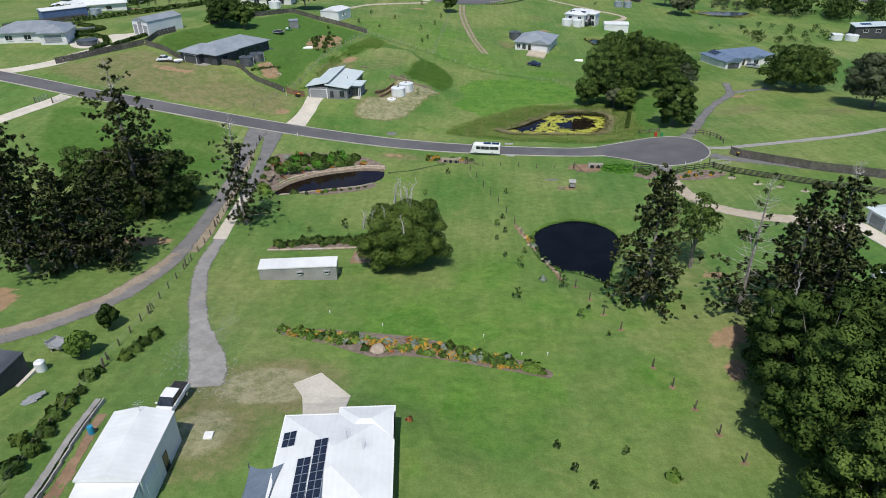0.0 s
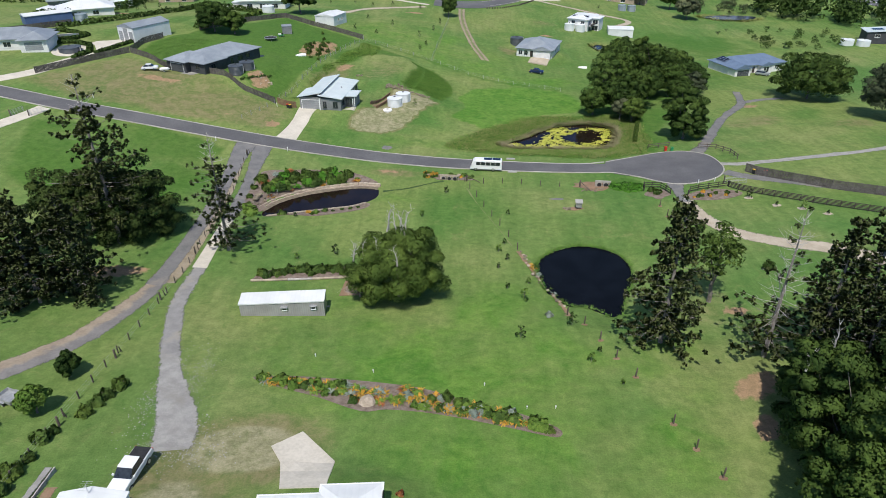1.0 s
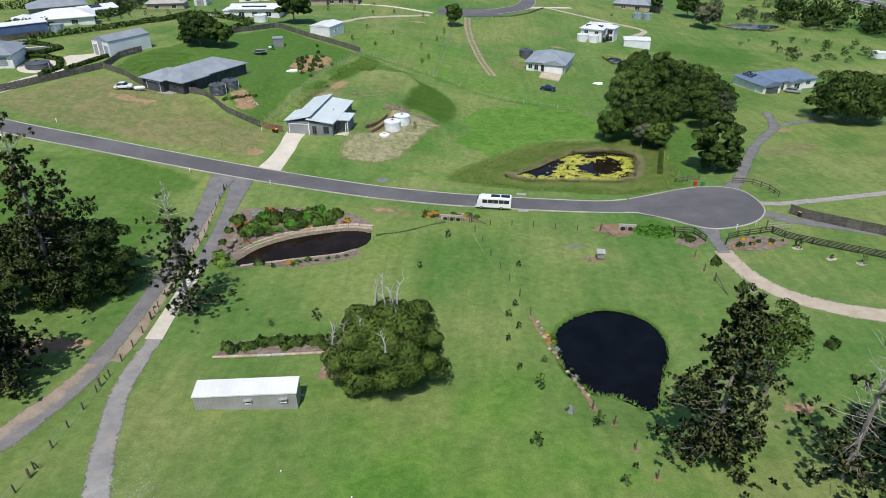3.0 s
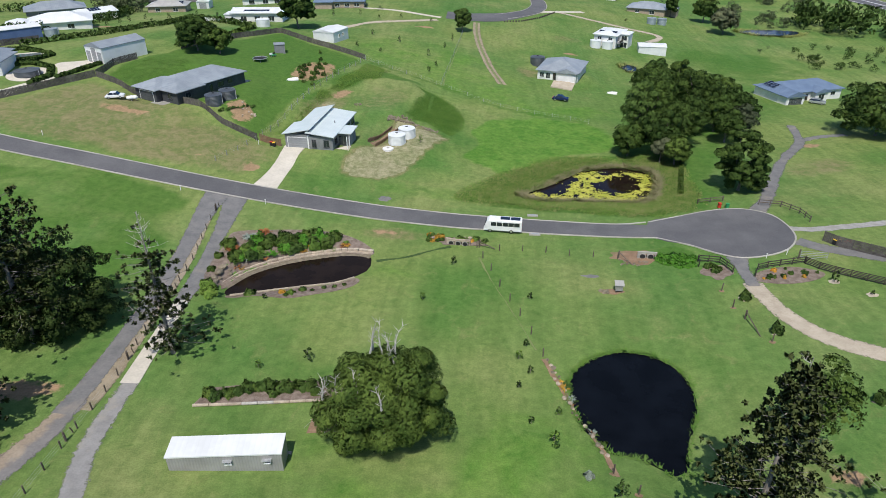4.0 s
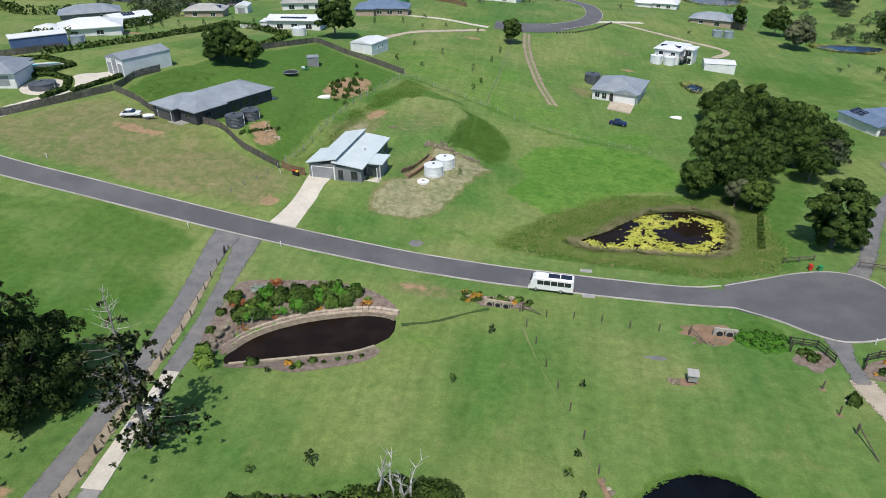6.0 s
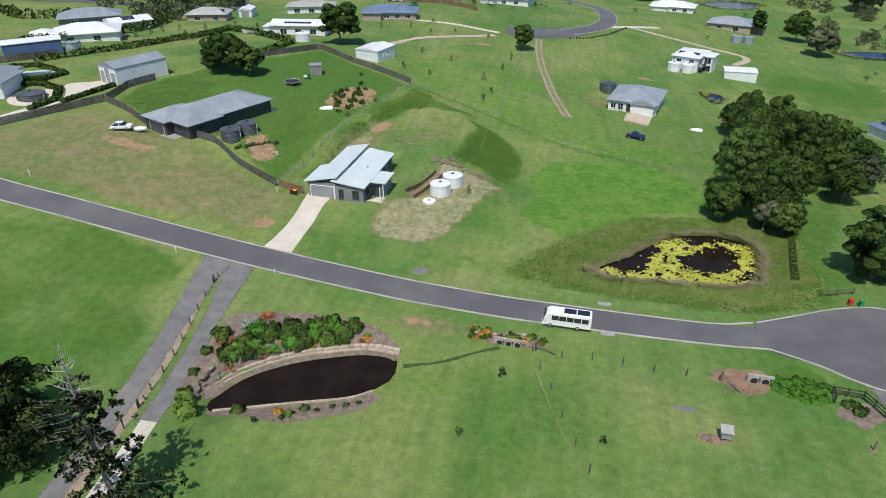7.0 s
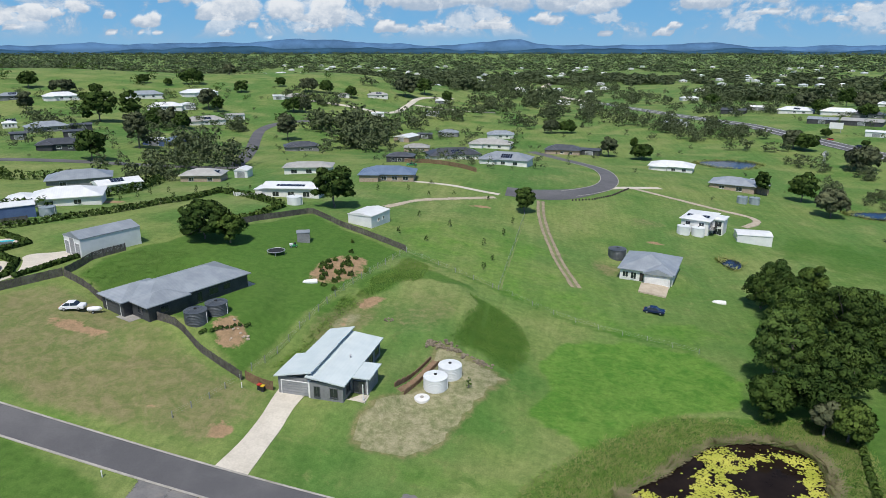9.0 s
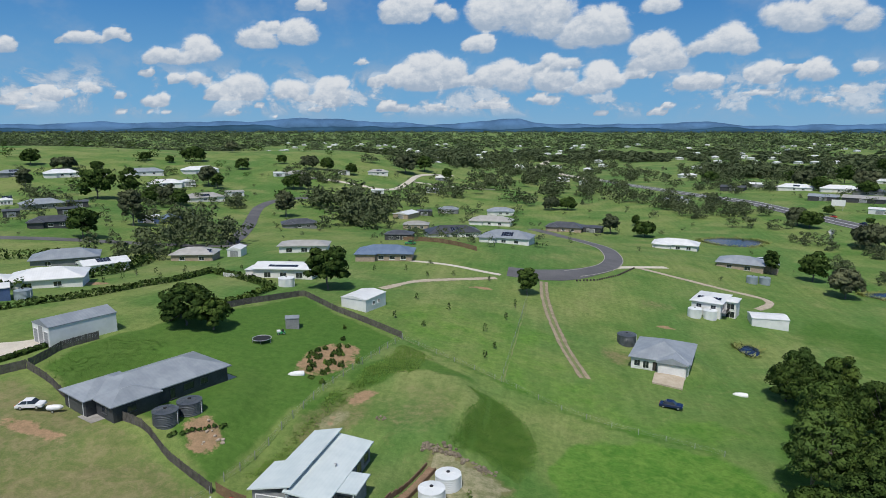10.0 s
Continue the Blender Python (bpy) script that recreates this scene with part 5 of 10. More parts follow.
PINE_LABEL = "tall dark conifer with tufted open branches"
pine(-58.8, 102.2, 28.5, 7.0, "tall dark conifer with a bare bleached top", 11, 0.95, 0.2, 0.2, ragged=0.6)
pine(-55.4, 85.0, 16.5, 4.6, PINE_LABEL, 14, 1.0, 0.0, 0.06)
pine(-60.5, 82.5, 16.5, 4.8, PINE_LABEL, 24, 1.0, 0.0, 0.06)
pine(-66.0, 80.0, 19.0, 5.4, PINE_LABEL, 15, 0.9, 0.0, 0.12)
pine(-71.0, 87.0, 26.0, 6.4, PINE_LABEL, 16, 1.0, 0.0, 0.1, ragged=0.6)
pine(-40.8, 103.2, 21.0, 5.0, "slender conifer with a bare bleached top", 17, 0.42, 0.26, 0.06, ragged=0.6)
pine(25.8, 79.2, 21.5, 5.6, "tall open conifer beside the dam", 18, 0.95, 0.06, 0.05)
pine(38.0, 76.0, 21.0, 4.5, "half dead conifer with bleached bare branches", 19, 0.5, 0.7, 0.06, ragged=0.6)
pine(43.7, 75.0, 20.0, 5.0, PINE_LABEL, 20, 0.8, 0.0, 0.05)
pine(48.6, 76.6, 22.5, 4.6, "tall thin conifer with a bare upper trunk", 21, 0.7, 0.12, 0.2, ragged=0.6)
pine(44.8, 68.2, 16.5, 4.8, PINE_LABEL, 22, 0.9, 0.0, 0.05)
pine(54.5, 64.5, 16.0, 5.6, PINE_LABEL, 23, 1.1, 0.0, 0.05)
broadleaf(-57.4, 106.3, 14.5, 8.0, "broad dense dark green tree under a conifer", 25, LEAF_DEEP, 90, 330, 0.13, low=-0.4, flat=0.7)
broadleaf(-65.6, 102.0, 13.5, 7.0, "broad dense dark green tree under a conifer", 26, LEAF_DEEP, 80, 300, 0.13, low=-0.25, flat=0.7)
broadleaf(35.4, 89.4, 13.2, 3.4, "slim grey-barked tree with thin leaves", 31, LEAF_OLIVE, 16, 130, 0.15, low=0.3)
broadleaf(-10.4, 91.0, 12.6, 7.9, "broad olive green spreading tree with dead top branches", 32, LEAF_OLIVE, 60, 900, 0.105, dead=11, low=-0.18, flat=0.78)
DENSE = "leafy dark green tree in a dense grove"
for k, (tx, ty, th, tr, tm, td) in enumerate([(39.5, 65.0, 11.0, 5.2, 0, 2), (38.0, 57.0, 15.0, 6.5, 0, 0), (35.4, 47.0, 16.5, 6.0, 1, 0), (46.0, 52.0, 17.0, 7.5, 0, 3), (47.0, 61.0, 16.0, 7.0, 0, 0), (34.6, 38.0, 15.5, 6.0, 1, 0), (45.0, 41.0, 16.0, 7.0, 0, 0), (56.0, 58.0, 18.0, 7.5, 0, 0)]):
    broadleaf(tx, ty, th, tr, DENSE, 33 + k, LEAF_OLIVE if tm else LEAF_DARK, 62, 280, 0.165, low=-0.2, dead=td, group="grove", flat=0.75)

GROVE = "dense dark green tree in a paddock grove"
for k, (tx, ty, th, tr) in enumerate([(33.5, 184, 12.5, 6.0), (41, 185.5, 13, 6.2), (38, 196, 15, 6.5), (47, 193, 15, 6.5), (44, 205, 16.5, 7.0), (53, 203, 16.5, 7.0), (47, 216, 15.5, 6.5), (56, 214, 16, 6.8), (60, 206, 13.5, 5.6), (50, 227, 13.5, 6.0), (57, 225, 14, 6), (61, 219, 13, 6.0), (57, 234, 13.5, 6), (48, 237, 13, 5.5), (53, 244, 12, 5)]):
    broadleaf(tx, ty, th * (0.64 + 0.105 * (k * 7 % 5)), tr * (0.66 + 0.055 * (k * 3 % 5)), GROVE, 50 + k, (LEAF_OLIVE, LEAF_DARK, LEAF_HEDGE, LEAF_DARK)[k % 4], 30, 190, 0.19, low=0.0, group="paddock grove", flat=0.8)
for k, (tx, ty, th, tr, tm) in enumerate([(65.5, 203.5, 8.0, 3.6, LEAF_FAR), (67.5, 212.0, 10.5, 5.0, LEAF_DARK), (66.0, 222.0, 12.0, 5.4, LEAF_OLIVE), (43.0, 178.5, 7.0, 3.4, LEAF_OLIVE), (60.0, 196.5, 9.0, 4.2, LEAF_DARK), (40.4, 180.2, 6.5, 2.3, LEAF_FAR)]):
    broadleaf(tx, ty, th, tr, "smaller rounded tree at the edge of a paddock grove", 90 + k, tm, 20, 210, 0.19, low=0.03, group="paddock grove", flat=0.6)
broadleaf(52.4, 163.6, 14.0, 5.4, "dense rounded dark tree beside a driveway", 70, LEAF_DARK, 62, 300, 0.17, low=-0.2, flat=0.72)
broadleaf(101.5, 206, 14.0, 11.0, "broad dark spreading tree in pasture", 71, LEAF_DARK, 56, 260, 0.24, low=-0.12)
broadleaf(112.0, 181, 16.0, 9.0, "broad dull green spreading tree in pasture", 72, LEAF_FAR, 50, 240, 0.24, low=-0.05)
broadleaf(-83.0, 222, 9.8, 6.4, "dense rounded dark tree behind a house", 73, LEAF_DARK, 40, 150, 0.28, low=0.04)
broadleaf(-76.5, 222, 7.5, 4.2, "dull olive tree behind a house", 74, LEAF_OLIVE, 24, 120, 0.28, low=0.04)
broadleaf(-9.6, 289.5, 8.6, 3.2, "dark upright tree beside a track", 75, LEAF_DARK, 24, 110, 0.3, low=0.06)
broadleaf(-66.0, 268, 13.0, 6.2, "dark tree beside a white house", 76, LEAF_DARK, 32, 110, 0.36, low=0.06)


east_spots = []
re_ = np.random.RandomState(57)
for k in range(52):
    f = re_.rand()
    h = re_.uniform(8, 14)
    east_spots.append((np.interp(f, [0, 0.4, 1], [148, 176, 235]) + re_.randn() * 4, np.interp(f, [0, 0.4, 1], [372, 350, 338]) + re_.randn() * 7, h, h * re_.uniform(0.45, 0.6)))
for k in range(26):
    h = re_.uniform(1.5, 4.0)
    east_spots.append((re_.uniform(118, 160), re_.uniform(286, 322), h, h * re_.uniform(0.5, 0.7)))
scatter_trees("east_woods", east_spots, "dark trees and shrubs at the end of a pasture", LEAF_DARK, 150, 58)
# ---- near buildings ----
# long grey storage shed in the paddock
shed = building("storage_shed", "long grey ribbed steel shed with a white roof", "shed", -32.3, 83.2, 6.2,
         [(0, 11.9, 0, 2.6, 2.75, "back_high", 0.12, 0.1)], SHED_WALL, WHITE_ROOF_X, [], z=2.1)
for u in (6.25, 10.35):
    m = pose(u, 0, 0)
    window(shed, m, 0.7, 1.55, 2.1, panes=1)
    part("awning", box(B(), u - 0.5, u + 0.5, -0.42, -0.004, 2.12, 2.18), STEEL, shed)
part("slab", box(B(), -0.35, 12.25, -0.45, 2.9, -0.9, 0.04), SANDSTONE, shed)
# white house with solar panels
home = building("white_house", "white-roofed house with solar panels", "house", -17.1, 34.0, 4.6,
         [(0.8, 10.5, 0, 11.85, 2.9, "hip", 1.25, 0.5), (6.1, 10.5, 9.4, 12.75, 2.9, "hip", 0.6, 0.5)], WHITE_RENDER, WHITE_ROOF_X,
         [("window", 0, "right", 3, 1.8, 0.9, 2.1), ("window", 0, "right", 8, 1.8, 0.9, 2.1), ("window", 1, "back", 2, 1.8, 0.9, 2.1)], z=7.95, fascia=WHITE_PAINT, plinth=2.5)
RISE_W = 1.25 / 5.35
TILT_W = math.degrees(math.atan(RISE_W))
for ox, oy, nc, nr in ((0.62, 8.05, 2, 2), (2.5, 0.6, 2, 6), (3.87, 0.6, 2, 8)):
    solar_array(home, pose(ox, oy, 3.02 + (ox - 0.3) * RISE_W, 0, -TILT_W, 0), nc, nr, w=0.62, h=0.92)
for px_, py_ in ((6.8, 8.1), (8.3, 7.0)):
    bm = bar(B(), (px_, py_, 3.9), (px_, py_, 5.2), 0.025, n=5)
    for k in range(4):
        bar(bm, (px_ - 0.45 + 0.05 * k, py_ + 0.2 * k - 0.3, 5.1), (px_ + 0.45 - 0.05 * k, py_ + 0.2 * k - 0.3, 5.1), 0.012, n=3)
    bar(bm, (px_, py_ - 0.35, 5.1), (px_, py_ + 0.4, 5.1), 0.015, n=3)
    part("antenna", bm, ALUMINIUM, home)
sail = thing("shade_sail", "slate blue shade sail strung beside the house", "shade sail", -18.6, 36.0, 0, 7.9)
bm = B()
G = 10
grid_v = [[bm.verts.new((-1.0 + 3.2 * (i / G) * 1.0 + 0.35 * math.sin(math.pi * j / G) * (1 if i == 0 else -1 if i == G else 0), -3.0 + 7.2 * (j / G) - 0.5 * math.sin(math.pi * i / G) * (1 if j == G else 0), 2.9 + 0.5 * (i / G) - 0.35 * math.sin(math.pi * i / G) * math.sin(math.pi * j / G))) for j in range(G + 1)] for i in range(G + 1)]
for i in range(G):
    for j in range(G):
        bm.faces.new((grid_v[i][j], grid_v[i + 1][j], grid_v[i + 1][j + 1], grid_v[i][j + 1]))
part("cloth", bm, SAIL_CLOTH, sail).modifiers.new("thick", "SOLIDIFY").thickness = 0.02
for px_, py_ in ((-1.15, 4.3), (-1.15, -3.1)):
    part("pole", bar(B(), (px_, py_, -1.2), (px_, py_, 3.2), 0.06, n=8), DARK_ROOF, sail)
# white garage
garage = building("white_garage", "large white steel garage with roller doors", "garage", -33.8, 36.9, 2.8,
         [(0, 5.7, 0, 8.2, 3.7, "gable_y", 0.7, 0.1), (0.2, 5.5, -3.2, -0.1, 3.0, "back_high", 0.4, 0.1)], WHITE_WALL, WHITE_ROOF_Y,
         [("garage", 0, "right", 1.7, 2.2, 2.6, WHITE_WALL), ("garage", 1, "front", 2.6, 3.0, 2.6, WHITE_WALL)], z=8.3, plinth=2.5)
door(garage, side_pose((0, 5.7, 0, 8.2), "right", 4.6), 0.95, 2.1, GLASS)
bm = bar(B(), (2.85, 7.6, 4.3), (2.85, 7.6, 5.6), 0.025, n=5)
for k in range(5):
    bar(bm, (2.4, 7.1 + 0.22 * k, 5.5), (3.3, 7.1 + 0.22 * k, 5.5), 0.012, n=3)
bar(bm, (2.85, 7.0, 5.5), (2.85, 8.1, 5.5), 0.016, n=3)
part("antenna", bm, ALUMINIUM, garage)
# house with two pitched pale roofs
grey = building("skillion_house", "grey house with two pale single-pitch roofs", "house", -44.6, 169.6, -5.5,
         [(0.5, 6.0, 1.2, 8.0, 3.0, "east_high", 1.3, 0.5), (2.1, 6.0, 8.0, 18.1, 3.25, "east_high", 1.05, 0.5), (6.02, 11.5, 0.8, 17.6, 2.9, "west_high", 0.8, 0.5), (11.5, 14.4, 4.0, 8.4, 2.8, "flat", 0.1, 0.5)],
         GREY_RENDER, PALE_ROOF, [("garage", 0, "front", 2.9, 4.6, 2.3, DOOR_GREY), ("window", 2, "front", 1.2, 1.0, 0.4, 2.2, DARK_ROOF), ("window", 2, "front", 4.0, 1.3, 0.6, 2.2, DARK_ROOF), ("window", 2, "right", 2, 1.6, 0.8, 2.1, DARK_ROOF), ("window", 2, "right", 12, 1.8, 0.3, 2.1, DARK_ROOF), ("window", 2, "right", 15, 1.8, 0.8, 2.1, DARK_ROOF), ("window", 3, "front", 1.4, 2.0, 0.1, 2.2, DARK_ROOF)], z=5.2, plinth=2.5)
part("clerestory", box(B(), 5.98, 6.05, 1.0, 18.1, 3.6, 4.28), GLASS, grey, "dark strip of high windows")
part("terrace", box(B(), 11.6, 14.6, 1.8, 3.9, -1.2, -0.05), CONCRETE, grey)
for px_, py_ in ((14.3, 2.0), (14.3, 3.8)):
    part("post", box(B(), px_ - 0.07, px_ + 0.07, py_ - 0.07, py_ + 0.07, 0.064, 2.8), WHITE_PAINT, grey)
part("front_column", box(B(), 5.7, 6.2, 0.9, 1.3, -0.5, 3.0), WHITE_PAINT, grey)
part("roof_vent", turned(B(), [(0.15, 3.4), (0.15, 3.75), (0.22, 3.8), (0.05, 3.9)], 10, pose(9.5, 9.0, 0)), STEEL, grey)
# long dark house
dark = building("dark_house", "long charcoal house with a grey hip roof", "house", -71.0, 179.6, 62.0,
         [(0.6, 21.9, 1.4, 12.6, 2.7, "hip", 2.1, 0.6), (0.5, 8.0, 0.5, 6.0, 2.68, "hip", 1.2, 0.6), (-1.0, 8.0, 6.2, 13.6, 2.72, "hip", 1.6, 0.6)], DARK_WALL, GREY_ROOF_X,
         [("window", 0, "front", 10.5, 1.0, 0.2, 2.1, DARK_ROOF), ("window", 0, "front", 13.5, 2.0, 0.8, 2.1, DARK_ROOF), ("window", 0, "front", 16.5, 1.6, 0.9, 2.1, DARK_ROOF), ("window", 1, "front", 3, 1.6, 0.9, 2.1, DARK_ROOF), ("garage", 2, "left", 4.0, 4.8, 2.2, DARK_ROOF), ("window", 1, "left", 2.8, 1.6, 0.9, 2.1, DARK_ROOF)], z=11.3, plinth=2.5)
part("terrace", box(B(), 22.0, 23.8, 1.5, 9.0, -0.9, -0.04), CONCRETE, dark)
sheet("forecourt", [(-78.6, 181.6), (-76.9, 184.4), (-73.0, 183.0), (-74.8, 179.8)], GRAVEL, 0.07, "grey paved forecourt before a garage", "slab")
# tall shed
building("big_shed", "large pale shed with three roller doors", "shed", -105.4, 204.3, -26.6,
         [(0, 7.0, 0, 13.2, 3.9, "gable_y", 1.1, 0.12)], WHITE_WALL, GREY_ROOF_Y,
         [("garage", 0, "front", 1.3, 1.7, 2.9, DOOR_GREY), ("garage", 0, "front", 3.5, 1.9, 3.8, DOOR_GREY), ("garage", 0, "front", 5.7, 1.7, 2.9, DOOR_GREY)], z=14.95, plinth=2.5)
building("white_shed", "white steel shed with small windows", "shed", -56.9, 252.0, -18.0,
         [(0, 7.6, 0, 9.6, 3.1, "gable_y", 0.6, 0.15)], WHITE_WALL, WHITE_ROOF_Y, [("window", 0, "right", 3.6, 1.0, 1.2, 2.2), ("window", 0, "right", 6, 1.0, 1.2, 2.2), ("garage", 0, "left", 4, 3.4, 2.6, BLACK)], z=10.3)
building("grey_roof_house", "pale house with a grey hip roof and garage", "house", 15.0, 243.6, -17.0,
         [(0.6, 13.4, 1.6, 16.6, 2.7, "hip", 2.5, 0.6), (6.9, 13.0, 0.2, 7.0, 2.7, "gable_y", 1.3, 0.5)], WHITE_RENDER, GREY_ROOF_X,
         [("garage", 1, "front", 3.1, 4.8, 2.2, WHITE_PAINT), ("window", 0, "front", 1.4, 1.4, 0.6, 2.1), ("window", 0, "front", 3.4, 1.4, 0.3, 2.1), ("door", 0, "front", 5.4), ("window", 0, "right", 6, 1.4, 0.9, 2.1)], z=1.2, plinth=3.0)
sheet("house_apron", [(21.0, 241.8), (27.4, 240.2), (25.9, 235.2), (19.6, 236.4)], SAND_GRAVEL, 0.35, "pale concrete apron before a garage", "slab")
stilt = building("stilt_house", "two-storey white house with a white roof", "house", 41.0, 298.6, -26.0,
         [(0, 8.6, 0, 13.0, 5.2, "hip", 1.1, 0.6), (8.6, 12.0, 5.0, 11.0, 5.0, "hip", 0.6, 0.4)], WHITE_RENDER, WHITE_ROOF_X,
         [("window", 0, "front", 2.2, 1.6, 3.4, 4.6), ("window", 0, "front", 6.4, 1.6, 3.4, 4.6), ("window", 0, "right", 3, 2.4, 2.6, 4.6), ("window", 0, "right", 3, 2.6, 0.2, 2.1), ("window", 1, "front", 1.8, 2.2, 2.8, 4.6), ("window", 1, "front", 1.8, 2.6, 0.1, 2.2)], z=-1.0, plinth=3.0)
part("balcony", box(B(), 8.7, 10.2, 0.2, 5.0, 2.4, 2.55), GREY_RENDER, stilt)
part("balcony_rail", box(B(), 10.1, 10.16, 0.2, 5.0, 2.56, 3.5), DARK_TIMBER, stilt)
for ox, oy in ((1.0, 2.2), (5.2, 2.2)):
    solar_array(stilt, pose(ox, oy, 5.75, 12, 0, 0), 3, 1, w=0.9, h=1.7)
building("long_white_shed", "low white steel shed on grass", "shed", 57.4, 293.2, -6.0, [(0, 10.2, 0, 7.0, 2.9, "gable_x", 0.5, 0.15)], WHITE_WALL, WHITE_ROOF_X, z=-2.2)
blue = building("blue_roof_house", "house with a blue roof and twin gables", "house", 90.4, 236.2, 20.0,
         [(0.3, 24.0, 3.2, 14.0, 2.7, "hip", 2.2, 0.6), (0.4, 7.0, 0, 8.0, 2.7, "gable_y", 1.4, 0.5), (12.4, 17.0, 1.4, 6.0, 2.7, "gable_y", 1.1, 0.5)], WHITE_RENDER, BLUE_ROOF,
         [("garage", 1, "front", 3.3, 4.8, 2.2, DARK_ROOF), ("window", 2, "front", 2.3, 2.2, 0.3, 2.2), ("window", 0, "front", 20.5, 1.8, 0.8, 2.1), ("door", 0, "front", 10.5), ("window", 1, "left", 4, 1.2, 0.9, 2.1)], z=-3.9, plinth=3.0)
solar_array(blue, pose(1.3, 7.2, 3.6, 0, -14, 0), 3, 3, w=0.95, h=1.6)
building("edge_house", "house with a pale grey roof and two garage doors", "house", 69.4, 103.4, -76.0, [(0, 13.0, 0, 9.0, 2.7, "hip", 1.6, 0.5)], WHITE_RENDER, PALE_ROOF,
         [("garage", 0, "front", 2.3, 3.0, 2.3, DOOR_GREY), ("garage", 0, "front", 5.9, 3.0, 2.3, DOOR_GREY), ("window", 0, "front", 10.5, 1.8, 0.7, 2.1)], plinth=2.0)
sheet("house_apron", [(69.0, 103.2), (66.0, 102.4), (68.0, 93.5), (71.2, 94.4)], CONCRETE, 0.09, "pale concrete apron before garage doors", "slab")
navy = building("navy_house", "dark blue house with solar panels on its roof", "house", 168.0, 300.0, -12.0, [(0, 13.0, 0, 9.0, 4.6, "east_high", 1.2, 0.5)], DARK_WALL, PALE_ROOF, [("window", 0, "front", 4, 2.0, 2.6, 4.0), ("window", 0, "front", 9, 2.0, 2.6, 4.0)], plinth=2.5)
solar_array(navy, pose(2.5, 2.5, 5.1, 0, -5, 0), 4, 2, w=1.0, h=1.65)
water_tank(158.5, 296.5, 2.6, 2.3, TANK_WHITE, "pale round water tank beside a blue house", "pasture tanks")
water_tank(164.5, 295.0, 2.6, 2.3, TANK_WHITE, "pale round water tank beside a blue house", "pasture tanks")
water_tank(103.0, 256.5, 2.0, 2.6, TANK_GREY, "blue-grey water tank behind a house", "blue tanks")
water_tank(106.5, 257.5, 2.0, 2.6, TANK_GREY, "blue-grey water tank behind a house", "blue tanks")
house_sedan(101.5, 239.5, 150, CAR_SILVER, "silver car parked before a blue-roofed house", kind="wagon")
water_tank(-20.4, 178.9, 1.95, 2.05, TANK_WHITE, "squat white ribbed water tank", "white tanks", 3.6)
water_tank(-18.6, 183.2, 1.95, 2.05, TANK_WHITE, "squat white ribbed water tank", "white tanks", 3.6)
water_tank(-63.4, 182.0, 1.95, 2.1, TANK_DARK, "dark grey water tank behind a paling fence", "dark tanks")
water_tank(-61.6, 186.0, 1.95, 2.1, TANK_DARK, "dark grey water tank behind a paling fence", "dark tanks")
water_tank(17.0, 261.5, 2.4, 2.4, TANK_DARK, "dark water tank beside a house")
water_tank(41.0, 294.0, 2.0, 2.6, TANK_WHITE, "pale water tank beside a house", "pale tanks")
water_tank(45.6, 294.4, 2.0, 2.6, TANK_WHITE, "pale water tank beside a house", "pale tanks")
house_sedan(-86.8, 181.6, 195, CAR_WHITE, "white hatchback parked on dry grass", length=4.2)
house_sedan(62.6, 83.4, 160, CAR_WHITE, "white car parked on lawn behind tall pines", kind="wagon")
house_sedan(21.6, 225.0, 165, PAINT_NAVY, "dark blue sedan parked on grass")


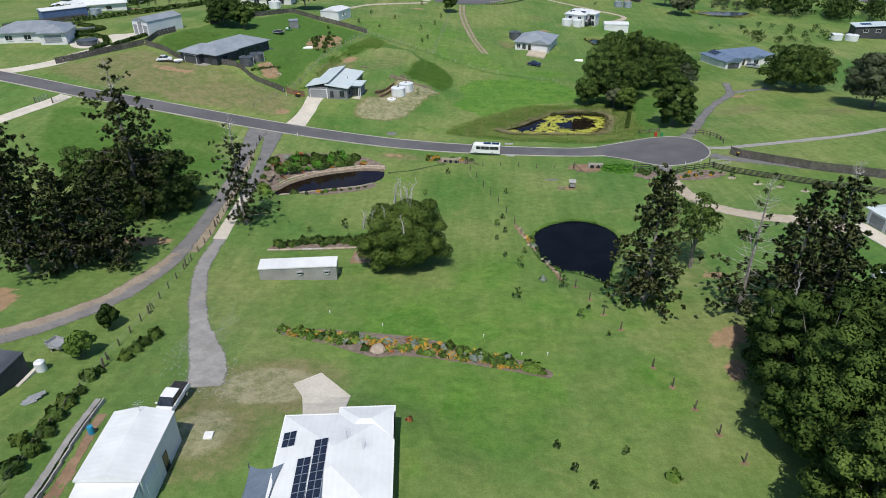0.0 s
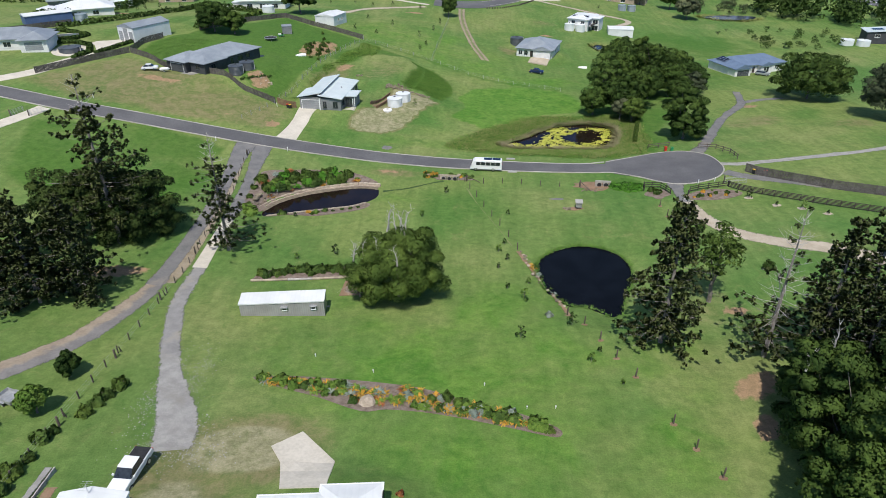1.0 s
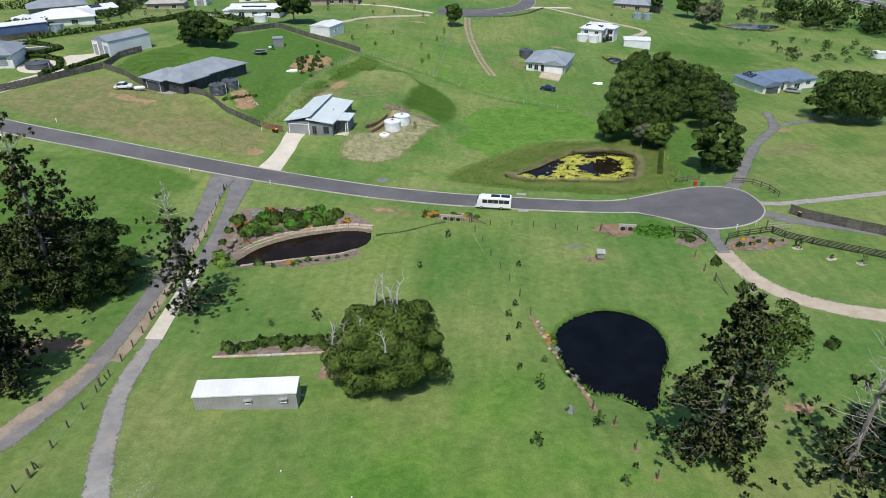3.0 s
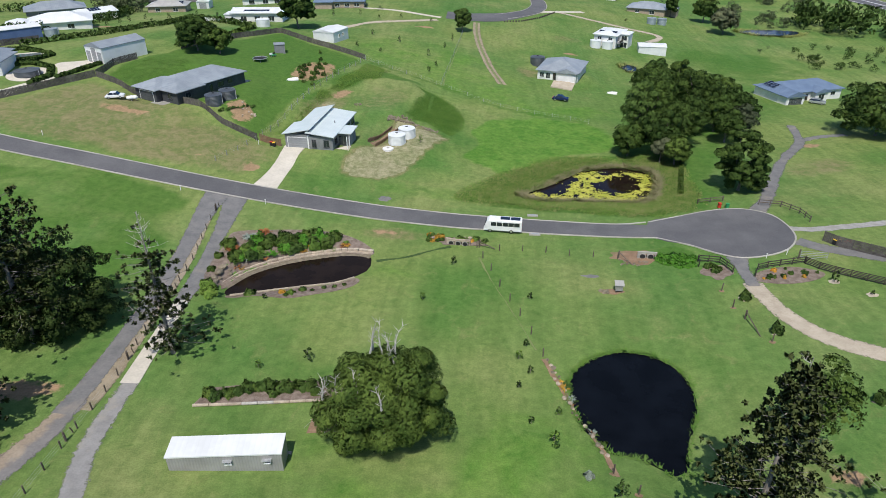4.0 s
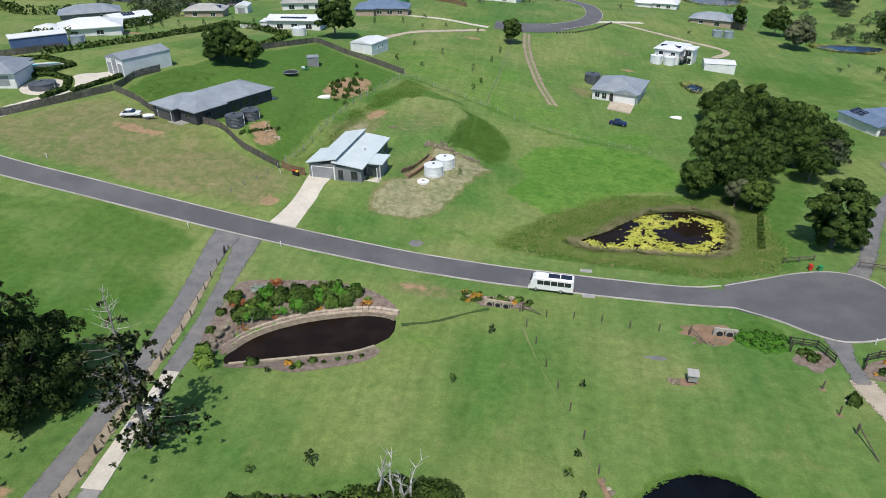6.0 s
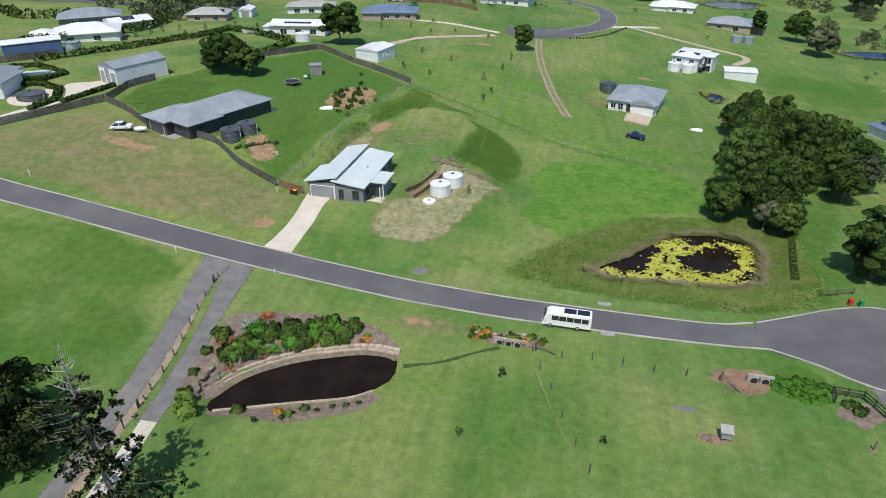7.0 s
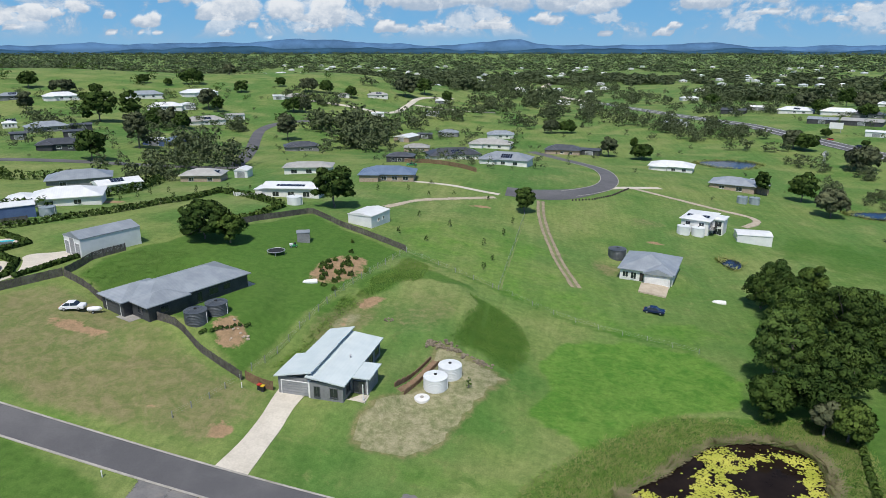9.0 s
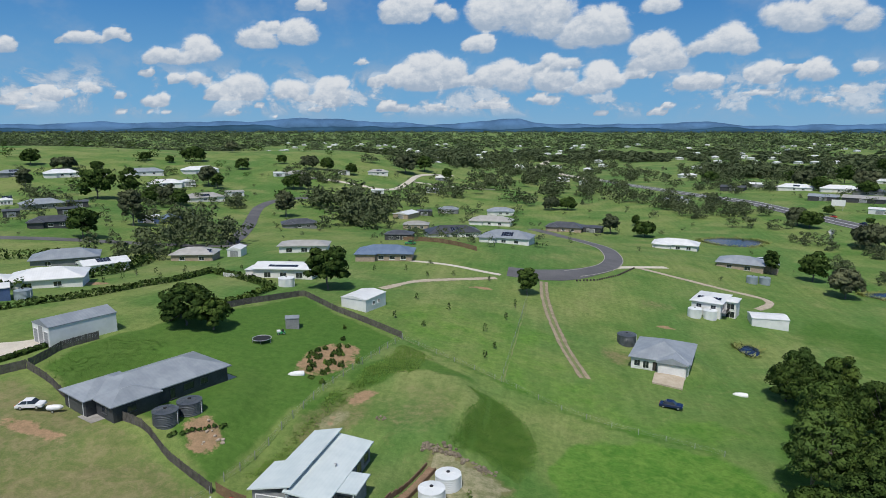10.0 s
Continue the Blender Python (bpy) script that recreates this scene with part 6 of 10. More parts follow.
def minibus(x, y, rz):
    b = thing("minibus", "white minibus with dark windows and roof panels", "bus", x, y, rz, lift=0.12)
    L, W = 3.45, 1.02
    prof = [(-L, 0.35), (-L, 1.15), (-L + 0.42, 2.15), (-L + 0.9, 2.5), (L - 0.12, 2.5), (L, 2.3), (L, 0.35)]
    bm = B()
    vs = [[bm.verts.new((px, s * W * (0.93 if pz > 2 else 1.0), pz)) for px, pz in prof] for s in (-1, 1)]
    n = len(prof)
    bm.faces.new(vs[0]), bm.faces.new(vs[1][::-1])
    for k in range(n):
        bm.faces.new((vs[0][(k + 1) % n], vs[0][k], vs[1][k], vs[1][(k + 1) % n]))
    body = part("body", bm, CAR_WHITE, b)
    body.modifiers.new("round", "BEVEL").width = 0.09
    for s in (-1, 1):
        for k in range(5):
            u = -L + 1.25 + k * 1.06
            part("side_window", box(B(), u, u + 0.98, s * W * 0.965 - 0.04, s * W * 0.965 + 0.04, 1.35, 2.08), GLASS, b)
        part("headlight", box(B(), -L - 0.03, -L + 0.1, s * 0.7 - 0.16, s * 0.7 + 0.16, 0.75, 0.98), ALUMINIUM, b)
        part("tail_light", box(B(), L - 0.05, L + 0.03, s * 0.82 - 0.1, s * 0.82 + 0.1, 0.8, 1.2), PAINT_RED, b)
        part("mirror", box(B(), -L + 0.1, -L + 0.2, s * (W + 0.18) - 0.08, s * (W + 0.18) + 0.08, 1.35, 1.75), BLACK, b)
    bm = B()
    q = [bm.verts.new(p) for p in ((-L - 0.02, -0.86, 1.22), (-L - 0.02, 0.86, 1.22), (-L + 0.38, 0.8, 2.1), (-L + 0.38, -0.8, 2.1))]
    q2 = [bm.verts.new(v.co + Vector((0.06, 0, 0))) for v in q]
    bm.faces.new(q[::-1]), bm.faces.new(q2)
    for i in range(4):
        bm.faces.new((q[i], q[(i + 1) % 4], q2[(i + 1) % 4], q2[i]))
    part("windscreen", bm, GLASS, b)
    part("rear_window", box(B(), L - 0.04, L + 0.02, -0.75, 0.75, 1.4, 2.05), GLASS, b)
    part("bumper", box(B(), -L - 0.1, -L + 0.1, -W, W, 0.35, 0.6), CAR_WHITE, b)
    wheels(b, (-L + 1.1, L - 1.9), W - 0.12, 0.38, 0.26)
    for k in range(2):
        part("solar_panel", box(B(), -0.55 + k * 1.9, 1.2 + k * 1.9, -0.6, 0.55, 2.53, 2.58), SOLAR, b)
    part("roof_hatch", box(B(), -2.2, -1.5, -0.35, 0.35, 2.504, 2.62), CAR_WHITE, b)
    return b


minibus(3.7, 144.0, -4.8)

# ---- fences ----
def along(pts, step):
    """Points every step metres along a line, with the direction in degrees."""
    p = np.array(pts, float)
    seg = np.linalg.norm(np.diff(p, axis=0), axis=1)
    cum = np.r_[0, np.cumsum(seg)]
    n = max(1, int(round(cum[-1] / step)))
    out = []
    for s in np.linspace(0, cum[-1], n + 1):
        i = min(np.searchsorted(cum, s, "right") - 1, len(seg) - 1)
        d = (p[i + 1] - p[i]) / seg[i]
        q = p[i] + d * (s - cum[i])
        out.append((q[0], q[1], math.degrees(math.atan2(d[1], d[0]))))
    return out


def paling_fence(pts, h, label, material=None, lift=0.0):
    """A close-boarded fence: a panel of palings for each bay, with posts and a capping rail."""
    mat = material or TIMBER
    root = tagged(new("paling_fence"), label, "fence")
    marks = along(pts, 2.4)
    pz = [float(ground_z(x, y)) + lift for x, y, _ in marks]
    rng = np.random.RandomState(int(abs(pts[0][0]) * 7))
    for k in range(len(marks) - 1):
        (x0, y0, _), (x1, y1, _) = marks[k], marks[k + 1]
        d = Vector((x1 - x0, y1 - y0, 0))
        ln = d.length
        d.normalize()
        q = Vector((-d.y, d.x, 0))
        bm = B()
        n = 16
        for j in range(n):
            a, b = ln * j / n + 0.008, ln * (j + 1) / n - 0.008
            za, zb = pz[k] + (pz[k + 1] - pz[k]) * j / n, pz[k] + (pz[k + 1] - pz[k]) * (j + 1) / n
            top = h + rng.uniform(-0.04, 0.04)
            off = 0.012 if j % 2 else -0.012
            vs = []
            for s, o, z in ((a, -0.01, za), (b, -0.01, zb), (b, 0.01, zb), (a, 0.01, za)):
                p = Vector((x0, y0, 0)) + d * s + q * (o + off)
                vs.append((p.x, p.y, z))
            lo = [bm.verts.new((v[0], v[1], v[2] - 0.3)) for v in vs]
            hi = [bm.verts.new((v[0], v[1], v[2] + top)) for v in vs]
            bm.faces.new(hi), bm.faces.new(lo[::-1])
            for i in range(4):
                bm.faces.new((lo[i], lo[(i + 1) % 4], hi[(i + 1) % 4], hi[i]))
        tagged(part("panel", bm, mat, root), kind="stuff")
    for (x, y, a), z in zip(marks, pz):
        part("post", box(B(), x - 0.06, x + 0.06, y - 0.06, y + 0.06, z - 0.3, z + h + 0.08), mat, root)
    return root


def rail_fence(pts, h, rails, label, material=None, bay=2.6, post=0.07, wire=False, name="rail_fence"):
    """Posts with rails or wires between them; each a part."""
    mat = material or DARK_TIMBER
    root = tagged(new(name), label, "fence")
    marks = along(pts, bay)
    pz = [float(ground_z(x, y)) for x, y, _ in marks]
    pm = None
    for (x, y, a), z in zip(marks, pz):
        if pm is None:
            pm = part("post", box(B(), -post, post, -post, post, -0.35, h), mat, root)
            pm.matrix_local = pose(x, y, z, 0, 0, a)
        else:
            twin(pm, root, pose(x, y, z, 0, 0, a))
    for k in range(len(marks) - 1):
        for r in rails:
            a = (marks[k][0], marks[k][1], pz[k] + r)
            b = (marks[k + 1][0], marks[k + 1][1], pz[k + 1] + r)
            if wire:
                part("wire", bar(B(), a, b, 0.008, n=3), STEEL, root)
            else:
                d = Vector(b) - Vector(a)
                m = Matrix.Translation(a) @ d.to_track_quat("X", "Z").to_matrix().to_4x4()
                part("rail", box(B(), -0.05, d.length + 0.05, -0.085, -0.03, -0.07, 0.07, m), mat, root)
    return root


def lone_post(x, y, h, label="weathered timber post standing in grass", lean=0.0, r=0.09, mat=None, group="row of lone posts"):
    p = part("fence_post", turned(B(), [(r, -0.3), (r, h - 0.04), (r * 0.8, h)], 8), mat or POST_TIMBER)
    p.matrix_world = pose(x, y, float(ground_z(x, y)), lean, lean * 0.5, 0)
    return tagged(p, label, "post", group)


def earth_patch(x, y, rx, ry, turn, material, label, seed, name="soil_patch", lift=0.045):
    rng = np.random.RandomState(seed)
    c, s = math.cos(radians(turn)), math.sin(radians(turn))
    loop = []
    n = 16
    for k in range(n):
        a = k * math.tau / n
        f = rng.uniform(0.72, 1.12)
        u, v = math.cos(a) * rx * f, math.sin(a) * ry * f
        loop.append((x + u * c - v * s, y + u * s + v * c))
    return sheet(name, smooth_loop(loop, 3), material, lift, label, "soil", grid=max(0.4, min(rx, ry) / 2.0))


# street-side paling fences
PALE_F = "weathered grey timber paling fence"
paling_fence([(-112, 171.5), (-103.3, 183.8), (-97.2, 192.7)], 1.7, PALE_F)
paling_fence([(-97.0, 193.2), (-96.4, 201.0), (-93.5, 207.5)], 1.7, PALE_F)
paling_fence([(-96.8, 192.6), (-84.4, 186.9)], 1.6, PALE_F)
paling_fence([(-72.5, 182.2), (-68.1, 180.6), (-60.8, 177.0), (-54.1, 173.5), (-50.8, 172.2)], 1.6, PALE_F)
paling_fence([(-50.4, 172.8), (-45.2, 171.2)], 1.6, "brown timber paling fence beside a garage", BROWN_TIMBER)
paling_fence([(-88, 222.5), (-79, 243), (-69.5, 258), (-57, 247.0), (-37.3, 235.6)], 1.6, PALE_F)
paling_fence([(-146, 203), (-136.6, 213.1), (-129.8, 222.5)], 1.7, PALE_F)
paling_fence([(-67, 374), (-58, 371), (-49.6, 366), (-38, 354), (-31, 345)], 1.8, "curved brown timber fence on a lawn", BROWN_TIMBER)
paling_fence([(58.8, 139.9), (60.6, 137.2), (72.3, 128.2), (90, 119.5), (118, 104)], 1.9, "tall weathered timber fence beside a lane")
rail_fence([(-50.7, 175.6), (-47.4, 190.3), (-45, 205.3), (-36.9, 234.9)], 1.5, (0.3, 0.6, 0.9, 1.2, 1.45), "steel wire fence across long grass", STEEL, bay=3.6, post=0.05, wire=True, name="wire_fence")
rail_fence([(-37, 235), (-25, 228.4), (-13.2, 222.9), (-0.9, 217.5), (13.5, 212.2), (27.5, 206.8)], 1.1, (0.4, 0.8, 1.05), "wire stock fence across long grass", STEEL, bay=5.0, post=0.035, wire=True, name="wire_fence")
rail_fence([(-13.2, 223.2), (-11.5, 250), (-9.5, 286)], 1.2, (0.4, 0.8, 1.15), "wire stock fence up a slope", STEEL, bay=4.0, post=0.035, wire=True, name="wire_fence")
rail_fence([(-56, 160.5), (-53.2, 166), (-51, 172)], 1.1, (0.4, 0.8, 1.05), "wire fence up a grass bank", STEEL, bay=3.0, post=0.05, wire=True, name="wire_fence")
# dark post-and-rail fences by the turning circle
RAIL = "dark timber post-and-rail fence"
rail_fence([(35.7, 131.6), (36.0, 133.4), (39.4, 132.6), (40.4, 129.4)], 1.35, (0.35, 0.75, 1.2), RAIL, bay=1.9)
rail_fence([(43.4, 128.0), (44.6, 130.4), (50.0, 131.6), (52.6, 132.2)], 1.35, (0.35, 0.75, 1.2), RAIL, bay=2.0)
rail_fence([(52.6, 131.8), (54.4, 129.4), (60.3, 125.4), (68.4, 120.4), (86, 111.0), (110, 98.0)], 1.35, (0.25, 0.5, 0.75, 1.0, 1.25), RAIL, bay=2.2)
rail_fence([(53.8, 156.0), (57.5, 155.0), (59.8, 151.2), (59.9, 147.6)], 1.3, (0.6, 1.1), "curved timber rail fence beside a driveway", POST_TIMBER, bay=2.0)
rail_fence([(42.3, 156.6), (47.6, 158.0)], 1.2, (0.6, 1.05), "short timber rail fence on a verge", POST_TIMBER, bay=2.2)
rail_fence([(-49.5, 142.2), (-49.2, 138.8), (-48.3, 132), (-47.5, 126.8), (-47.1, 122), (-46.8, 116), (-46.4, 108), (-45.8, 102), (-45.2, 96.5), (-45.0, 89), (-44.2, 72), (-43.5, 58), (-42.3, 45), (-41.4, 37)], 1.15, (0.35, 0.7, 1.05), "wire fence with timber posts between two driveways", POST_TIMBER, bay=3.2, post=0.06, wire=True, name="wire_fence")
for x, y in ((-49.5, 142.6), (-46.85, 117), (-45.7, 101), (-45.0, 86), (-43.9, 70.9), (-43.1, 57.7)):
    strainer = thing("strainer_post", "stout dark strainer post with a brace", "post", x, y, 0, group="strainer posts")
    part("upright", turned(B(), [(0.13, -0.4), (0.13, 1.3), (0.1, 1.35)], 8), POST_TIMBER, strainer)
    part("brace", bar(B(), (0.05, 1.3, 0.0), (0.08, 1.0, 1.05), 0.07, n=6), POST_TIMBER, strainer)
rail_fence([(-1.0, 137.4), (3.4, 136.6), (6.9, 136.8), (10.7, 136.4), (14.9, 135.4), (19.0, 135.0), (23.0, 134.4)], 1.25, (), "row of bare timber posts along a verge", POST_TIMBER, bay=3.9, post=0.075, name="post_row")
for k, (x, y) in enumerate(((0.1, 133.8), (1.5, 129.9), (2.9, 125.1), (4.4, 120.8), (5.8, 116.9), (7.2, 112.3), (8.5, 107.1), (14.6, 87.1), (16.5, 83.8), (18.0, 79.7), (19.3, 75.5), (20.9, 71.6), (23.1, 63.0), (24.4, 59.1), (25.8, 55.1), (27.1, 51.0), (28.2, 46.9), (37.0, 123.9), (37.2, 119.2), (39.6, 110.6))):
    lone_post(x, y, 1.45, lean=(k % 3 - 1) * 1.5)
    if k > 6:
        earth_patch(x, y - 0.1, 0.45, 0.35, 0, BARE, "small ring of bare soil round a post", 300 + k)
for (x, y), (u, v) in (((23.2, 134.6), (25.2, 132.2)), ((-0.6, 137.6), (2.2, 137.0)), ((37.9, 116.2), (38.6, 111.6))):
    br = thing("brace_post", "dark timber end post with a slanting stay", "post", x, y)
    part("upright", turned(B(), [(0.13, -0.4), (0.13, 1.5), (0.1, 1.55)], 8), POST_TIMBER, br)
    part("stay", bar(B(), (0, 0, 1.2), (u - x, v - y, 0.1), 0.08, n=6), POST_TIMBER, br)


def farm_gate(x, y, rz, w, label, h=1.25, bars=5):
    g = thing("farm_gate", label, "gate", x, y, rz)
    part("stile", box(B(), 0, 0.06, -0.03, 0.03, 0.15, h), STEEL, g)
    part("stile", box(B(), w - 0.06, w, -0.03, 0.03, 0.15, h), STEEL, g)
    for k in range(bars):
        z = 0.18 + (h - 0.24) * k / (bars - 1)
        part("bar", bar(B(), (0.06, 0, z), (w - 0.06, 0, z), 0.03, n=6), STEEL, g)
    part("post", turned(B(), [(0.12, -0.3), (0.12, h + 0.25), (0.09, h + 0.3)], 8, pose(-0.2, 0, 0)), POST_TIMBER, g)
    return g


farm_gate(52.4, 133.6, -5, 4.2, "grey steel farm gate standing open beside a lane", 1.5)
farm_gate(-100.0, 147.6, 60, 3.4, "steel farm gate standing open at a driveway")
farm_gate(-103.6, 146.6, 75, 3.4, "steel farm gate standing open at a driveway")


# ---- gardens and planting ----
def tufted(x, y, r, mat, label, seed, n=26, name="tuft_plant", group=""):
    """A rosette plant: long blades that spring from one point and arch over."""
    rng = np.random.RandomState(seed)
    t = thing(name, label, "plant", x, y, rng.uniform(0, 360), group=group)
    quads = []
    for k in range(n):
        a, up = rng.uniform(0, math.tau), rng.uniform(0.35, 1.2)
        d = np.array([math.cos(a), math.sin(a), up])
        d /= np.linalg.norm(d)
        s = np.array([-math.sin(a), math.cos(a), 0]) * r * 0.09
        ln = r * rng.uniform(0.8, 1.25)
        mid, tip = d * ln * 0.6, d * ln + np.array([math.cos(a) * 0.1 * ln, math.sin(a) * 0.1 * ln, -0.28 * ln])
        quads += [[-s * 0.5, mid - s, mid + s, s * 0.5], [mid - s, tip - s * 0.1, tip + s * 0.1, mid + s]]
    quads_object("rosette", np.array(quads), mat).parent = t
    return t


BED = smooth_loop([(-26.0, 68.7), (-21.5, 69.4), (-14, 69.2), (-5.8, 68.2), (0.3, 65.9), (5, 64.5), (10.1, 61.8), (9.9, 60.2), (5.9, 61.2), (1.6, 62.3), (-4.1, 63.5), (-9.0, 63.8), (-12.0, 63.3), (-17.6, 65.6), (-21.9, 66.9)], 4)
sheet("garden_bed", BED, MULCH, 0.06, "long mulched flower bed across the lawn", "garden bed", grid=1.0)
rb = np.random.RandomState(41)
kinds = [(LEAF_BRIGHT, "bright green leafy shrub in a flower bed"), (LEAF_HEDGE, "dark green shrub in a flower bed"), (LEAF_OLIVE, "olive green shrub in a flower bed"), (LEAF_GREY, "silver-leaved shrub in a flower bed")]
for k in range(230):
    f = rb.rand()
    cx = -25.2 + 34.4 * f
    top = np.interp(cx, [-26, -14, -5.8, 0.3, 5, 10], [68.6, 68.8, 67.8, 65.5, 64.1, 61.6])
    low = np.interp(cx, [-26, -17.6, -12, -4, 1.6, 10], [68.4, 66.2, 64.4, 64.2, 62.9, 60.7])
    cy = low + (top - low) * rb.rand()
    if math.hypot(cx + 11.4, cy - 64.9) < 1.3:
        continue
    pick = rb.rand()
    if pick < 0.34:
        tufted(cx, cy, rb.uniform(0.55, 0.9), LEAF_YELLOW if rb.rand() < 0.8 else LEAF_RED, "orange-leaved rosette plant in a flower bed", 500 + k, group="flower bed plants")
    elif pick < 0.56:
        tufted(cx, cy, rb.uniform(0.6, 1.0), LEAF_BRIGHT if rb.rand() < 0.6 else LEAF_GREY, "spiky green rosette plant in a flower bed", 500 + k, group="flower bed plants")
    else:
        mt, lb = kinds[int(rb.choice(4, p=[0.56, 0.2, 0.14, 0.10]))]
        bush(cx, cy, rb.uniform(0.55, 1.05), rb.uniform(0.6, 1.15), mt, lb, 500 + k, 140, group="flower bed plants")


def boulder(x, y, r, label, seed, mat=None, group="", squash=0.65):
    rng = np.random.RandomState(seed)
    bm = B()
    bmesh.ops.create_icosphere(bm, subdivisions=2, radius=r)
    for v in bm.verts:
        n = noise.noise(v.co * (1.3 / r) + Vector((seed, seed * 0.7, 0)))
        v.co *= 1 + 0.35 * n
        v.co.z *= squash
    ob = part("rock", bm, mat or ROCK)
    ob.matrix_world = pose(x, y, float(ground_z(x, y)) + r * squash * 0.35, 0, 0, rng.uniform(0, 360))
    return tagged(ob, label, "rock", group)


boulder(-11.4, 64.9, 0.95, "large pale pink boulder in a flower bed", 5, SANDSTONE)
for k, (x, y) in enumerate(((2.2, 69.1), (7.0, 64.9), (10.3, 65.1), (-11.6, 71.0), (-19.5, 74.0))):
    lamp = thing("garden_marker", "small white plastic marker in the lawn", "garden marker", x, y, group="lawn markers")
    part("stake", turned(B(), [(0.04, -0.1), (0.04, 0.35), (0.03, 0.36)], 6), WHITE_PAINT, lamp)
    part("cap", turned(B(), [(0.09, 0.364), (0.09, 0.45), (0.05, 0.48)], 8), WHITE_PAINT, lamp)

# bed with a timber edge behind the storage shed
sheet("shrub_bed", [(-34.2, 93.6), (-19.0, 96.2), (-15.5, 97.5), (-18.5, 100.2), (-26, 99.2), (-33.4, 97.0)], MULCH, 0.06, "mulched shrub bed with a log edge", "garden bed", grid=1.0)
edging = tagged(new("log_edging"), "weathered log edging of a shrub bed", "edging")
for k in range(8):
    a, b = Vector((-34.1 + 1.86 * k, 93.45 + 0.345 * k, 0)), Vector((-34.1 + 1.86 * (k + 1) - 0.06, 93.45 + 0.345 * (k + 1), 0))
    a.z, b.z = float(ground_z(a.x, a.y)) + 0.16, float(ground_z(b.x, b.y)) + 0.16
    part("log", bar(B(), a, b, 0.2, 0.19, 8), DEADWOOD if k in (3, 4) else SANDSTONE, edging)
for k in range(17):
    bush(-33.0 + 0.85 * k, 95.0 + 0.17 * k + rb.uniform(-0.2, 1.8), rb.uniform(0.8, 1.3), rb.uniform(0.9, 1.7), (LEAF_OLIVE, LEAF_HEDGE, LEAF_DARK)[k % 3], "dull green shrub behind log edging", 600 + k, 200, group="shed shrubs")
sheet("soil_bed", [(-19.5, 95.2), (-17.6, 95.4), (-16.2, 91.0), (-19.6, 90.4)], BARE, 0.07, "bare brown soil bed with a brush pile", "garden bed", grid=0.8)
twigs = B()
for k in range(60):
    p = Vector((-18.2 + rb.randn() * 0.6, 92.2 + rb.randn() * 0.7, 0))
    p.z = float(ground_z(p.x, p.y)) + 0.1
    d = Vector((rb.randn(), rb.randn(), rb.rand() * 0.5)).normalized()
    bar(twigs, p - d * 0.5, p + d * 0.6, 0.02, 0.012, 3)
tagged(part("brush_pile", twigs, DEADWOOD), "pile of dry grey branches on bare soil", "branches", kind="stuff")
wallet = tagged(new("sleeper_edge"), "short pale timber sleeper edge", "edging")
for k in range(2):
    part("sleeper", box(B(), -16.5 + 0.12 * k, -16.1 + 0.12 * k, 90.3 + 2.2 * k, 92.4 + 2.2 * k, 1.4, 2.15 - 0.2 * k), SANDSTONE, wallet)

# ornamental pond surrounds
POND_BANK = smooth_loop([(-43.8, 121.5), (-44.4, 126.5), (-44.2, 132), (-44.0, 136), (-38.6, 138), (-32.0, 139.4), (-25.5, 139.2), (-20.8, 136.6), (-18.8, 133.6), (-23.5, 133.6), (-29.2, 132.2), (-34.4, 129.8), (-38.8, 126.2), (-41.0, 121.4)], 4)
sheet("pond_garden", POND_BANK, MULCH, 0.07, "mulched bank planted with shrubs above a pond", "garden bed", grid=1.0)
sheet("pond_border", smooth_loop([(-39.6, 119.7), (-36, 120.4), (-30, 122.1), (-23.7, 123.9), (-20.6, 125.8), (-19.8, 124.6), (-21.6, 122.3), (-27, 119.6), (-30, 118.4), (-34, 118.6), (-39.5, 118.9)], 4), MULCH, 0.05, "gravel border with small shrubs beside a pond", "garden bed", grid=0.8)
ribbon("pond_rim", [(-40.9, 121.9), (-38.4, 126.0), (-34.2, 129.5), (-29.1, 131.8), (-23.5, 133.4), (-19.2, 133.0)], 0.9, ROCK, 0.06, "dark wet stone rim of a pond", "edging", rough_edge=0.1, step=0.8)
stone_wall = tagged(new("stone_edging"), "curved sandstone block wall round a pond", "wall")
edge_line = smooth_line([(-41.3, 121.8), (-38.8, 126.2), (-34.4, 129.8), (-29.2, 132.1), (-23.5, 133.7), (-19.0, 133.3)], 0.9)
for course in range(2):
    for k in range(len(edge_line) - 1):
        a, b = edge_line[k], edge_line[k + 1]
        d = b - a
        ang = math.degrees(math.atan2(d[1], d[0]))
        ln = np.linalg.norm(d)
        bm = box(B(), 0.015, ln - 0.015, 0.05 + course * 0.5, 0.62 + course * 0.5, -0.3, 0.38 + 0.0 * course)
        ob = part("stone_block", bm, SANDSTONE, stone_wall)
        ob.matrix_local = pose(a[0], a[1], 0.05 + course * 0.3 + rb.uniform(-0.03, 0.03), 0, 0, ang + rb.uniform(-2, 2))
low_wall = tagged(new("stone_edging"), "low sandstone edging on the near side of a pond", "wall")
edge2 = smooth_line([(-39.4, 119.8), (-36.0, 120.8), (-29.9, 122.6), (-23.7, 124.4), (-20.8, 126.2)], 0.8)
for k in range(len(edge2) - 1):
    a, b = edge2[k], edge2[k + 1]
    d = b - a
    ob = part("stone_block", box(B(), 0.012, np.linalg.norm(d) - 0.012, -0.16, 0.16, -0.4, 0.16), SANDSTONE, low_wall)
    ob.matrix_local = pose(a[0], a[1], 0.12, 0, 0, math.degrees(math.atan2(d[1], d[0])))
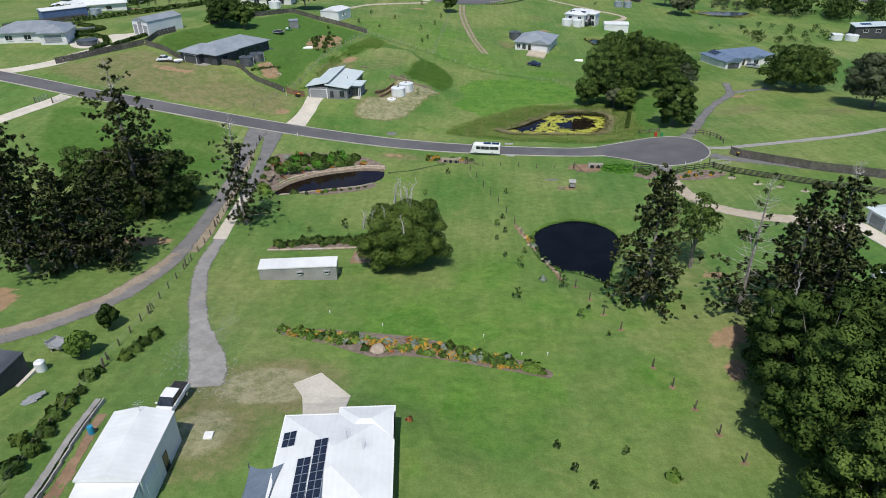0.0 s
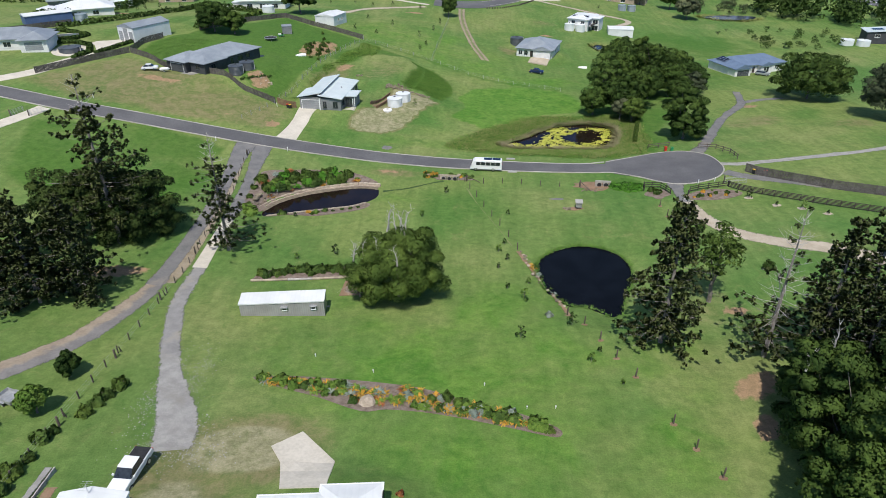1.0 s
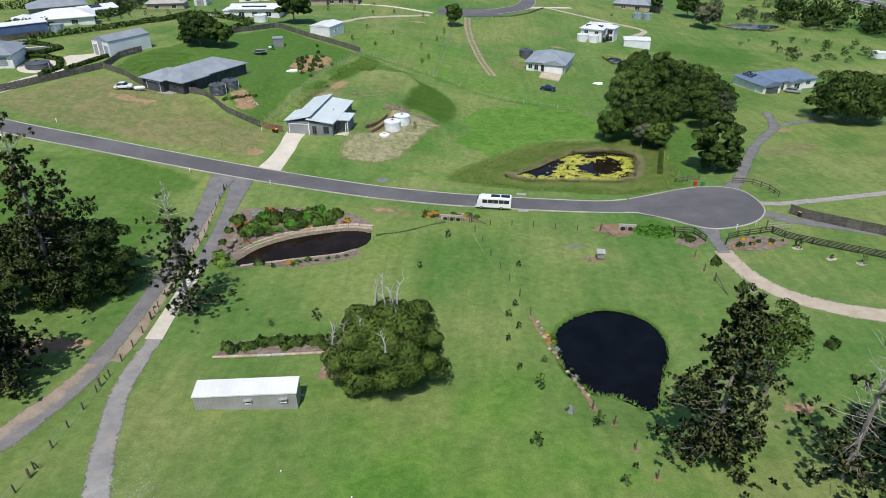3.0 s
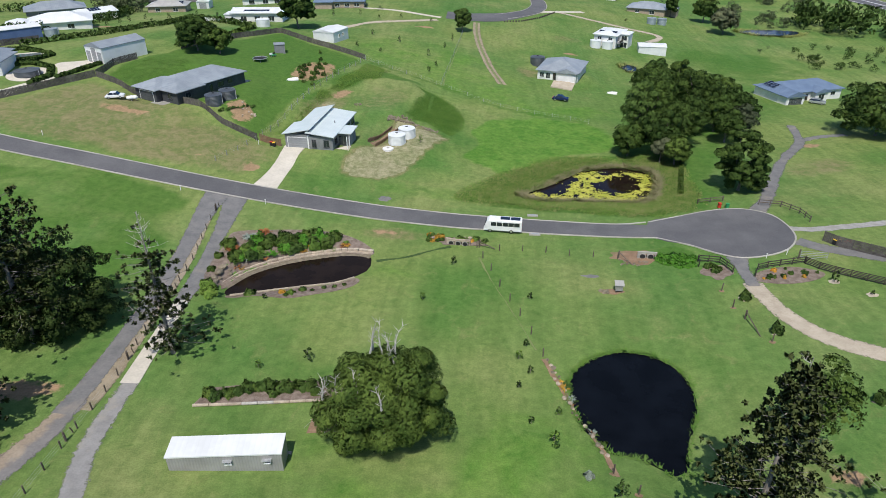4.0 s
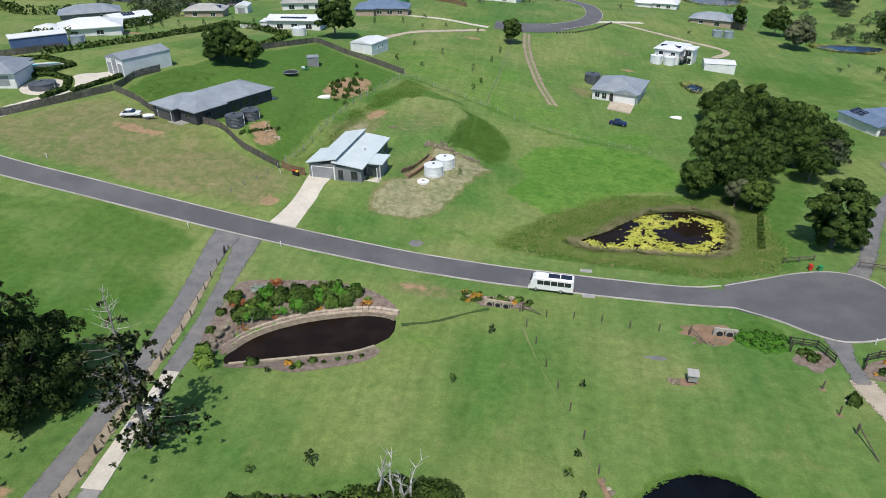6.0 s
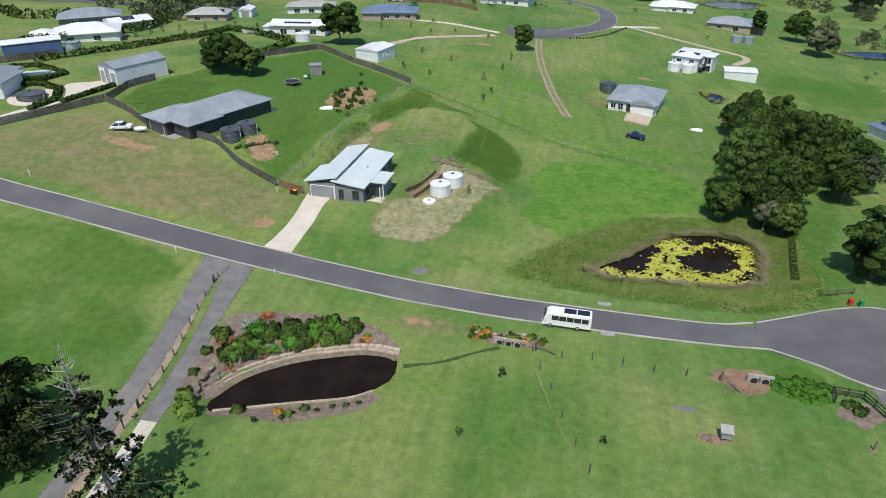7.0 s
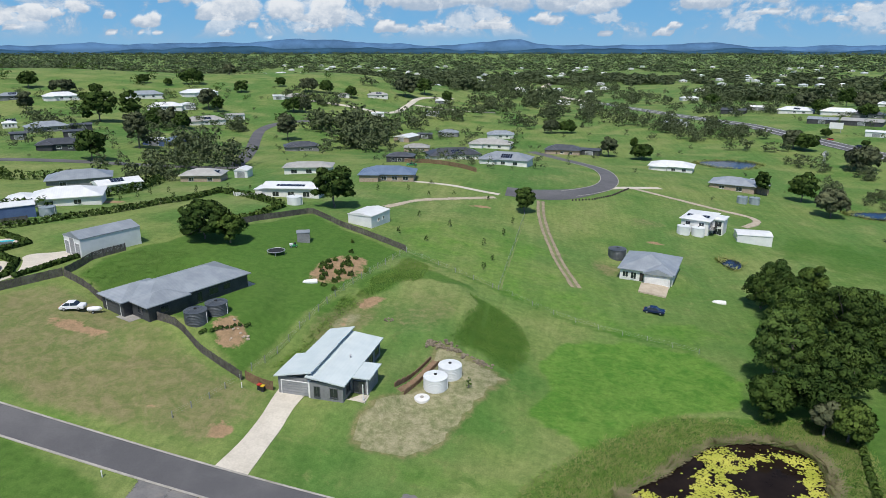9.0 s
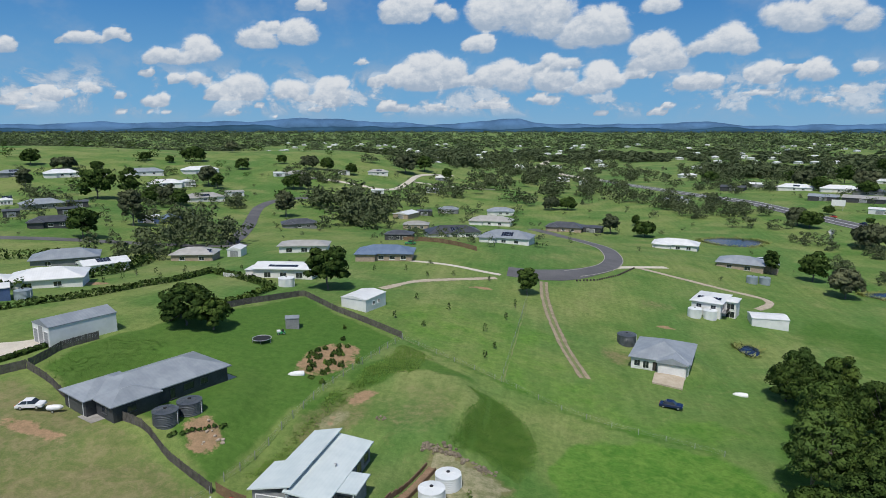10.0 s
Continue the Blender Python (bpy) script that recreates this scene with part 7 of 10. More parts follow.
for k in range(74):
    f = rb.rand()
    x = -43.0 + 17.0 * f
    if noise.noise(Vector((x * 0.35, k * 0.02, 4.0))) > 0.28:
        continue
    y = np.interp(x, [-43, -38, -32, -24], [128.5, 131.0, 134.4, 137.2]) + rb.uniform(-1.6, 3.2)
    if outside(POND_BANK, x, y) > -0.6:
        continue
    big = rb.uniform(0.6, 1.9)
    bush(x, y, big, rb.uniform(0.8, 1.4) * big, (LEAF_BRIGHT, LEAF_HEDGE, LEAF_OLIVE, LEAF_COVER, LEAF_DARK)[k % 5], "lush green shrub on a pond bank", 700 + k, 260, group="pond bank shrubs")
for k, (x, y, r, mt) in enumerate(((-40.6, 127.4, 1.4, LEAF_HEDGE), (-39.2, 128.9, 1.3, LEAF_GREY), (-37.6, 129.6, 1.4, LEAF_HEDGE), (-35.9, 130.9, 1.2, LEAF_COVER), (-34.0, 132.0, 1.2, LEAF_HEDGE), (-42.2, 130.4, 1.3, LEAF_RED), (-40.8, 134.6, 1.4, LEAF_GREY), (-38.9, 137.0, 1.2, LEAF_RED), (-24.0, 135.6, 0.9, LEAF_YELLOW))):
    tufted(x, y, r, mt, "large strap-leaved clump on a pond bank", 740 + k, 46, group="pond bank clumps")
for k in range(16):
    x = -42 + 20 * rb.rand()
    y = np.interp(x, [-43, -38, -32, -22], [124.5, 128.5, 133.0, 135.6]) + rb.uniform(-0.6, 2.2)
    if outside(POND_BANK, x, y) < -0.5:
        tufted(x, y, rb.uniform(0.6, 0.95), (LEAF_BRIGHT, LEAF_RED, LEAF_YELLOW)[k % 3], "spiky coloured rosette plant on a pond bank", 760 + k, group="pond bank plants")
for k, (x, y, r, mt) in enumerate(((-41.6, 117.8, 1.9, LEAF_BRIGHT), (-42.9, 120.2, 1.5, LEAF_BRIGHT), (-36.2, 119.9, 1.3, LEAF_HEDGE), (-31.1, 120.2, 0.8, LEAF_YELLOW), (-29.6, 120.0, 0.9, LEAF_BRIGHT), (-28.1, 121.4, 0.9, LEAF_HEDGE), (-25.0, 122.4, 0.55, LEAF_HEDGE), (-23.4, 122.9, 0.5, LEAF_HEDGE), (-22.0, 123.6, 0.5, LEAF_DARK), (-26.6, 121.4, 0.45, LEAF_DARK), (-43.6, 124.0, 1.0, LEAF_OLIVE), (-43.9, 128.0, 1.1, LEAF_OLIVE), (-44.3, 132.0, 1.0, LEAF_OLIVE), (-30.2, 119.2, 0.5, LEAF_DARK))):
    bush(x, y, r, r * 0.85, mt, "rounded green shrub beside a pond", 780 + k, 220, group="pond edge shrubs")
for k in range(14):
    boulder(-41.8 + rb.uniform(-1.4, 1.0), 123.2 + rb.uniform(-2.4, 2.4), rb.uniform(0.3, 0.75), "brown rock at the end of a pond", 40 + k, group="pond rocks")

# stone culvert with planting
earth_patch(-4.5, 139.4, 5.6, 1.6, -4, MULCH, "stony planted bank round a culvert", 21, lift=0.12)


def culvert(x, y, rz, n, r, label, mat):
    c = thing("culvert", label, "culvert", x, y, rz, lift=-0.1)
    w = n * (2 * r + 0.35) + 0.5
    bm = B()
    seg = 12
    x0 = -w / 2
    front, back = [], []
    top, lowz = 2 * r + 0.35, -0.4
    # headwall built as piers, lintel pieces and arched rings
    for k in range(n + 1):
        a = x0 + k * (2 * r + 0.35) + (0 if k == 0 else 0.25)
        b = x0 + k * (2 * r + 0.35) + (0.25 + (0.0 if k == n else 0.0)) + (0.25 if k in (0, n) else 0.35) - (0.25 if k else 0)
        b = min(b + 0.1, w / 2)
        box(bm, a, b, -0.15, 0.15, lowz, 2 * r)
    box(bm, x0, w / 2, -0.15, 0.15, 2 * r, top)
    part("headwall", bm, mat, c)
    for k in range(n):
        cx = x0 + 0.42 + r + k * (2 * r + 0.35) - 0.07
        m = pose(cx, -0.2, r, -90, 0, 0)
        ring = turned(B(), [(r * 1.12, 0.0), (r * 1.12, 0.12)], 18, m)
        part("pipe", ring, KERB, c)
        # A solid black disc stands in for the shade inside the pipe.
        part("pipe_mouth", turned(B(), [(r * 0.9, -0.012), (r * 0.9, 0.10)], 18, m), BLACK, c, "black disc for the shaded pipe inside")
    return c


culvert(-4.3, 138.2, -6, 3, 0.45, "stone culvert with three pipe mouths", SANDSTONE)
culvert(27.9, 134.6, -4, 2, 0.5, "concrete culvert with two pipe mouths", KERB)
earth_patch(26.2, 135.0, 4.6, 2.6, -8, BARE, "bare brown earth round a culvert", 22)
for k in range(22):
    boulder(25.5 + rb.randn() * 1.5, 132.9 + rb.randn() * 0.5, rb.uniform(0.12, 0.3), "small grey-brown rock below a culvert", 70 + k, group="culvert rocks")
for k in range(26):
    x = -9.8 + 10.4 * rb.rand()
    bush(x, 139.7 + rb.uniform(-0.9, 1.2), rb.uniform(0.5, 1.05), rb.uniform(0.5, 1.0), (LEAF_HEDGE, LEAF_BRIGHT, LEAF_OLIVE, LEAF_YELLOW)[k % 4], "small shrub on a culvert bank", 820 + k, 120, group="culvert shrubs")
tufted(-4.2, 139.0, 1.0, LEAF_YELLOW, "yellow-orange rosette plant above a culvert", 840)
for k in range(12):
    boulder(-9.5 + 8.5 * rb.rand(), 140.6 + rb.uniform(-0.4, 0.4), rb.uniform(0.2, 0.4), "sandstone rock on a culvert bank", 100 + k, SANDSTONE, group="culvert stones")
ribbon("ditch", [(-5.6, 137.4), (-9, 135.6), (-13.5, 132.8), (-18.0, 131.4)], 1.4, LUSH_GRASS, 0.04, "dark grassy ditch leading to a pond", "ditch", rough_edge=0.12, step=0.6, widths=[1.3, 0.9, 1.1, 0.9, 1.4])
for k in range(46):
    a, r = rb.uniform(0, math.tau), rb.rand() ** 0.5
    bush(32.8 + 3.4 * r * math.cos(a), 133.9 + 2.5 * r * math.sin(a), rb.uniform(0.7, 1.05), rb.uniform(0.3, 0.45), LEAF_COVER, "low bright green ground cover", 860 + k, 110, name="ground_cover", group="ground cover patch")

# dam edge: rocks and plants on its west rim
for k in range(34):
    f = k / 33
    x, y = np.interp(f, [0, 0.5, 1], [9.2, 11.4, 14.6]), np.interp(f, [0, 0.5, 1], [106.0, 97.5, 90.4])
    boulder(x + rb.uniform(-0.5, 0.4), y + rb.uniform(-0.4, 0.4), rb.uniform(0.15, 0.38), "pale rock on a dam bank", 120 + k, SANDSTONE if k % 2 else ROCK, group="dam rocks")
for k in range(20):
    f = rb.rand()
    x, y = np.interp(f, [0, 0.5, 1], [9.6, 11.8, 14.0]), np.interp(f, [0, 0.5, 1], [104.5, 98.0, 91.5])
    if k % 2:
        tufted(x, y, rb.uniform(0.45, 0.8), (LEAF_RED, LEAF_YELLOW, LEAF_GREY)[k % 3], "orange rosette plant on a dam bank", 900 + k, group="dam plants")
    else:
        bush(x + 0.4, y, rb.uniform(0.4, 0.7), rb.uniform(0.5, 0.9), (LEAF_OLIVE, LEAF_HEDGE)[k // 2 % 2], "small green shrub on a dam bank", 900 + k, 110, group="dam plants")
ribbon("bare_strip", [(8.6, 106.5), (10.3, 101), (12.4, 95.5), (14.4, 90.0), (15.0, 86.5)], 0.9, BARE, 0.05, "strip of bare earth along a dam bank", "soil", rough_edge=0.25)
# saplings in the lawn
for k, (x, y, h) in enumerate(((8.5, 90.6, 2.2), (14.7, 83.4, 2.2), (7.3, 79.9, 2.1), (15.9, 74.5, 1.6), (9.4, 47.7, 1.2), (10.8, 44.6, 1.2), (16.4, 47.4, 1.1), (12.3, 42.4, 1.2), (7.5, 121.5, 1.2), (-28.8, 101.8, 1.3), (-22.9, 104.2, 2.0), (-33.0, 117.8, 1.0), (-9.0, 120.5, 1.4), (-4.8, 131.5, 1.6), (6.4, 109.5, 1.2), (5.2, 106.5, 1.6), (6.6, 103.5, 1.2), (5.0, 100.5, 1.1), (9.6, 96.0, 1.2), (6.2, 94.0, 1.1), (54.5, 126.0, 2.0), (62.1, 120.1, 1.8), (58.1, 122.0, 0.9), (65.4, 117.5, 0.8), (39.6, 121.5, 1.7), (40.9, 112.7, 2.0), (47.4, 98.5, 1.8), (19.0, 70.0, 0.9), (17.4, 77.0, 0.9))):
    if h > 1.5 and k in (24, 25, 26):
        bush(x, y, 1.1, h, LEAF_DARK, "rounded dark shrub in a ring of mulch", 950 + k, 260, group="lawn shrubs")
    else:
        sapling(x, y, h, "young green tree planted in the lawn", 950 + k, LEAF_DARK if k % 3 else LEAF_BRIGHT, r=0.45 * h)
    if k > 19 and k < 27:
        earth_patch(x, y, 0.9, 0.7, 0, SAND_GRAVEL, "ring of mulch round a young tree", 330 + k)
bush(20.3, 44.4, 1.0, 1.1, LEAF_BRIGHT, "bright green shrub standing in the lawn", 990, 260)
bush(11.8, 86.0, 0.75, 0.9, LEAF_GREY, "silver-leaved shrub in the lawn", 991, 160)
bush(-6.0, 50.0, 0.5, 0.6, LEAF_RED, "dark red shrub beside a house wall", 992, 120)
# garden beds by the rail fences
earth_patch(37.8, 129.8, 2.6, 2.4, 10, MULCH, "mulched bed inside a rail fence", 23)
ebed = smooth_loop([(43.0, 126.8), (44.8, 129.6), (50.0, 130.9), (54.2, 128.8), (52.0, 126.6), (47.2, 125.6)], 4)
sheet("garden_bed", ebed, MULCH, 0.06, "mulched bed of small shrubs inside a rail fence", "garden bed", grid=1.0)
for k in range(18):
    x, y = rb.uniform(43.6, 53.6), rb.uniform(126.3, 130.4)
    if outside(ebed, x, y) < -0.4:
        bush(x, y, rb.uniform(0.35, 0.7), rb.uniform(0.35, 0.8), (LEAF_OLIVE, LEAF_HEDGE, LEAF_YELLOW, LEAF_HEDGE)[k % 4], "small shrub in a fenced garden bed", 1000 + k, 120, group="fence bed shrubs")
for k in range(7):
    bush(37.6 + rb.randn() * 1.0, 130.4 + rb.randn() * 0.9, rb.uniform(0.5, 0.9), rb.uniform(0.6, 1.1), (LEAF_HEDGE, LEAF_OLIVE)[k % 2], "small shrub in a fenced garden bed", 1020 + k, 150, group="fence bed shrubs")
# shrubs along the western wire fence
for k, (x, y, r, h) in enumerate(((-41.6, 59.9, 1.1, 1.2), (-41.3, 61.8, 1.2, 1.3), (-40.8, 63.2, 1.1, 1.3), (-40.5, 65.2, 1.3, 1.4), (-43.4, 55.2, 1.3, 1.6), (-42.9, 52.4, 0.9, 1.0), (-43.2, 50.2, 1.4, 1.6), (-42.8, 47.8, 1.5, 1.7), (-42.4, 45.4, 1.4, 1.7), (-42.0, 42.6, 1.4, 1.5), (-43.0, 56.6, 0.8, 0.9), (-42.2, 40.0, 1.4, 1.4), (-44.0, 44.0, 1.2, 1.3))):
    bush(x, y, r, h, (LEAF_OLIVE, LEAF_HEDGE, LEAF_DARK)[k % 3], "green shrub along a wire fence", 1040 + k, 260, group="fence shrubs")
broadleaf(-47.0, 66.6, 3.5, 1.35, "small dense dark tree beside a drive", 1060, LEAF_DARK, 26, 130, 0.13, low=0.06)
broadleaf(-46.6, 59.6, 3.6, 1.5, "small leafy tree beside a trailer", 1061, LEAF_BRIGHT, 24, 110, 0.15, low=0.15)


# ---- small near things ----
def ute(x, y, rz):
    c = thing("pickup", "white pickup with a black tray cover", "car", x, y, rz, lift=0.1)
    W = 0.93
    prof = [(-2.65, 0.45), (-2.65, 0.95), (-2.4, 1.08), (-1.3, 1.15), (2.6, 1.15), (2.65, 0.5)]
    bm = B()
    vs = [[bm.verts.new((px, s * W, pz)) for px, pz in prof] for s in (-1, 1)]
    n = len(prof)
    bm.faces.new(vs[0]), bm.faces.new(vs[1][::-1])
    for k in range(n):
        bm.faces.new((vs[0][(k + 1) % n], vs[0][k], vs[1][k], vs[1][(k + 1) % n]))
    part("body", bm, CAR_WHITE, c).modifiers.new("round", "BEVEL").width = 0.06
    cab = [(-1.35, 1.13), (-0.55, 1.8), (0.75, 1.8), (1.0, 1.13)]
    bm = B()
    vs = [[bm.verts.new((px, s * W * (0.8 if pz > 1.3 else 0.95), pz)) for px, pz in cab] for s in (-1, 1)]
    bm.faces.new(vs[0]), bm.faces.new(vs[1][::-1])
    for k in range(4):
        bm.faces.new((vs[0][(k + 1) % 4], vs[0][k], vs[1][k], vs[1][(k + 1) % 4]))
    part("glasshouse", bm, GLASS, c, "dark tinted windows")
    part("roof_panel", box(B(), -0.62, 0.82, -W * 0.82, W * 0.82, 1.77, 1.85), CAR_WHITE, c).modifiers.new("round", "BEVEL").width = 0.03
    part("tray_cover", box(B(), 1.1, 2.55, -W * 0.9, W * 0.9, 1.154, 1.19), BLACK, c, "black tray cover")
    part("bumper", box(B(), -2.74, -2.6, -W * 0.95, W * 0.95, 0.45, 0.7), BLACK, c)
    for s in (-1, 1):
        part("headlight", box(B(), -2.67, -2.5, s * 0.68 - 0.18, s * 0.68 + 0.18, 0.8, 0.97), ALUMINIUM, c)
        part("mirror", box(B(), -1.1, -0.95, s * 1.05 - 0.1, s * 1.05 + 0.1, 1.15, 1.32), CAR_WHITE, c)
        part("tail_light", box(B(), 2.58, 2.67, s * 0.85 - 0.06, s * 0.85 + 0.06, 0.8, 1.1), PAINT_RED, c)
    wheels(c, (-1.7, 1.55), W - 0.08, 0.38, 0.25)


ute(-31.9, 51.0, 86)


def box_trailer(x, y, rz):
    t = thing("box_trailer", "galvanised box trailer parked on grass", "trailer", x, y, rz)
    part("floor", box(B(), -1.2, 1.2, -0.8, 0.8, 0.5, 0.56), STEEL, t)
    for a in ((-1.2, 1.2, -0.84, -0.8), (-1.2, 1.2, 0.8, 0.84), (-1.24, -1.2, -0.8, 0.8), (1.2, 1.24, -0.8, 0.8)):
        part("side", box(B(), *a, 0.5, 0.95), STEEL, t)
    part("drawbar", bar(B(), (1.2, 0, 0.48), (2.5, 0, 0.45), 0.05, n=6), STEEL, t)
    part("mudguard", box(B(), -0.45, 0.45, -1.1, -0.86, 0.66, 0.7), STEEL, t)
    part("mudguard", box(B(), -0.45, 0.45, 0.86, 1.1, 0.66, 0.7), STEEL, t)
    wheels(t, (0.0,), 0.98, 0.3, 0.18)


box_trailer(-50.6, 61.2, 160)
building("dark_shed", "charcoal shed at the edge of a paddock", "shed", -55.2, 51.2, -4.0, [(0, 4.4, 0, 4.6, 2.6, "west_high", 0.3, 0.1)], DARK_WALL, DARK_ROOF, z=7.9)
part("slab", box(B(), 4.5, 5.0, -0.6, 5.4, -1.0, 0.1), CONCRETE, bpy.data.objects["dark_shed"])
drumtank = thing("rain_tank", "small white tank beside a dark shed", "water tank", -49.6, 56.2)
part("shell", turned(B(), [(0.55, -0.1), (0.6, 0.1), (0.6, 1.25), (0.3, 1.45)], 18), TANK_WHITE, drumtank)
drum = thing("plastic_drum", "bright blue plastic drum beside a low wall", "drum", -38.0, 45.9)
part("barrel", turned(B(), [(0.28, 0), (0.31, 0.2), (0.31, 0.75), (0.28, 0.95)], 16), PAINT_BLUE, drum)
part("lid", turned(B(), [(0.29, 0.954), (0.29, 1.0)], 16), PAINT_BLUE, drum)
scrap = thing("sheet_metal", "pale scrap sheets lying on grass", "scrap", -47.3, 50.0, 40)
for k in range(3):
    part("metal_sheet", box(B(), -0.9 + 0.5 * k, 0.9 + 0.5 * k, -0.3 + 0.3 * k, 0.35 + 0.3 * k, 0.03 + 0.05 * k, 0.07 + 0.05 * k), STEEL, scrap)
hatch = thing("tank_lid", "pale square concrete tank lid in grass", "lid", -26.1, 46.2, 5)
part("slab", box(B(), -0.45, 0.45, -0.5, 0.5, -0.1, 0.12), WHITE_RENDER, hatch)
retain = tagged(new("retaining_wall"), "low grey sleeper retaining wall with posts", "wall")
for k in range(8):
    y0, y1 = 36.0 + 1.9 * k, 36.0 + 1.9 * (k + 1)
    x = -38.3 - 1.35 * (k / 8)
    z = float(ground_z(x, (y0 + y1) / 2))
    part("sleeper", box(B(), x - 0.06, x + 0.06, y0 + 0.02, y1 - 0.02, z - 0.4, z + 0.45), DEADWOOD, retain)
    part("post", box(B(), x + 0.066, x + 0.2, y0 - 0.07, y0 + 0.07, z - 0.4, z + 0.6), STEEL, retain)
ribbon("gravel_strip", [(-38.9, 36.5), (-39.6, 44), (-40.2, 51.3)], 0.9, GRAVEL, 0.3, "grey gravel strip behind a low wall", "path")
ribbon("bare_strip", [(-37.5, 37), (-37.9, 43), (-38.6, 49)], 1.6, BARE, 0.05, "bare brown soil below a low wall", "soil", rough_edge=0.4)
rs = np.random.RandomState(31)
gp = np.concatenate([rs.randn(700, 2) * [1.7, 2.6] + [-30.9, 57.2], rs.randn(220, 2) * [2.2, 1.5] + [-28.0, 55.0], rs.randn(500, 2) * [0.8, 4.0] + [-35.6, 65.5], rs.randn(400, 2) * [0.7, 4.0] + [-32.6, 66.5]])
gr = rs.uniform(0.03, 0.09, len(gp))
gz = ground_z(gp[:, 0], gp[:, 1]) + 0.05
ga = np.linspace(0, math.tau, 6)[:-1]
stones = np.stack([np.stack([gp[:, 0] + gr * math.cos(a) * rs.uniform(0.6, 1.2, len(gp)), gp[:, 1] + gr * math.sin(a) * rs.uniform(0.6, 1.2, len(gp)), gz + rs.uniform(-0.03, 0.04, len(gp))], -1) for a in ga], 1)
tagged(quads_object("loose_gravel", stones, GRAVEL, 5), "loose grey stones scattered at a driveway's end", "gravel", kind="stuff")


kiosk = thing("pump_shed", "small grey pump shed on legs", "shed", 21.4, 124.0, -4)
part("cabin", box(B(), -0.55, 0.55, -0.45, 0.45, 0.4, 1.35), SHED_WALL, kiosk)
bm = B()
roof_solid(bm, -0.72, 0.72, -0.62, 0.62, 1.354, "back_high", 0.28, 0.06)
part("roof", bm, TAN_ROOF, kiosk)
for a in (-0.48, 0.48):
    for b in (-0.38, 0.38):
        part("leg", box(B(), a - 0.05, a + 0.05, b - 0.05, b + 0.05, -0.2, 0.396), POST_TIMBER, kiosk)
for k in range(12):
    boulder(19.5 + rb.randn() * 0.7, 124.1 + rb.randn() * 0.35, rb.uniform(0.15, 0.35), "grey rock beside a pump shed", 180 + k, group="pump rocks")
earth_patch(20.3, 123.9, 2.0, 0.9, 0, BARE, "bare soil round a pump shed", 25)
earth_patch(17.7, 128.6, 1.6, 0.5, -5, OLD_ASPHALT, "dark grey patch in the lawn", 26, lift=0.03)


def wheelie_bin(x, y, rz, lid, label, body=None):
    b = thing("wheelie_bin", label, "bin", x, y, rz, group="wheelie bins")
    part("body", prism(B(), [(-0.26, -0.28), (0.26, -0.28), (0.26, 0.3), (-0.26, 0.3)], 0.08, 0.98), body or PAINT_GREEN, b)
    part("lid", box(B(), -0.3, 0.3, -0.34, 0.34, 0.984, 1.06), lid, b)
    wheels(b, (-0.0,), 0.24, 0.1, 0.06)


for x, y, l in ((60.0, 138.3, PAINT_YELLOW), (60.7, 138.0, PAINT_YELLOW), (61.5, 137.6, PAINT_RED), (62.1, 137.3, PAINT_RED)):
    wheelie_bin(x, y, 30, l, "wheelie bin with a bright lid by a fence", BLACK)
wheelie_bin(45.9, 154.7, 0, PAINT_RED, "red-lidded wheelie bin on a verge", PAINT_RED)
wheelie_bin(47.3, 154.4, 0, PAINT_GREEN, "green wheelie bin on a verge")
wheelie_bin(-46.6, 170.6, -5, PAINT_YELLOW, "wheelie bin with a yellow lid beside a garage", BLACK)
wheelie_bin(-47.3, 170.9, -5, PAINT_RED, "wheelie bin with a red lid beside a garage", BLACK)


def street_bollard(x, y):
    p = thing("marker_post", "white marker post on the street verge", "post", x, y, group="verge markers")
    part("stake", box(B(), -0.05, 0.05, -0.03, 0.03, -0.2, 0.85), WHITE_PAINT, p)
    part("cap", box(B(), -0.09, 0.09, -0.06, 0.06, 0.854, 1.0), WHITE_PAINT, p)


for x, y in ((-41.6, 146.9), (-58.1, 147.6), (-91.8, 160.4), (-49.9, 170.2), (47.2, 133.9), (50.9, 135.0)):
    street_bollard(x, y)
grate = thing("drain_grate", "steel drain grate beside the kerb", "drain", 9.5, 142.9, -2)
part("slab", box(B(), -1.0, 1.0, -0.35, 0.35, -0.1, 0.2), KERB, grate)
part("grate", box(B(), -0.7, 0.7, -0.22, 0.22, 0.204, 0.23), STEEL, grate)
copy_thing(grate, pose(9.5, 150.4, float(ground_z(9.5, 150.4)), 0, 0, -2))
earth_patch(-19.7, 153.8, 1.3, 1.0, 0, OLD_ASPHALT, "grey patch of broken asphalt on a verge", 27)

# house yard: ramp, slab, rock wall and tanks
ramp_walls = tagged(new("sleeper_walls"), "brown sleeper retaining walls beside a path", "wall")
for (a, b) in (((-26.6, 176.0), (-22.8, 188.4)), ((-24.9, 175.2), (-21.2, 187.2))):
    for x, y, ang in along([a, b], 1.6)[:-1]:
        z = float(ground_z(x, y))
        ob = part("sleeper", box(B(), 0.02, 1.58, -0.08, 0.08, -0.6, 0.7), BROWN_TIMBER, ramp_walls)
        ob.matrix_local = pose(x, y, z, 0, 0, ang)
ribbon("sunken_path", [(-25.8, 175.6), (-23.8, 182), (-22.0, 188.0)], 1.6, BARE, 0.08, "bare brown path between sleeper walls", "path")
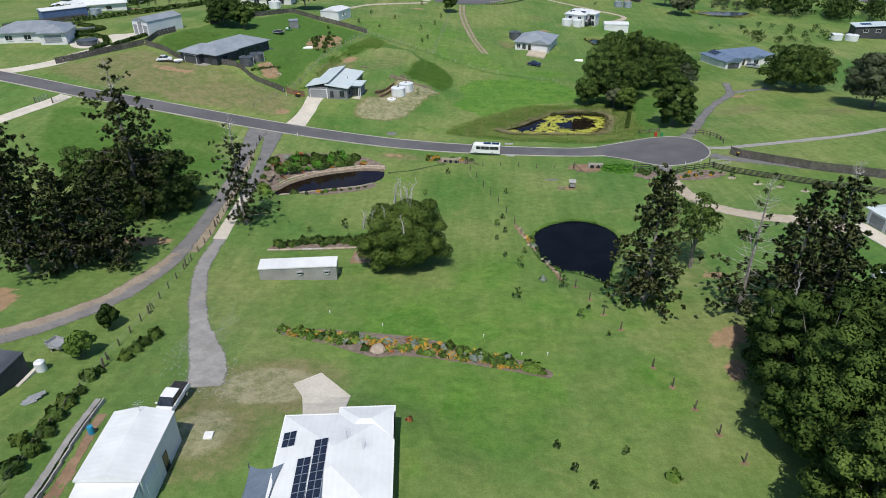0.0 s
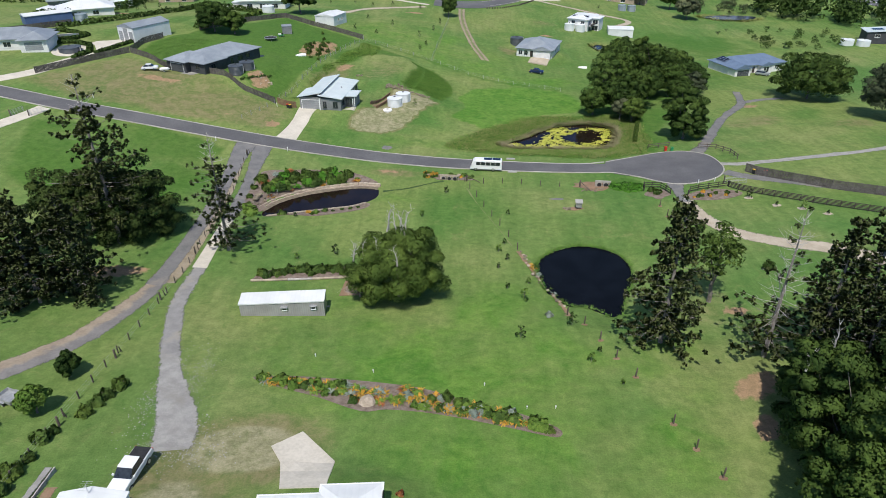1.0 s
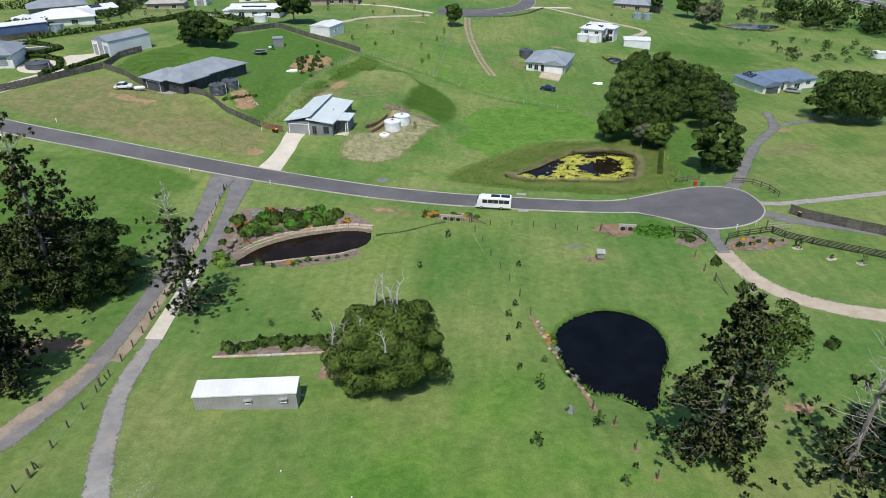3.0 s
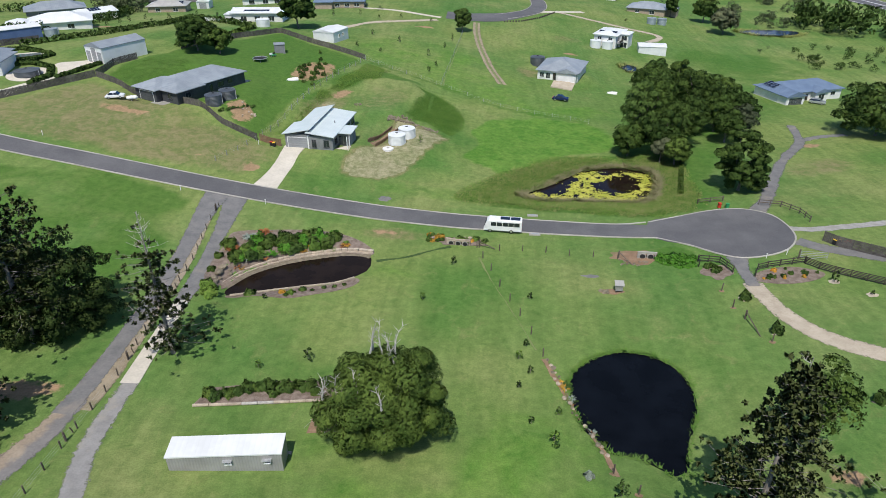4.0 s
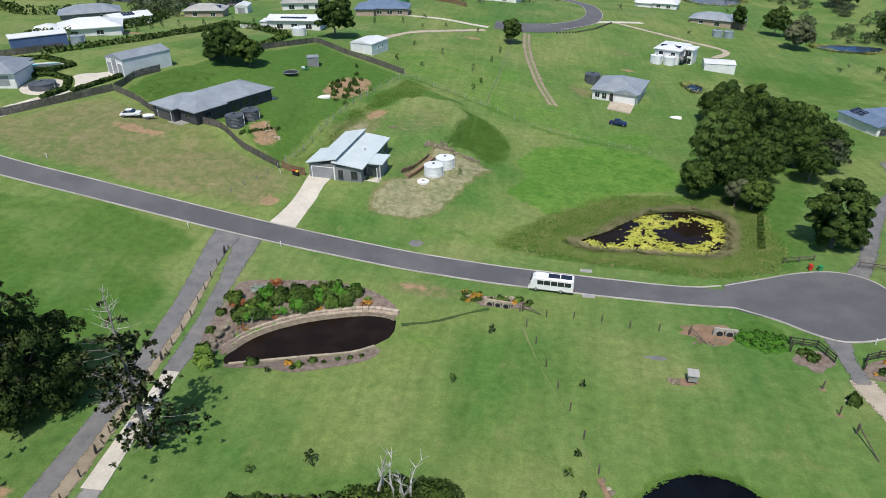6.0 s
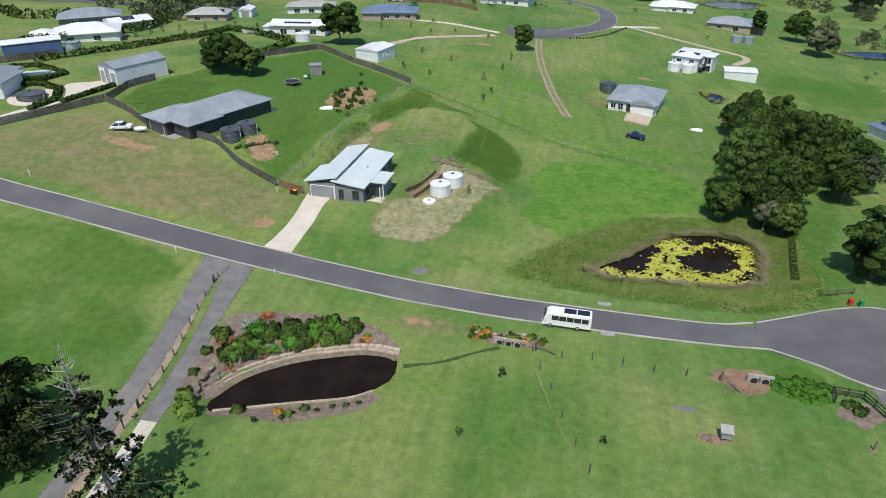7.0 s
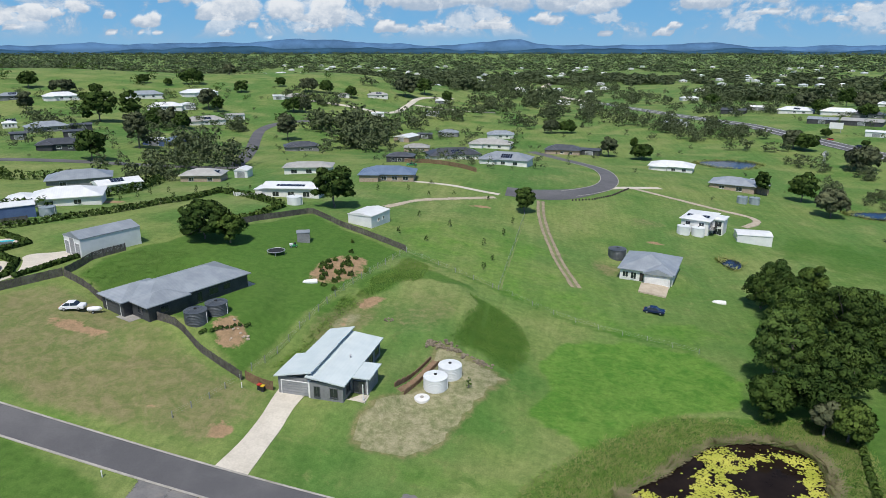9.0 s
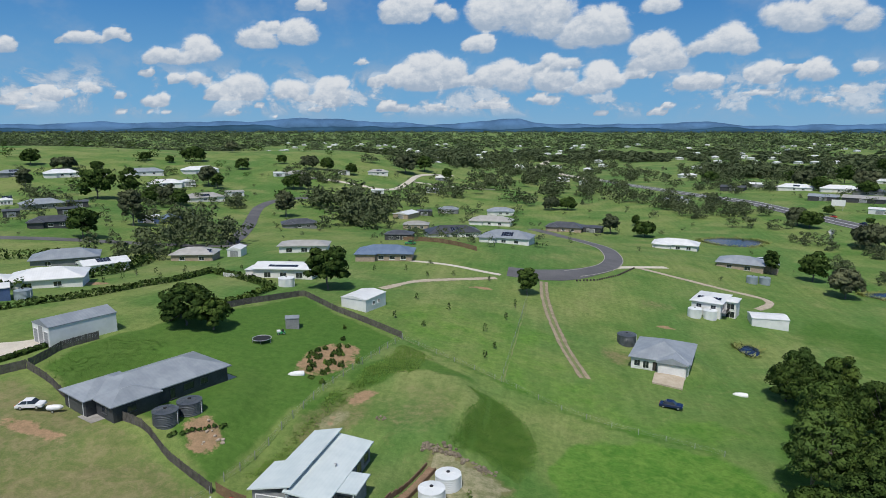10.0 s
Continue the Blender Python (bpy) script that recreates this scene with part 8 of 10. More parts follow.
for k in range(84):
    f = rb.rand()
    x, y = np.interp(f, [0, 0.45, 1], [-24.4, -19.6, -11.5]), np.interp(f, [0, 0.45, 1], [192.0, 192.8, 188.6])
    boulder(x + rb.randn() * 0.4, y + rb.randn() * 0.45, rb.uniform(0.18, 0.45), "brown rock in a retaining bank", 200 + k, group="retaining rocks")
lid = thing("tank_slab", "round pale concrete tank lid on a slope", "lid", -22.0, 175.4)
part("slab", turned(B(), [(1.25, -0.3), (1.25, 0.22), (1.1, 0.28)], 24), WHITE_RENDER, lid)
part("cap", turned(B(), [(0.3, 0.284), (0.3, 0.42)], 14), KERB, lid)
sapling(-15.0, 179.6, 2.0, "young green tree on a dry bank", 1100, LEAF_BRIGHT)
# planting bed behind the dark tanks
for k in range(12):
    boulder(-57.0 + rb.randn() * 1.2, 183.0 + rb.randn() * 1.2, rb.uniform(0.15, 0.4), "pale rock in a bare garden bed", 270 + k, SANDSTONE, group="bed rocks")
for k in range(11):
    bush(-61.5 + 0.62 * k + rb.uniform(-0.3, 0.3), 179.6 + 0.6 * k, rb.uniform(0.4, 0.7), rb.uniform(0.35, 0.6), LEAF_HEDGE, "low green shrub beside a garden bed", 1110 + k, 110, group="tank hedge")
gas = thing("boat_trailer", "white covered trailer on dry grass", "trailer", -83.2, 182.4, 200)
part("hull", turned(B(), [(0.1, -1.3), (0.42, -0.9), (0.5, 0.2), (0.42, 1.1), (0.15, 1.3)], 12, pose(0, 0, 0.75, 0, 90, 0)), WHITE_PAINT, gas)
wheels(gas, (0.2,), 0.55, 0.28, 0.16)
# orchard bed, garden shed and trampoline in the long yard
for k in range(34):
    bush(-48.6 + rb.randn() * 2.2, 217.5 + rb.randn() * 5.0, rb.uniform(0.45, 1.0), rb.uniform(0.6, 1.5), (LEAF_DARK, LEAF_OLIVE, LEAF_BRIGHT)[k % 7 // 3], "small orchard shrub in tan mulch", 1130 + k, 130, group="orchard shrubs")
building("garden_shed", "small grey garden shed on a lawn", "shed", -62.8, 229.0, 20, [(0, 3.0, 0, 2.6, 2.2, "gable_x", 0.4, 0.1)], GREY_RENDER, GREY_ROOF_X)
tramp = thing("trampoline", "round black trampoline on a lawn", "trampoline", -64.2, 219.4)
part("mat", turned(B(), [(1.75, 0.82), (1.75, 0.86)], 24), BLACK, tramp)
bm = B()
for k in range(20):
    a, b = k * math.tau / 20, (k + 1) * math.tau / 20
    bar(bm, (2 * math.cos(a), 2 * math.sin(a), 0.84), (2 * math.cos(b), 2 * math.sin(b), 0.84), 0.09, n=5)
part("rim", bm, STEEL, tramp)
for k in range(5):
    a = k * math.tau / 5
    part("leg", bar(B(), (1.95 * math.cos(a), 1.95 * math.sin(a), -0.1), (1.95 * math.cos(a), 1.95 * math.sin(a), 0.75), 0.04, n=5), STEEL, tramp)
mower = thing("ride_on_mower", "pale green ride-on mower beside a shed", "mower", -62.4, 225.4, 30)
part("deck", box(B(), -0.9, 0.9, -0.5, 0.5, 0.25, 0.55), PAINT_GREEN, mower)
part("bonnet", box(B(), -0.9, -0.1, -0.35, 0.35, 0.554, 0.95), WHITE_PAINT, mower)
part("seat", box(B(), 0.2, 0.6, -0.25, 0.25, 0.554, 1.1), BLACK, mower)
wheels(mower, (-0.6, 0.55), 0.45, 0.25, 0.2)
boat = thing("dinghy", "upturned white dinghy on grass", "boat", -52.0, 207.8, 20)
part("hull", turned(B(), [(0.05, -1.7), (0.45, -1.2), (0.62, 0.0), (0.6, 1.2), (0.5, 1.5)], 14, pose(0, 0, 0.1, 0, 90, 0)), WHITE_PAINT, boat)
copy_thing(boat, pose(38.6, 237.0, float(ground_z(38.6, 237.0)), 0, 0, -10))
fire = thing("fire_ring", "ring of dark stones on short grass", "fire pit", -33.0, 199.0)
for k in range(7):
    a = k * math.tau / 7
    part("stone", turned(B(), [(0.2, -0.1), (0.26, 0.1), (0.12, 0.3)], 7, pose(0.8 * math.cos(a), 0.6 * math.sin(a), 0)), ROCK, fire)
# ---- marsh ----
def reed_stuff(name, loop, inner, count, hmin, hmax, mat, label, seed, patchy=1.2, fade=3.0):
    rng = np.random.RandomState(seed)
    lo, hi = loop.min(0), loop.max(0)
    p = rng.uniform(lo, hi, (count * 3, 2))
    keep = outside(loop, p[:, 0], p[:, 1]) < 0
    if inner is not None:
        keep &= outside(inner, p[:, 0], p[:, 1]) > -0.2
    p = p[keep]
    rim = -outside(loop, p[:, 0], p[:, 1])
    clump = np.array([noise.noise(Vector((x * 0.22, y * 0.22, seed))) for x, y in p])
    p = p[rng.rand(len(p)) < np.clip(rim / fade + clump * patchy, 0.04, 1.0)][:count]
    z = ground_z(p[:, 0], p[:, 1])
    quads = []
    for k in range(4):
        a = rng.uniform(0, math.tau, len(p))
        h = rng.uniform(hmin, hmax, len(p))
        w = rng.uniform(0.025, 0.06, len(p)) * (0.8 + h)
        lx, ly = np.cos(a) * h * 1.5, np.sin(a) * h * 1.5
        sx, sy = -np.sin(a) * w, np.cos(a) * w
        quads.append(np.stack([np.stack([p[:, 0] - sx, p[:, 1] - sy, z - 0.05], -1), np.stack([p[:, 0] + sx, p[:, 1] + sy, z - 0.05], -1), np.stack([p[:, 0] + sx * 0.4 + lx, p[:, 1] + sy * 0.4 + ly, z + h], -1), np.stack([p[:, 0] - sx * 0.4 + lx, p[:, 1] - sy * 0.4 + ly, z + h * 0.9], -1)], 1))
    q = np.concatenate(quads)
    face = np.cross(q[:, 1] - q[:, 0], q[:, 2] - q[:, 0])
    q = np.where((face[:, 2] < 0)[:, None, None], q[:, ::-1], q)
    face = np.where((face[:, 2] < 0)[:, None], -face, face)
    face /= np.linalg.norm(face, axis=1)[:, None] + 1e-9
    return tagged(quads_object(name, q, mat, normals=face * 0.4 + [0, 0, 1.0]), label, "long grass", kind="stuff")


REEDS = smooth_loop([(-6.7, 156.5), (-3.0, 162.9), (3.1, 169.6), (10.8, 177.4), (17.9, 182.0), (27.3, 183.0), (37.9, 184.6), (47.5, 188.0), (45.6, 175.0), (44.8, 163.0), (43.4, 154.6), (33.5, 150.4), (22.9, 150.9), (12.8, 152.3), (2.9, 153.4), (-4.0, 154.2)], 5)
reed_stuff("reeds", REEDS, MARSH, 7000, 0.14, 0.4, LEAF_REED, "tall yellow-green reeds round a marsh", 61)
reed_stuff("marsh_grass", REEDS, MARSH, 11000, 0.12, 0.32, LEAF_MARSH, "long green grass among marsh reeds", 68, -0.9)
MARSH_RIM = np.array([(x * 1.16 - 0.16 * 24.0, y * 1.16 - 0.16 * 167.0) for x, y in MARSH])
reed_stuff("marsh_rushes", MARSH_RIM, MARSH, 2600, 0.3, 0.75, LEAF_RUSH, "tall brown-tipped rushes at the water's edge", 69, 0.8, 0.8)
reed_stuff("bank_grass", smooth_loop(BANK, 3), None, 9000, 0.07, 0.2, LEAF_LONG, "long dark green grass on a bank", 62, 0.6, 2.4)
reed_stuff("yard_grass", smooth_loop([(-95.5, 194), (-84, 188.5), (-76, 200), (-79, 212), (-91, 210)], 4), None, 1800, 0.08, 0.2, LEAF_LONG, "long green grass behind a paling fence", 63)
reed_stuff("fence_grass", np.array([(-49.5, 178.0), (-46.2, 190.0), (-43.6, 205.0), (-36.0, 233.0), (-28.0, 227.0), (-31.0, 219.5), (-38.0, 211.0), (-41.5, 200.0), (-43.5, 190.0), (-46.0, 178.0)]), None, 7000, 0.08, 0.3, LEAF_MARSH, "rough long grass along a wire fence", 65, 1.6, 1.5)
DAM_RIM = np.array([(x * 1.07 - 0.07 * 19.6, y * 1.06 - 0.06 * 98.5) for x, y in DAM])
reed_stuff("dam_grass", DAM_RIM, DAM, 1600, 0.15, 0.4, LEAF_LONG, "long grass round the rim of a dam", 64, 0.3, 0.6)
rl = np.random.RandomState(66)
lp = rl.uniform(MARSH.min(0), MARSH.max(0), (26000, 2))
d_in = outside(MARSH, lp[:, 0], lp[:, 1])
HOLE = smooth_loop([(22.7, 167.2), (25.8, 169.9), (30.9, 173.3), (33.7, 170.3), (32.8, 165.9), (29.3, 163.3), (26.2, 163.5)], 4)
GAP = smooth_loop([(8.5, 163.0), (13.5, 166.8), (18.3, 172.0), (20.6, 171.6), (17.9, 166.4), (16.9, 162.2), (14.4, 162.2), (12.0, 163.0)], 4)
NORTH_GAP = smooth_loop([(24.5, 177.5), (31.5, 178.5), (37.0, 176.5), (34.6, 174.6), (30.0, 174.6), (26.5, 173.6)], 4)
clear = np.minimum(outside(HOLE, lp[:, 0], lp[:, 1]), np.minimum(outside(GAP, lp[:, 0], lp[:, 1]), outside(NORTH_GAP, lp[:, 0], lp[:, 1])))
drift = np.array([noise.noise(Vector((x * 0.55, y * 0.55, 2.0))) + 0.6 * noise.noise(Vector((x * 1.6, y * 1.6, 5.0))) for x, y in lp])
much = np.clip(np.minimum(clear * 0.8, 0.55) + 0.12 + 1.35 * drift, 0.008, 0.85) * np.clip(-d_in * 0.8, 0.05, 1) * (clear > -1.6)
lp = lp[(d_in < -0.15) & (rl.rand(len(lp)) < much)][:8500]
ring = np.linspace(0, math.tau, 7)[:-1]
lr = rl.uniform(0.07, 0.19, len(lp))
pads = np.stack([np.stack([lp[:, 0] + lr * math.cos(a), lp[:, 1] + lr * math.sin(a), np.full(len(lp), -0.84) + rl.uniform(0, 0.04, len(lp))], -1) for a in ring], 1)
tagged(quads_object("lily_pads", pads, LILY, 6), "floating yellow-green lily pads on a marsh", "lily pads", kind="stuff")

# ---- far settlement ----
WEST_HOUSES = [
    (-315, 426, 43, 7.2, 6.0, WHITE_ROOF_X, WHITE_RENDER, "hip"),
    (-279, 412, 51, 20.2, 12.5, GREY_ROOF_X, GREY_RENDER, "hip"),
    (-270, 428, 38, 10.9, 6.8, DARK_ROOF, DARK_WALL, "gable_x"),
    (-247, 392, 34, 9.5, 6.0, DARK_ROOF, DARK_WALL, "gable_x"),
    (-226, 355, 32, 18.3, 11.3, DARK_ROOF, DARK_WALL, "hip"),
    (-374, 545, 44, 23.9, 14.0, WHITE_ROOF_X, WHITE_RENDER, "hip"),
    (-353, 561, 37, 12.1, 7.5, WHITE_ROOF_X, WHITE_RENDER, "hip"),
    (-330, 584, 34, 29.1, 14.0, GREY_ROOF_X, WHITE_RENDER, "hip"),
    (-299, 617, 41, 29.2, 14.0, WHITE_ROOF_X, WHITE_RENDER, "hip"),
    (-402, 528, 47, 17.0, 10.5, GREY_ROOF_X, GREY_RENDER, "hip"),
    (-291, 550, 27, 24.7, 14.0, WHITE_ROOF_X, WHITE_RENDER, "hip"),
    (-280, 563, 35, 10.5, 13.6, WHITE_ROOF_Y, WHITE_WALL, "gable_y"),
]
HILL_HOUSES = [
    (-240, 514, 41, 26.1, 14.0, TAN_ROOF, WHITE_RENDER, "hip"),
    (-205, 396, 29, 10.0, 6.2, WHITE_ROOF_X, BLUE_WALL, "gable_x"),
    (-198, 412, 31, 17.2, 10.6, BLUE_ROOF, BLUE_WALL, "hip"),
    (-222, 644, 34, 20.0, 12.4, TAN_ROOF, WHITE_RENDER, "hip"),
    (-236, 638, 23, 10.0, 6.2, WHITE_ROOF_X, WHITE_WALL, "gable_x"),
    (-190, 680, 18, 10.6, 6.5, TAN_ROOF, WHITE_RENDER, "gable_x"),
    (-163, 702, 15, 19.0, 11.8, TAN_ROOF, WHITE_RENDER, "hip"),
    (-104, 726, 9, 13.9, 8.6, WHITE_ROOF_X, GREY_RENDER, "hip"),
    (-100, 645, 10, 11.2, 6.9, WHITE_ROOF_X, WHITE_WALL, "gable_x"),
    (-140, 611, 15, 10.2, 6.3, WHITE_ROOF_X, WHITE_WALL, "gable_x"),
    (-142, 441, 26, 18.8, 11.6, DARK_ROOF, GREY_RENDER, "hip"),
    (-232, 544, 39, 12.5, 7.7, TAN_ROOF, WHITE_WALL, "gable_x"),
    (-263, 373, 43, 7.0, 6.0, DARK_ROOF, DARK_WALL, "gable_x"),
]
MIDDLE_HOUSES = [
    (-96, 516, -18, 11.5, 14.9, WHITE_ROOF_Y, BRICK_WALL, "gable_y"),
    (-86, 531, 5, 9.6, 6.0, DARK_ROOF, DARK_WALL, "gable_x"),
    (-72, 548, 3, 13.9, 8.6, GREY_ROOF_X, GREY_RENDER, "hip"),
    (-80, 470, 6, 14.9, 9.2, TAN_ROOF, BRICK_WALL, "hip"),
    (-70, 380, 1, 12.3, 7.7, DARK_ROOF, DARK_WALL, "hip"),
    (-49, 405, 20, 25.8, 14.0, DARK_ROOF, WHITE_RENDER, "hip"),
    (-38, 504, -7, 26.5, 14.0, TAN_ROOF, WHITE_RENDER, "hip"),
    (-35, 551, 4, 18.5, 11.5, GREY_ROOF_X, WHITE_RENDER, "hip"),
    (-21, 378, -11, 22.2, 13.8, GREY_ROOF_X, WHITE_RENDER, "hip"),
    (8, 488, -12, 21.3, 13.2, DARK_ROOF, BRICK_WALL, "hip"),
    (24, 487, -16, 12.3, 7.6, DARK_ROOF, DARK_WALL, "gable_x"),
]
EAST_HOUSES = [
    (100, 634, -19, 19.3, 11.9, GREY_ROOF_X, WHITE_RENDER, "hip"),
    (166, 718, -25, 20.5, 12.7, DARK_ROOF, DARK_WALL, "gable_x"),
    (193, 745, -27, 17.0, 10.6, WHITE_ROOF_X, GREY_RENDER, "gable_x"),
    (213, 702, -28, 28.0, 14.0, WHITE_ROOF_X, WHITE_RENDER, "hip"),
    (240, 680, -28, 28.1, 14.0, WHITE_ROOF_X, WHITE_RENDER, "hip"),
    (252, 657, -33, 21.5, 13.3, DARK_ROOF, GREY_RENDER, "hip"),
    (207, 627, -27, 20.1, 12.5, GREY_ROOF_X, DARK_WALL, "gable_x"),
    (229, 612, -32, 26.7, 14.0, TAN_ROOF, DARK_WALL, "gable_x"),
    (215, 558, -30, 12.5, 7.8, WHITE_ROOF_X, WHITE_WALL, "gable_x"),
    (318, 993, -25, 30.0, 14.0, WHITE_ROOF_X, WHITE_RENDER, "gable_x"),
    (371, 1010, -27, 19.9, 12.3, GREY_ROOF_X, DARK_WALL, "gable_x"),
    (324, 785, -31, 16.5, 10.2, WHITE_ROOF_X, WHITE_RENDER, "hip"),
]
WEST_TREES = [
    (-356, 488, 16, 5.1),
    (-292, 475, 21, 10.5),
    (-279, 490, 22, 6.3),
    (-203, 380, 19, 5.5),
    (-199, 340, 14, 6.4),
    (-425, 574, 13, 7.8),
    (-392, 570, 10, 10.7),
    (-371, 650, 8, 5.2),
    (-333, 669, 15, 9.8),
    (-343, 765, 12, 5.9),
    (-368, 578, 8, 5.3),
    (-347, 650, 6, 4.6),
    (-265, 568, 17, 8.5),
    (-254, 561, 13, 4.6),
    (-268, 502, 10, 6.4),
    (-251, 489, 12, 7.4),
    (-239, 483, 10, 6.0),
    (-256, 475, 9, 6.0),
]
MID_TREES = [
    (-167, 483, 18, 6.7),
    (-276, 650, 10, 6.5),
    (-257, 696, 9, 4.6),
    (-225, 683, 13, 7.7),
    (-209, 688, 12, 6.6),
    (-183, 682, 11, 5.4),
    (-142, 729, 19, 11.4),
    (-129, 765, 17, 8.4),
    (-205, 592, 12, 7.5),
    (-196, 594, 12, 5.2),
    (-371, 503, 8, 3.8),
    (-100, 726, 13, 5.6),
    (34, 479, 13, 5.1),
    (53, 515, 8, 2.6),
    (52, 471, 9, 7.1),
    (1, 584, 10, 6.5),
    (13, 586, 9, 6.1),
    (102, 366, 12, 5.0),
    (104, 342, 11, 6.0),
    (88, 372, 11, 3.2),
]
EAST_TREES = [
    (256, 845, 10, 10.5),
    (233, 741, 14, 12.1),
    (229, 691, 13, 6.8),
    (286, 781, 17, 7.8),
    (269, 702, 16, 9.9),
    (167, 811, 13, 9.7),
    (452, 1056, 25, 11.2),
    (161, 450, 12, 9.7),
    (183, 557, 6, 3.1),
    (194, 524, 3, 2.1),
    (149, 516, 11, 7.1),
    (153, 508, 10, 6.6),
    (250, 655, 11, 8.1),
]


def far_house(x, y, rz, ln, w, roof, wall, kind, n, label):
    h = 2.7 if kind == "hip" else 3.0
    rise = min(w, ln) * (0.2 if kind == "hip" else 0.12)
    fit = []
    if kind == "hip":
        step = ln / 4
        for k in range(3):
            fit.append(("window", 0, "front", step * (k + 1), min(2.0, step * 0.6), 0.7, 2.1))
    elif kind == "gable_x":
        fit.append(("garage", 0, "front", ln / 2, min(4.5, ln * 0.5), 2.3, DOOR_GREY))
    else:
        fit.append(("garage", 0, "front", ln / 2, min(4.0, ln * 0.5), 2.6, DOOR_GREY))
    if kind == "hip" and ln > 15:
        blocks = [(-ln / 2, ln / 2, -w / 2 + 1.5, w / 2, h, "hip", rise, 0.6), (-ln / 2 + 1.0, -ln / 2 + 1.0 + ln * 0.3, -w / 2, 0, h - 0.02, "hip", rise * 0.7, 0.6)]
    else:
        blocks = [(-ln / 2, ln / 2, -w / 2, w / 2, h, kind, rise, 0.4)]
    name = "house" if kind == "hip" else "shed"
    b = building(name, label, name, x, y, rz, blocks, wall, roof, fit, group="houses of the settlement" if kind == "hip" else "sheds of the settlement", plinth=3.0)
    if kind == "hip" and n % 3 == 0:
        solar_array(b, pose(-1.5, -w / 2 + 2.6, h + 0.75, math.degrees(math.atan2(rise, (w - 1.5) / 2 + 0.6)), 0, 0), 5, 2, w=1.0, h=1.65)
    return b


ROOF_WORDS = {WHITE_ROOF_X.name: "white", WHITE_ROOF_Y.name: "white", GREY_ROOF_X.name: "grey", DARK_ROOF.name: "charcoal", TAN_ROOF.name: "pale tan", BLUE_ROOF.name: "blue"}
WALL_WORDS = {WHITE_RENDER.name: "white", WHITE_WALL.name: "white steel", GREY_RENDER.name: "grey", DARK_WALL.name: "charcoal", BRICK_WALL.name: "tan brick", BLUE_WALL.name: "blue"}
for n, row in enumerate(WEST_HOUSES + HILL_HOUSES + MIDDLE_HOUSES + EAST_HOUSES):
    kind_word = "hip roof house" if row[7] == "hip" else "gabled shed"
    far_house(*row, n, f"low {WALL_WORDS[row[6].name]} {kind_word} with {ROOF_WORDS[row[5].name]} roofing")
# nearer houses of the western lots
building("house", "grey hip roof house among hedges", "house", -167, 290, 34, [(-10, 10, -6, 6, 2.7, "hip", 2.4, 0.7)], GREY_RENDER, GREY_ROOF_X, [("window", 0, "front", 5, 2, 0.7, 2.1), ("window", 0, "front", 14, 2, 0.7, 2.1)], plinth=3)
pale = building("house", "pale house with a low gable and solar panels", "house", -147, 282, 50, [(-6.5, 6.5, -4.5, 4.5, 2.6, "gable_x", 1.2, 0.6)], WHITE_RENDER, WHITE_ROOF_X, [("window", 0, "front", 4, 2, 0.7, 2.1)], plinth=3)
solar_array(pale, pose(-2.5, -3.2, 3.2, 13, 0, 0), 4, 2, w=1.0, h=1.5)
building("house", "large house with a broad white hip roof", "house", -140, 250, 30, [(-9, 9, -6, 6, 2.7, "hip", 2.2, 0.7), (-15, -8, -5, 3, 2.6, "hip", 1.4, 0.6)], WHITE_RENDER, WHITE_ROOF_X, [("window", 0, "front", 5, 2, 0.7, 2.1), ("window", 0, "front", 12, 2, 0.7, 2.1)], plinth=3)
building("shed", "long blue-walled shed with a white roof", "shed", -139, 226, 43, [(-7.5, 6.5, -2.5, 4.0, 3.0, "gable_x", 0.5, 0.2)], BLUE_WALL, WHITE_ROOF_X, [], plinth=3)
water_tank(-131.2, 231, 2.0, 2.2, TANK_GREY, "blue-grey water tank beside a hedge")
solarhouse = building("house", "pale brick house with solar panels on a grey roof", "house", -134, 316, 12, [(-7.5, 7.5, -5, 5, 2.7, "hip", 2.0, 0.7)], BRICK_WALL, TAN_ROOF, [("window", 0, "front", 4, 2, 0.7, 2.1), ("window", 0, "front", 11, 2, 0.7, 2.1)], plinth=3)
solar_array(solarhouse, pose(0.5, -4.6, 3.1, 18, 0, 0), 6, 2, w=1.0, h=1.6)
building("shed", "small white gabled shed beside a drive", "shed", -124, 329, 10, [(-2.6, 2.6, -4, 4, 3.0, "gable_y", 0.9, 0.2)], WHITE_WALL, WHITE_ROOF_Y, [("garage", 0, "front", 2.6, 3.0, 2.6, DOOR_GREY)], plinth=3)
building("house", "long white house with a pale grey roof", "house", -101, 342, 12, [(-9.5, 9.5, -5, 5, 2.8, "hip", 1.6, 0.8)], WHITE_RENDER, TAN_ROOF, [("window", 0, "front", 4, 2.4, 0.4, 2.1), ("window", 0, "front", 10, 2.4, 0.4, 2.1), ("window", 0, "front", 15, 2.4, 0.4, 2.1)], plinth=3)
whome = building("house", "long white house with a white fence and tank", "house", -84, 283, 4, [(-9, 9, -5, 5, 3.2, "gable_x", 1.1, 0.8), (-12, -9, -4.5, 2, 2.6, "flat", 0.1, 0.3)], WHITE_RENDER, WHITE_ROOF_X, [("window", 0, "front", 4, 2.2, 0.5, 2.2), ("window", 0, "front", 9, 2.2, 0.5, 2.2), ("window", 0, "front", 14, 2.2, 0.5, 2.2)], plinth=3)
solar_array(whome, pose(-5, -4.0, 3.6, 11, 0, 0), 9, 1, w=1.0, h=1.6)
rail_fence([(-106, 283), (-102, 276), (-91, 275)], 1.3, (0.3, 0.6, 0.9, 1.2), "white picket rail fence round a yard", WHITE_PAINT, bay=1.5)
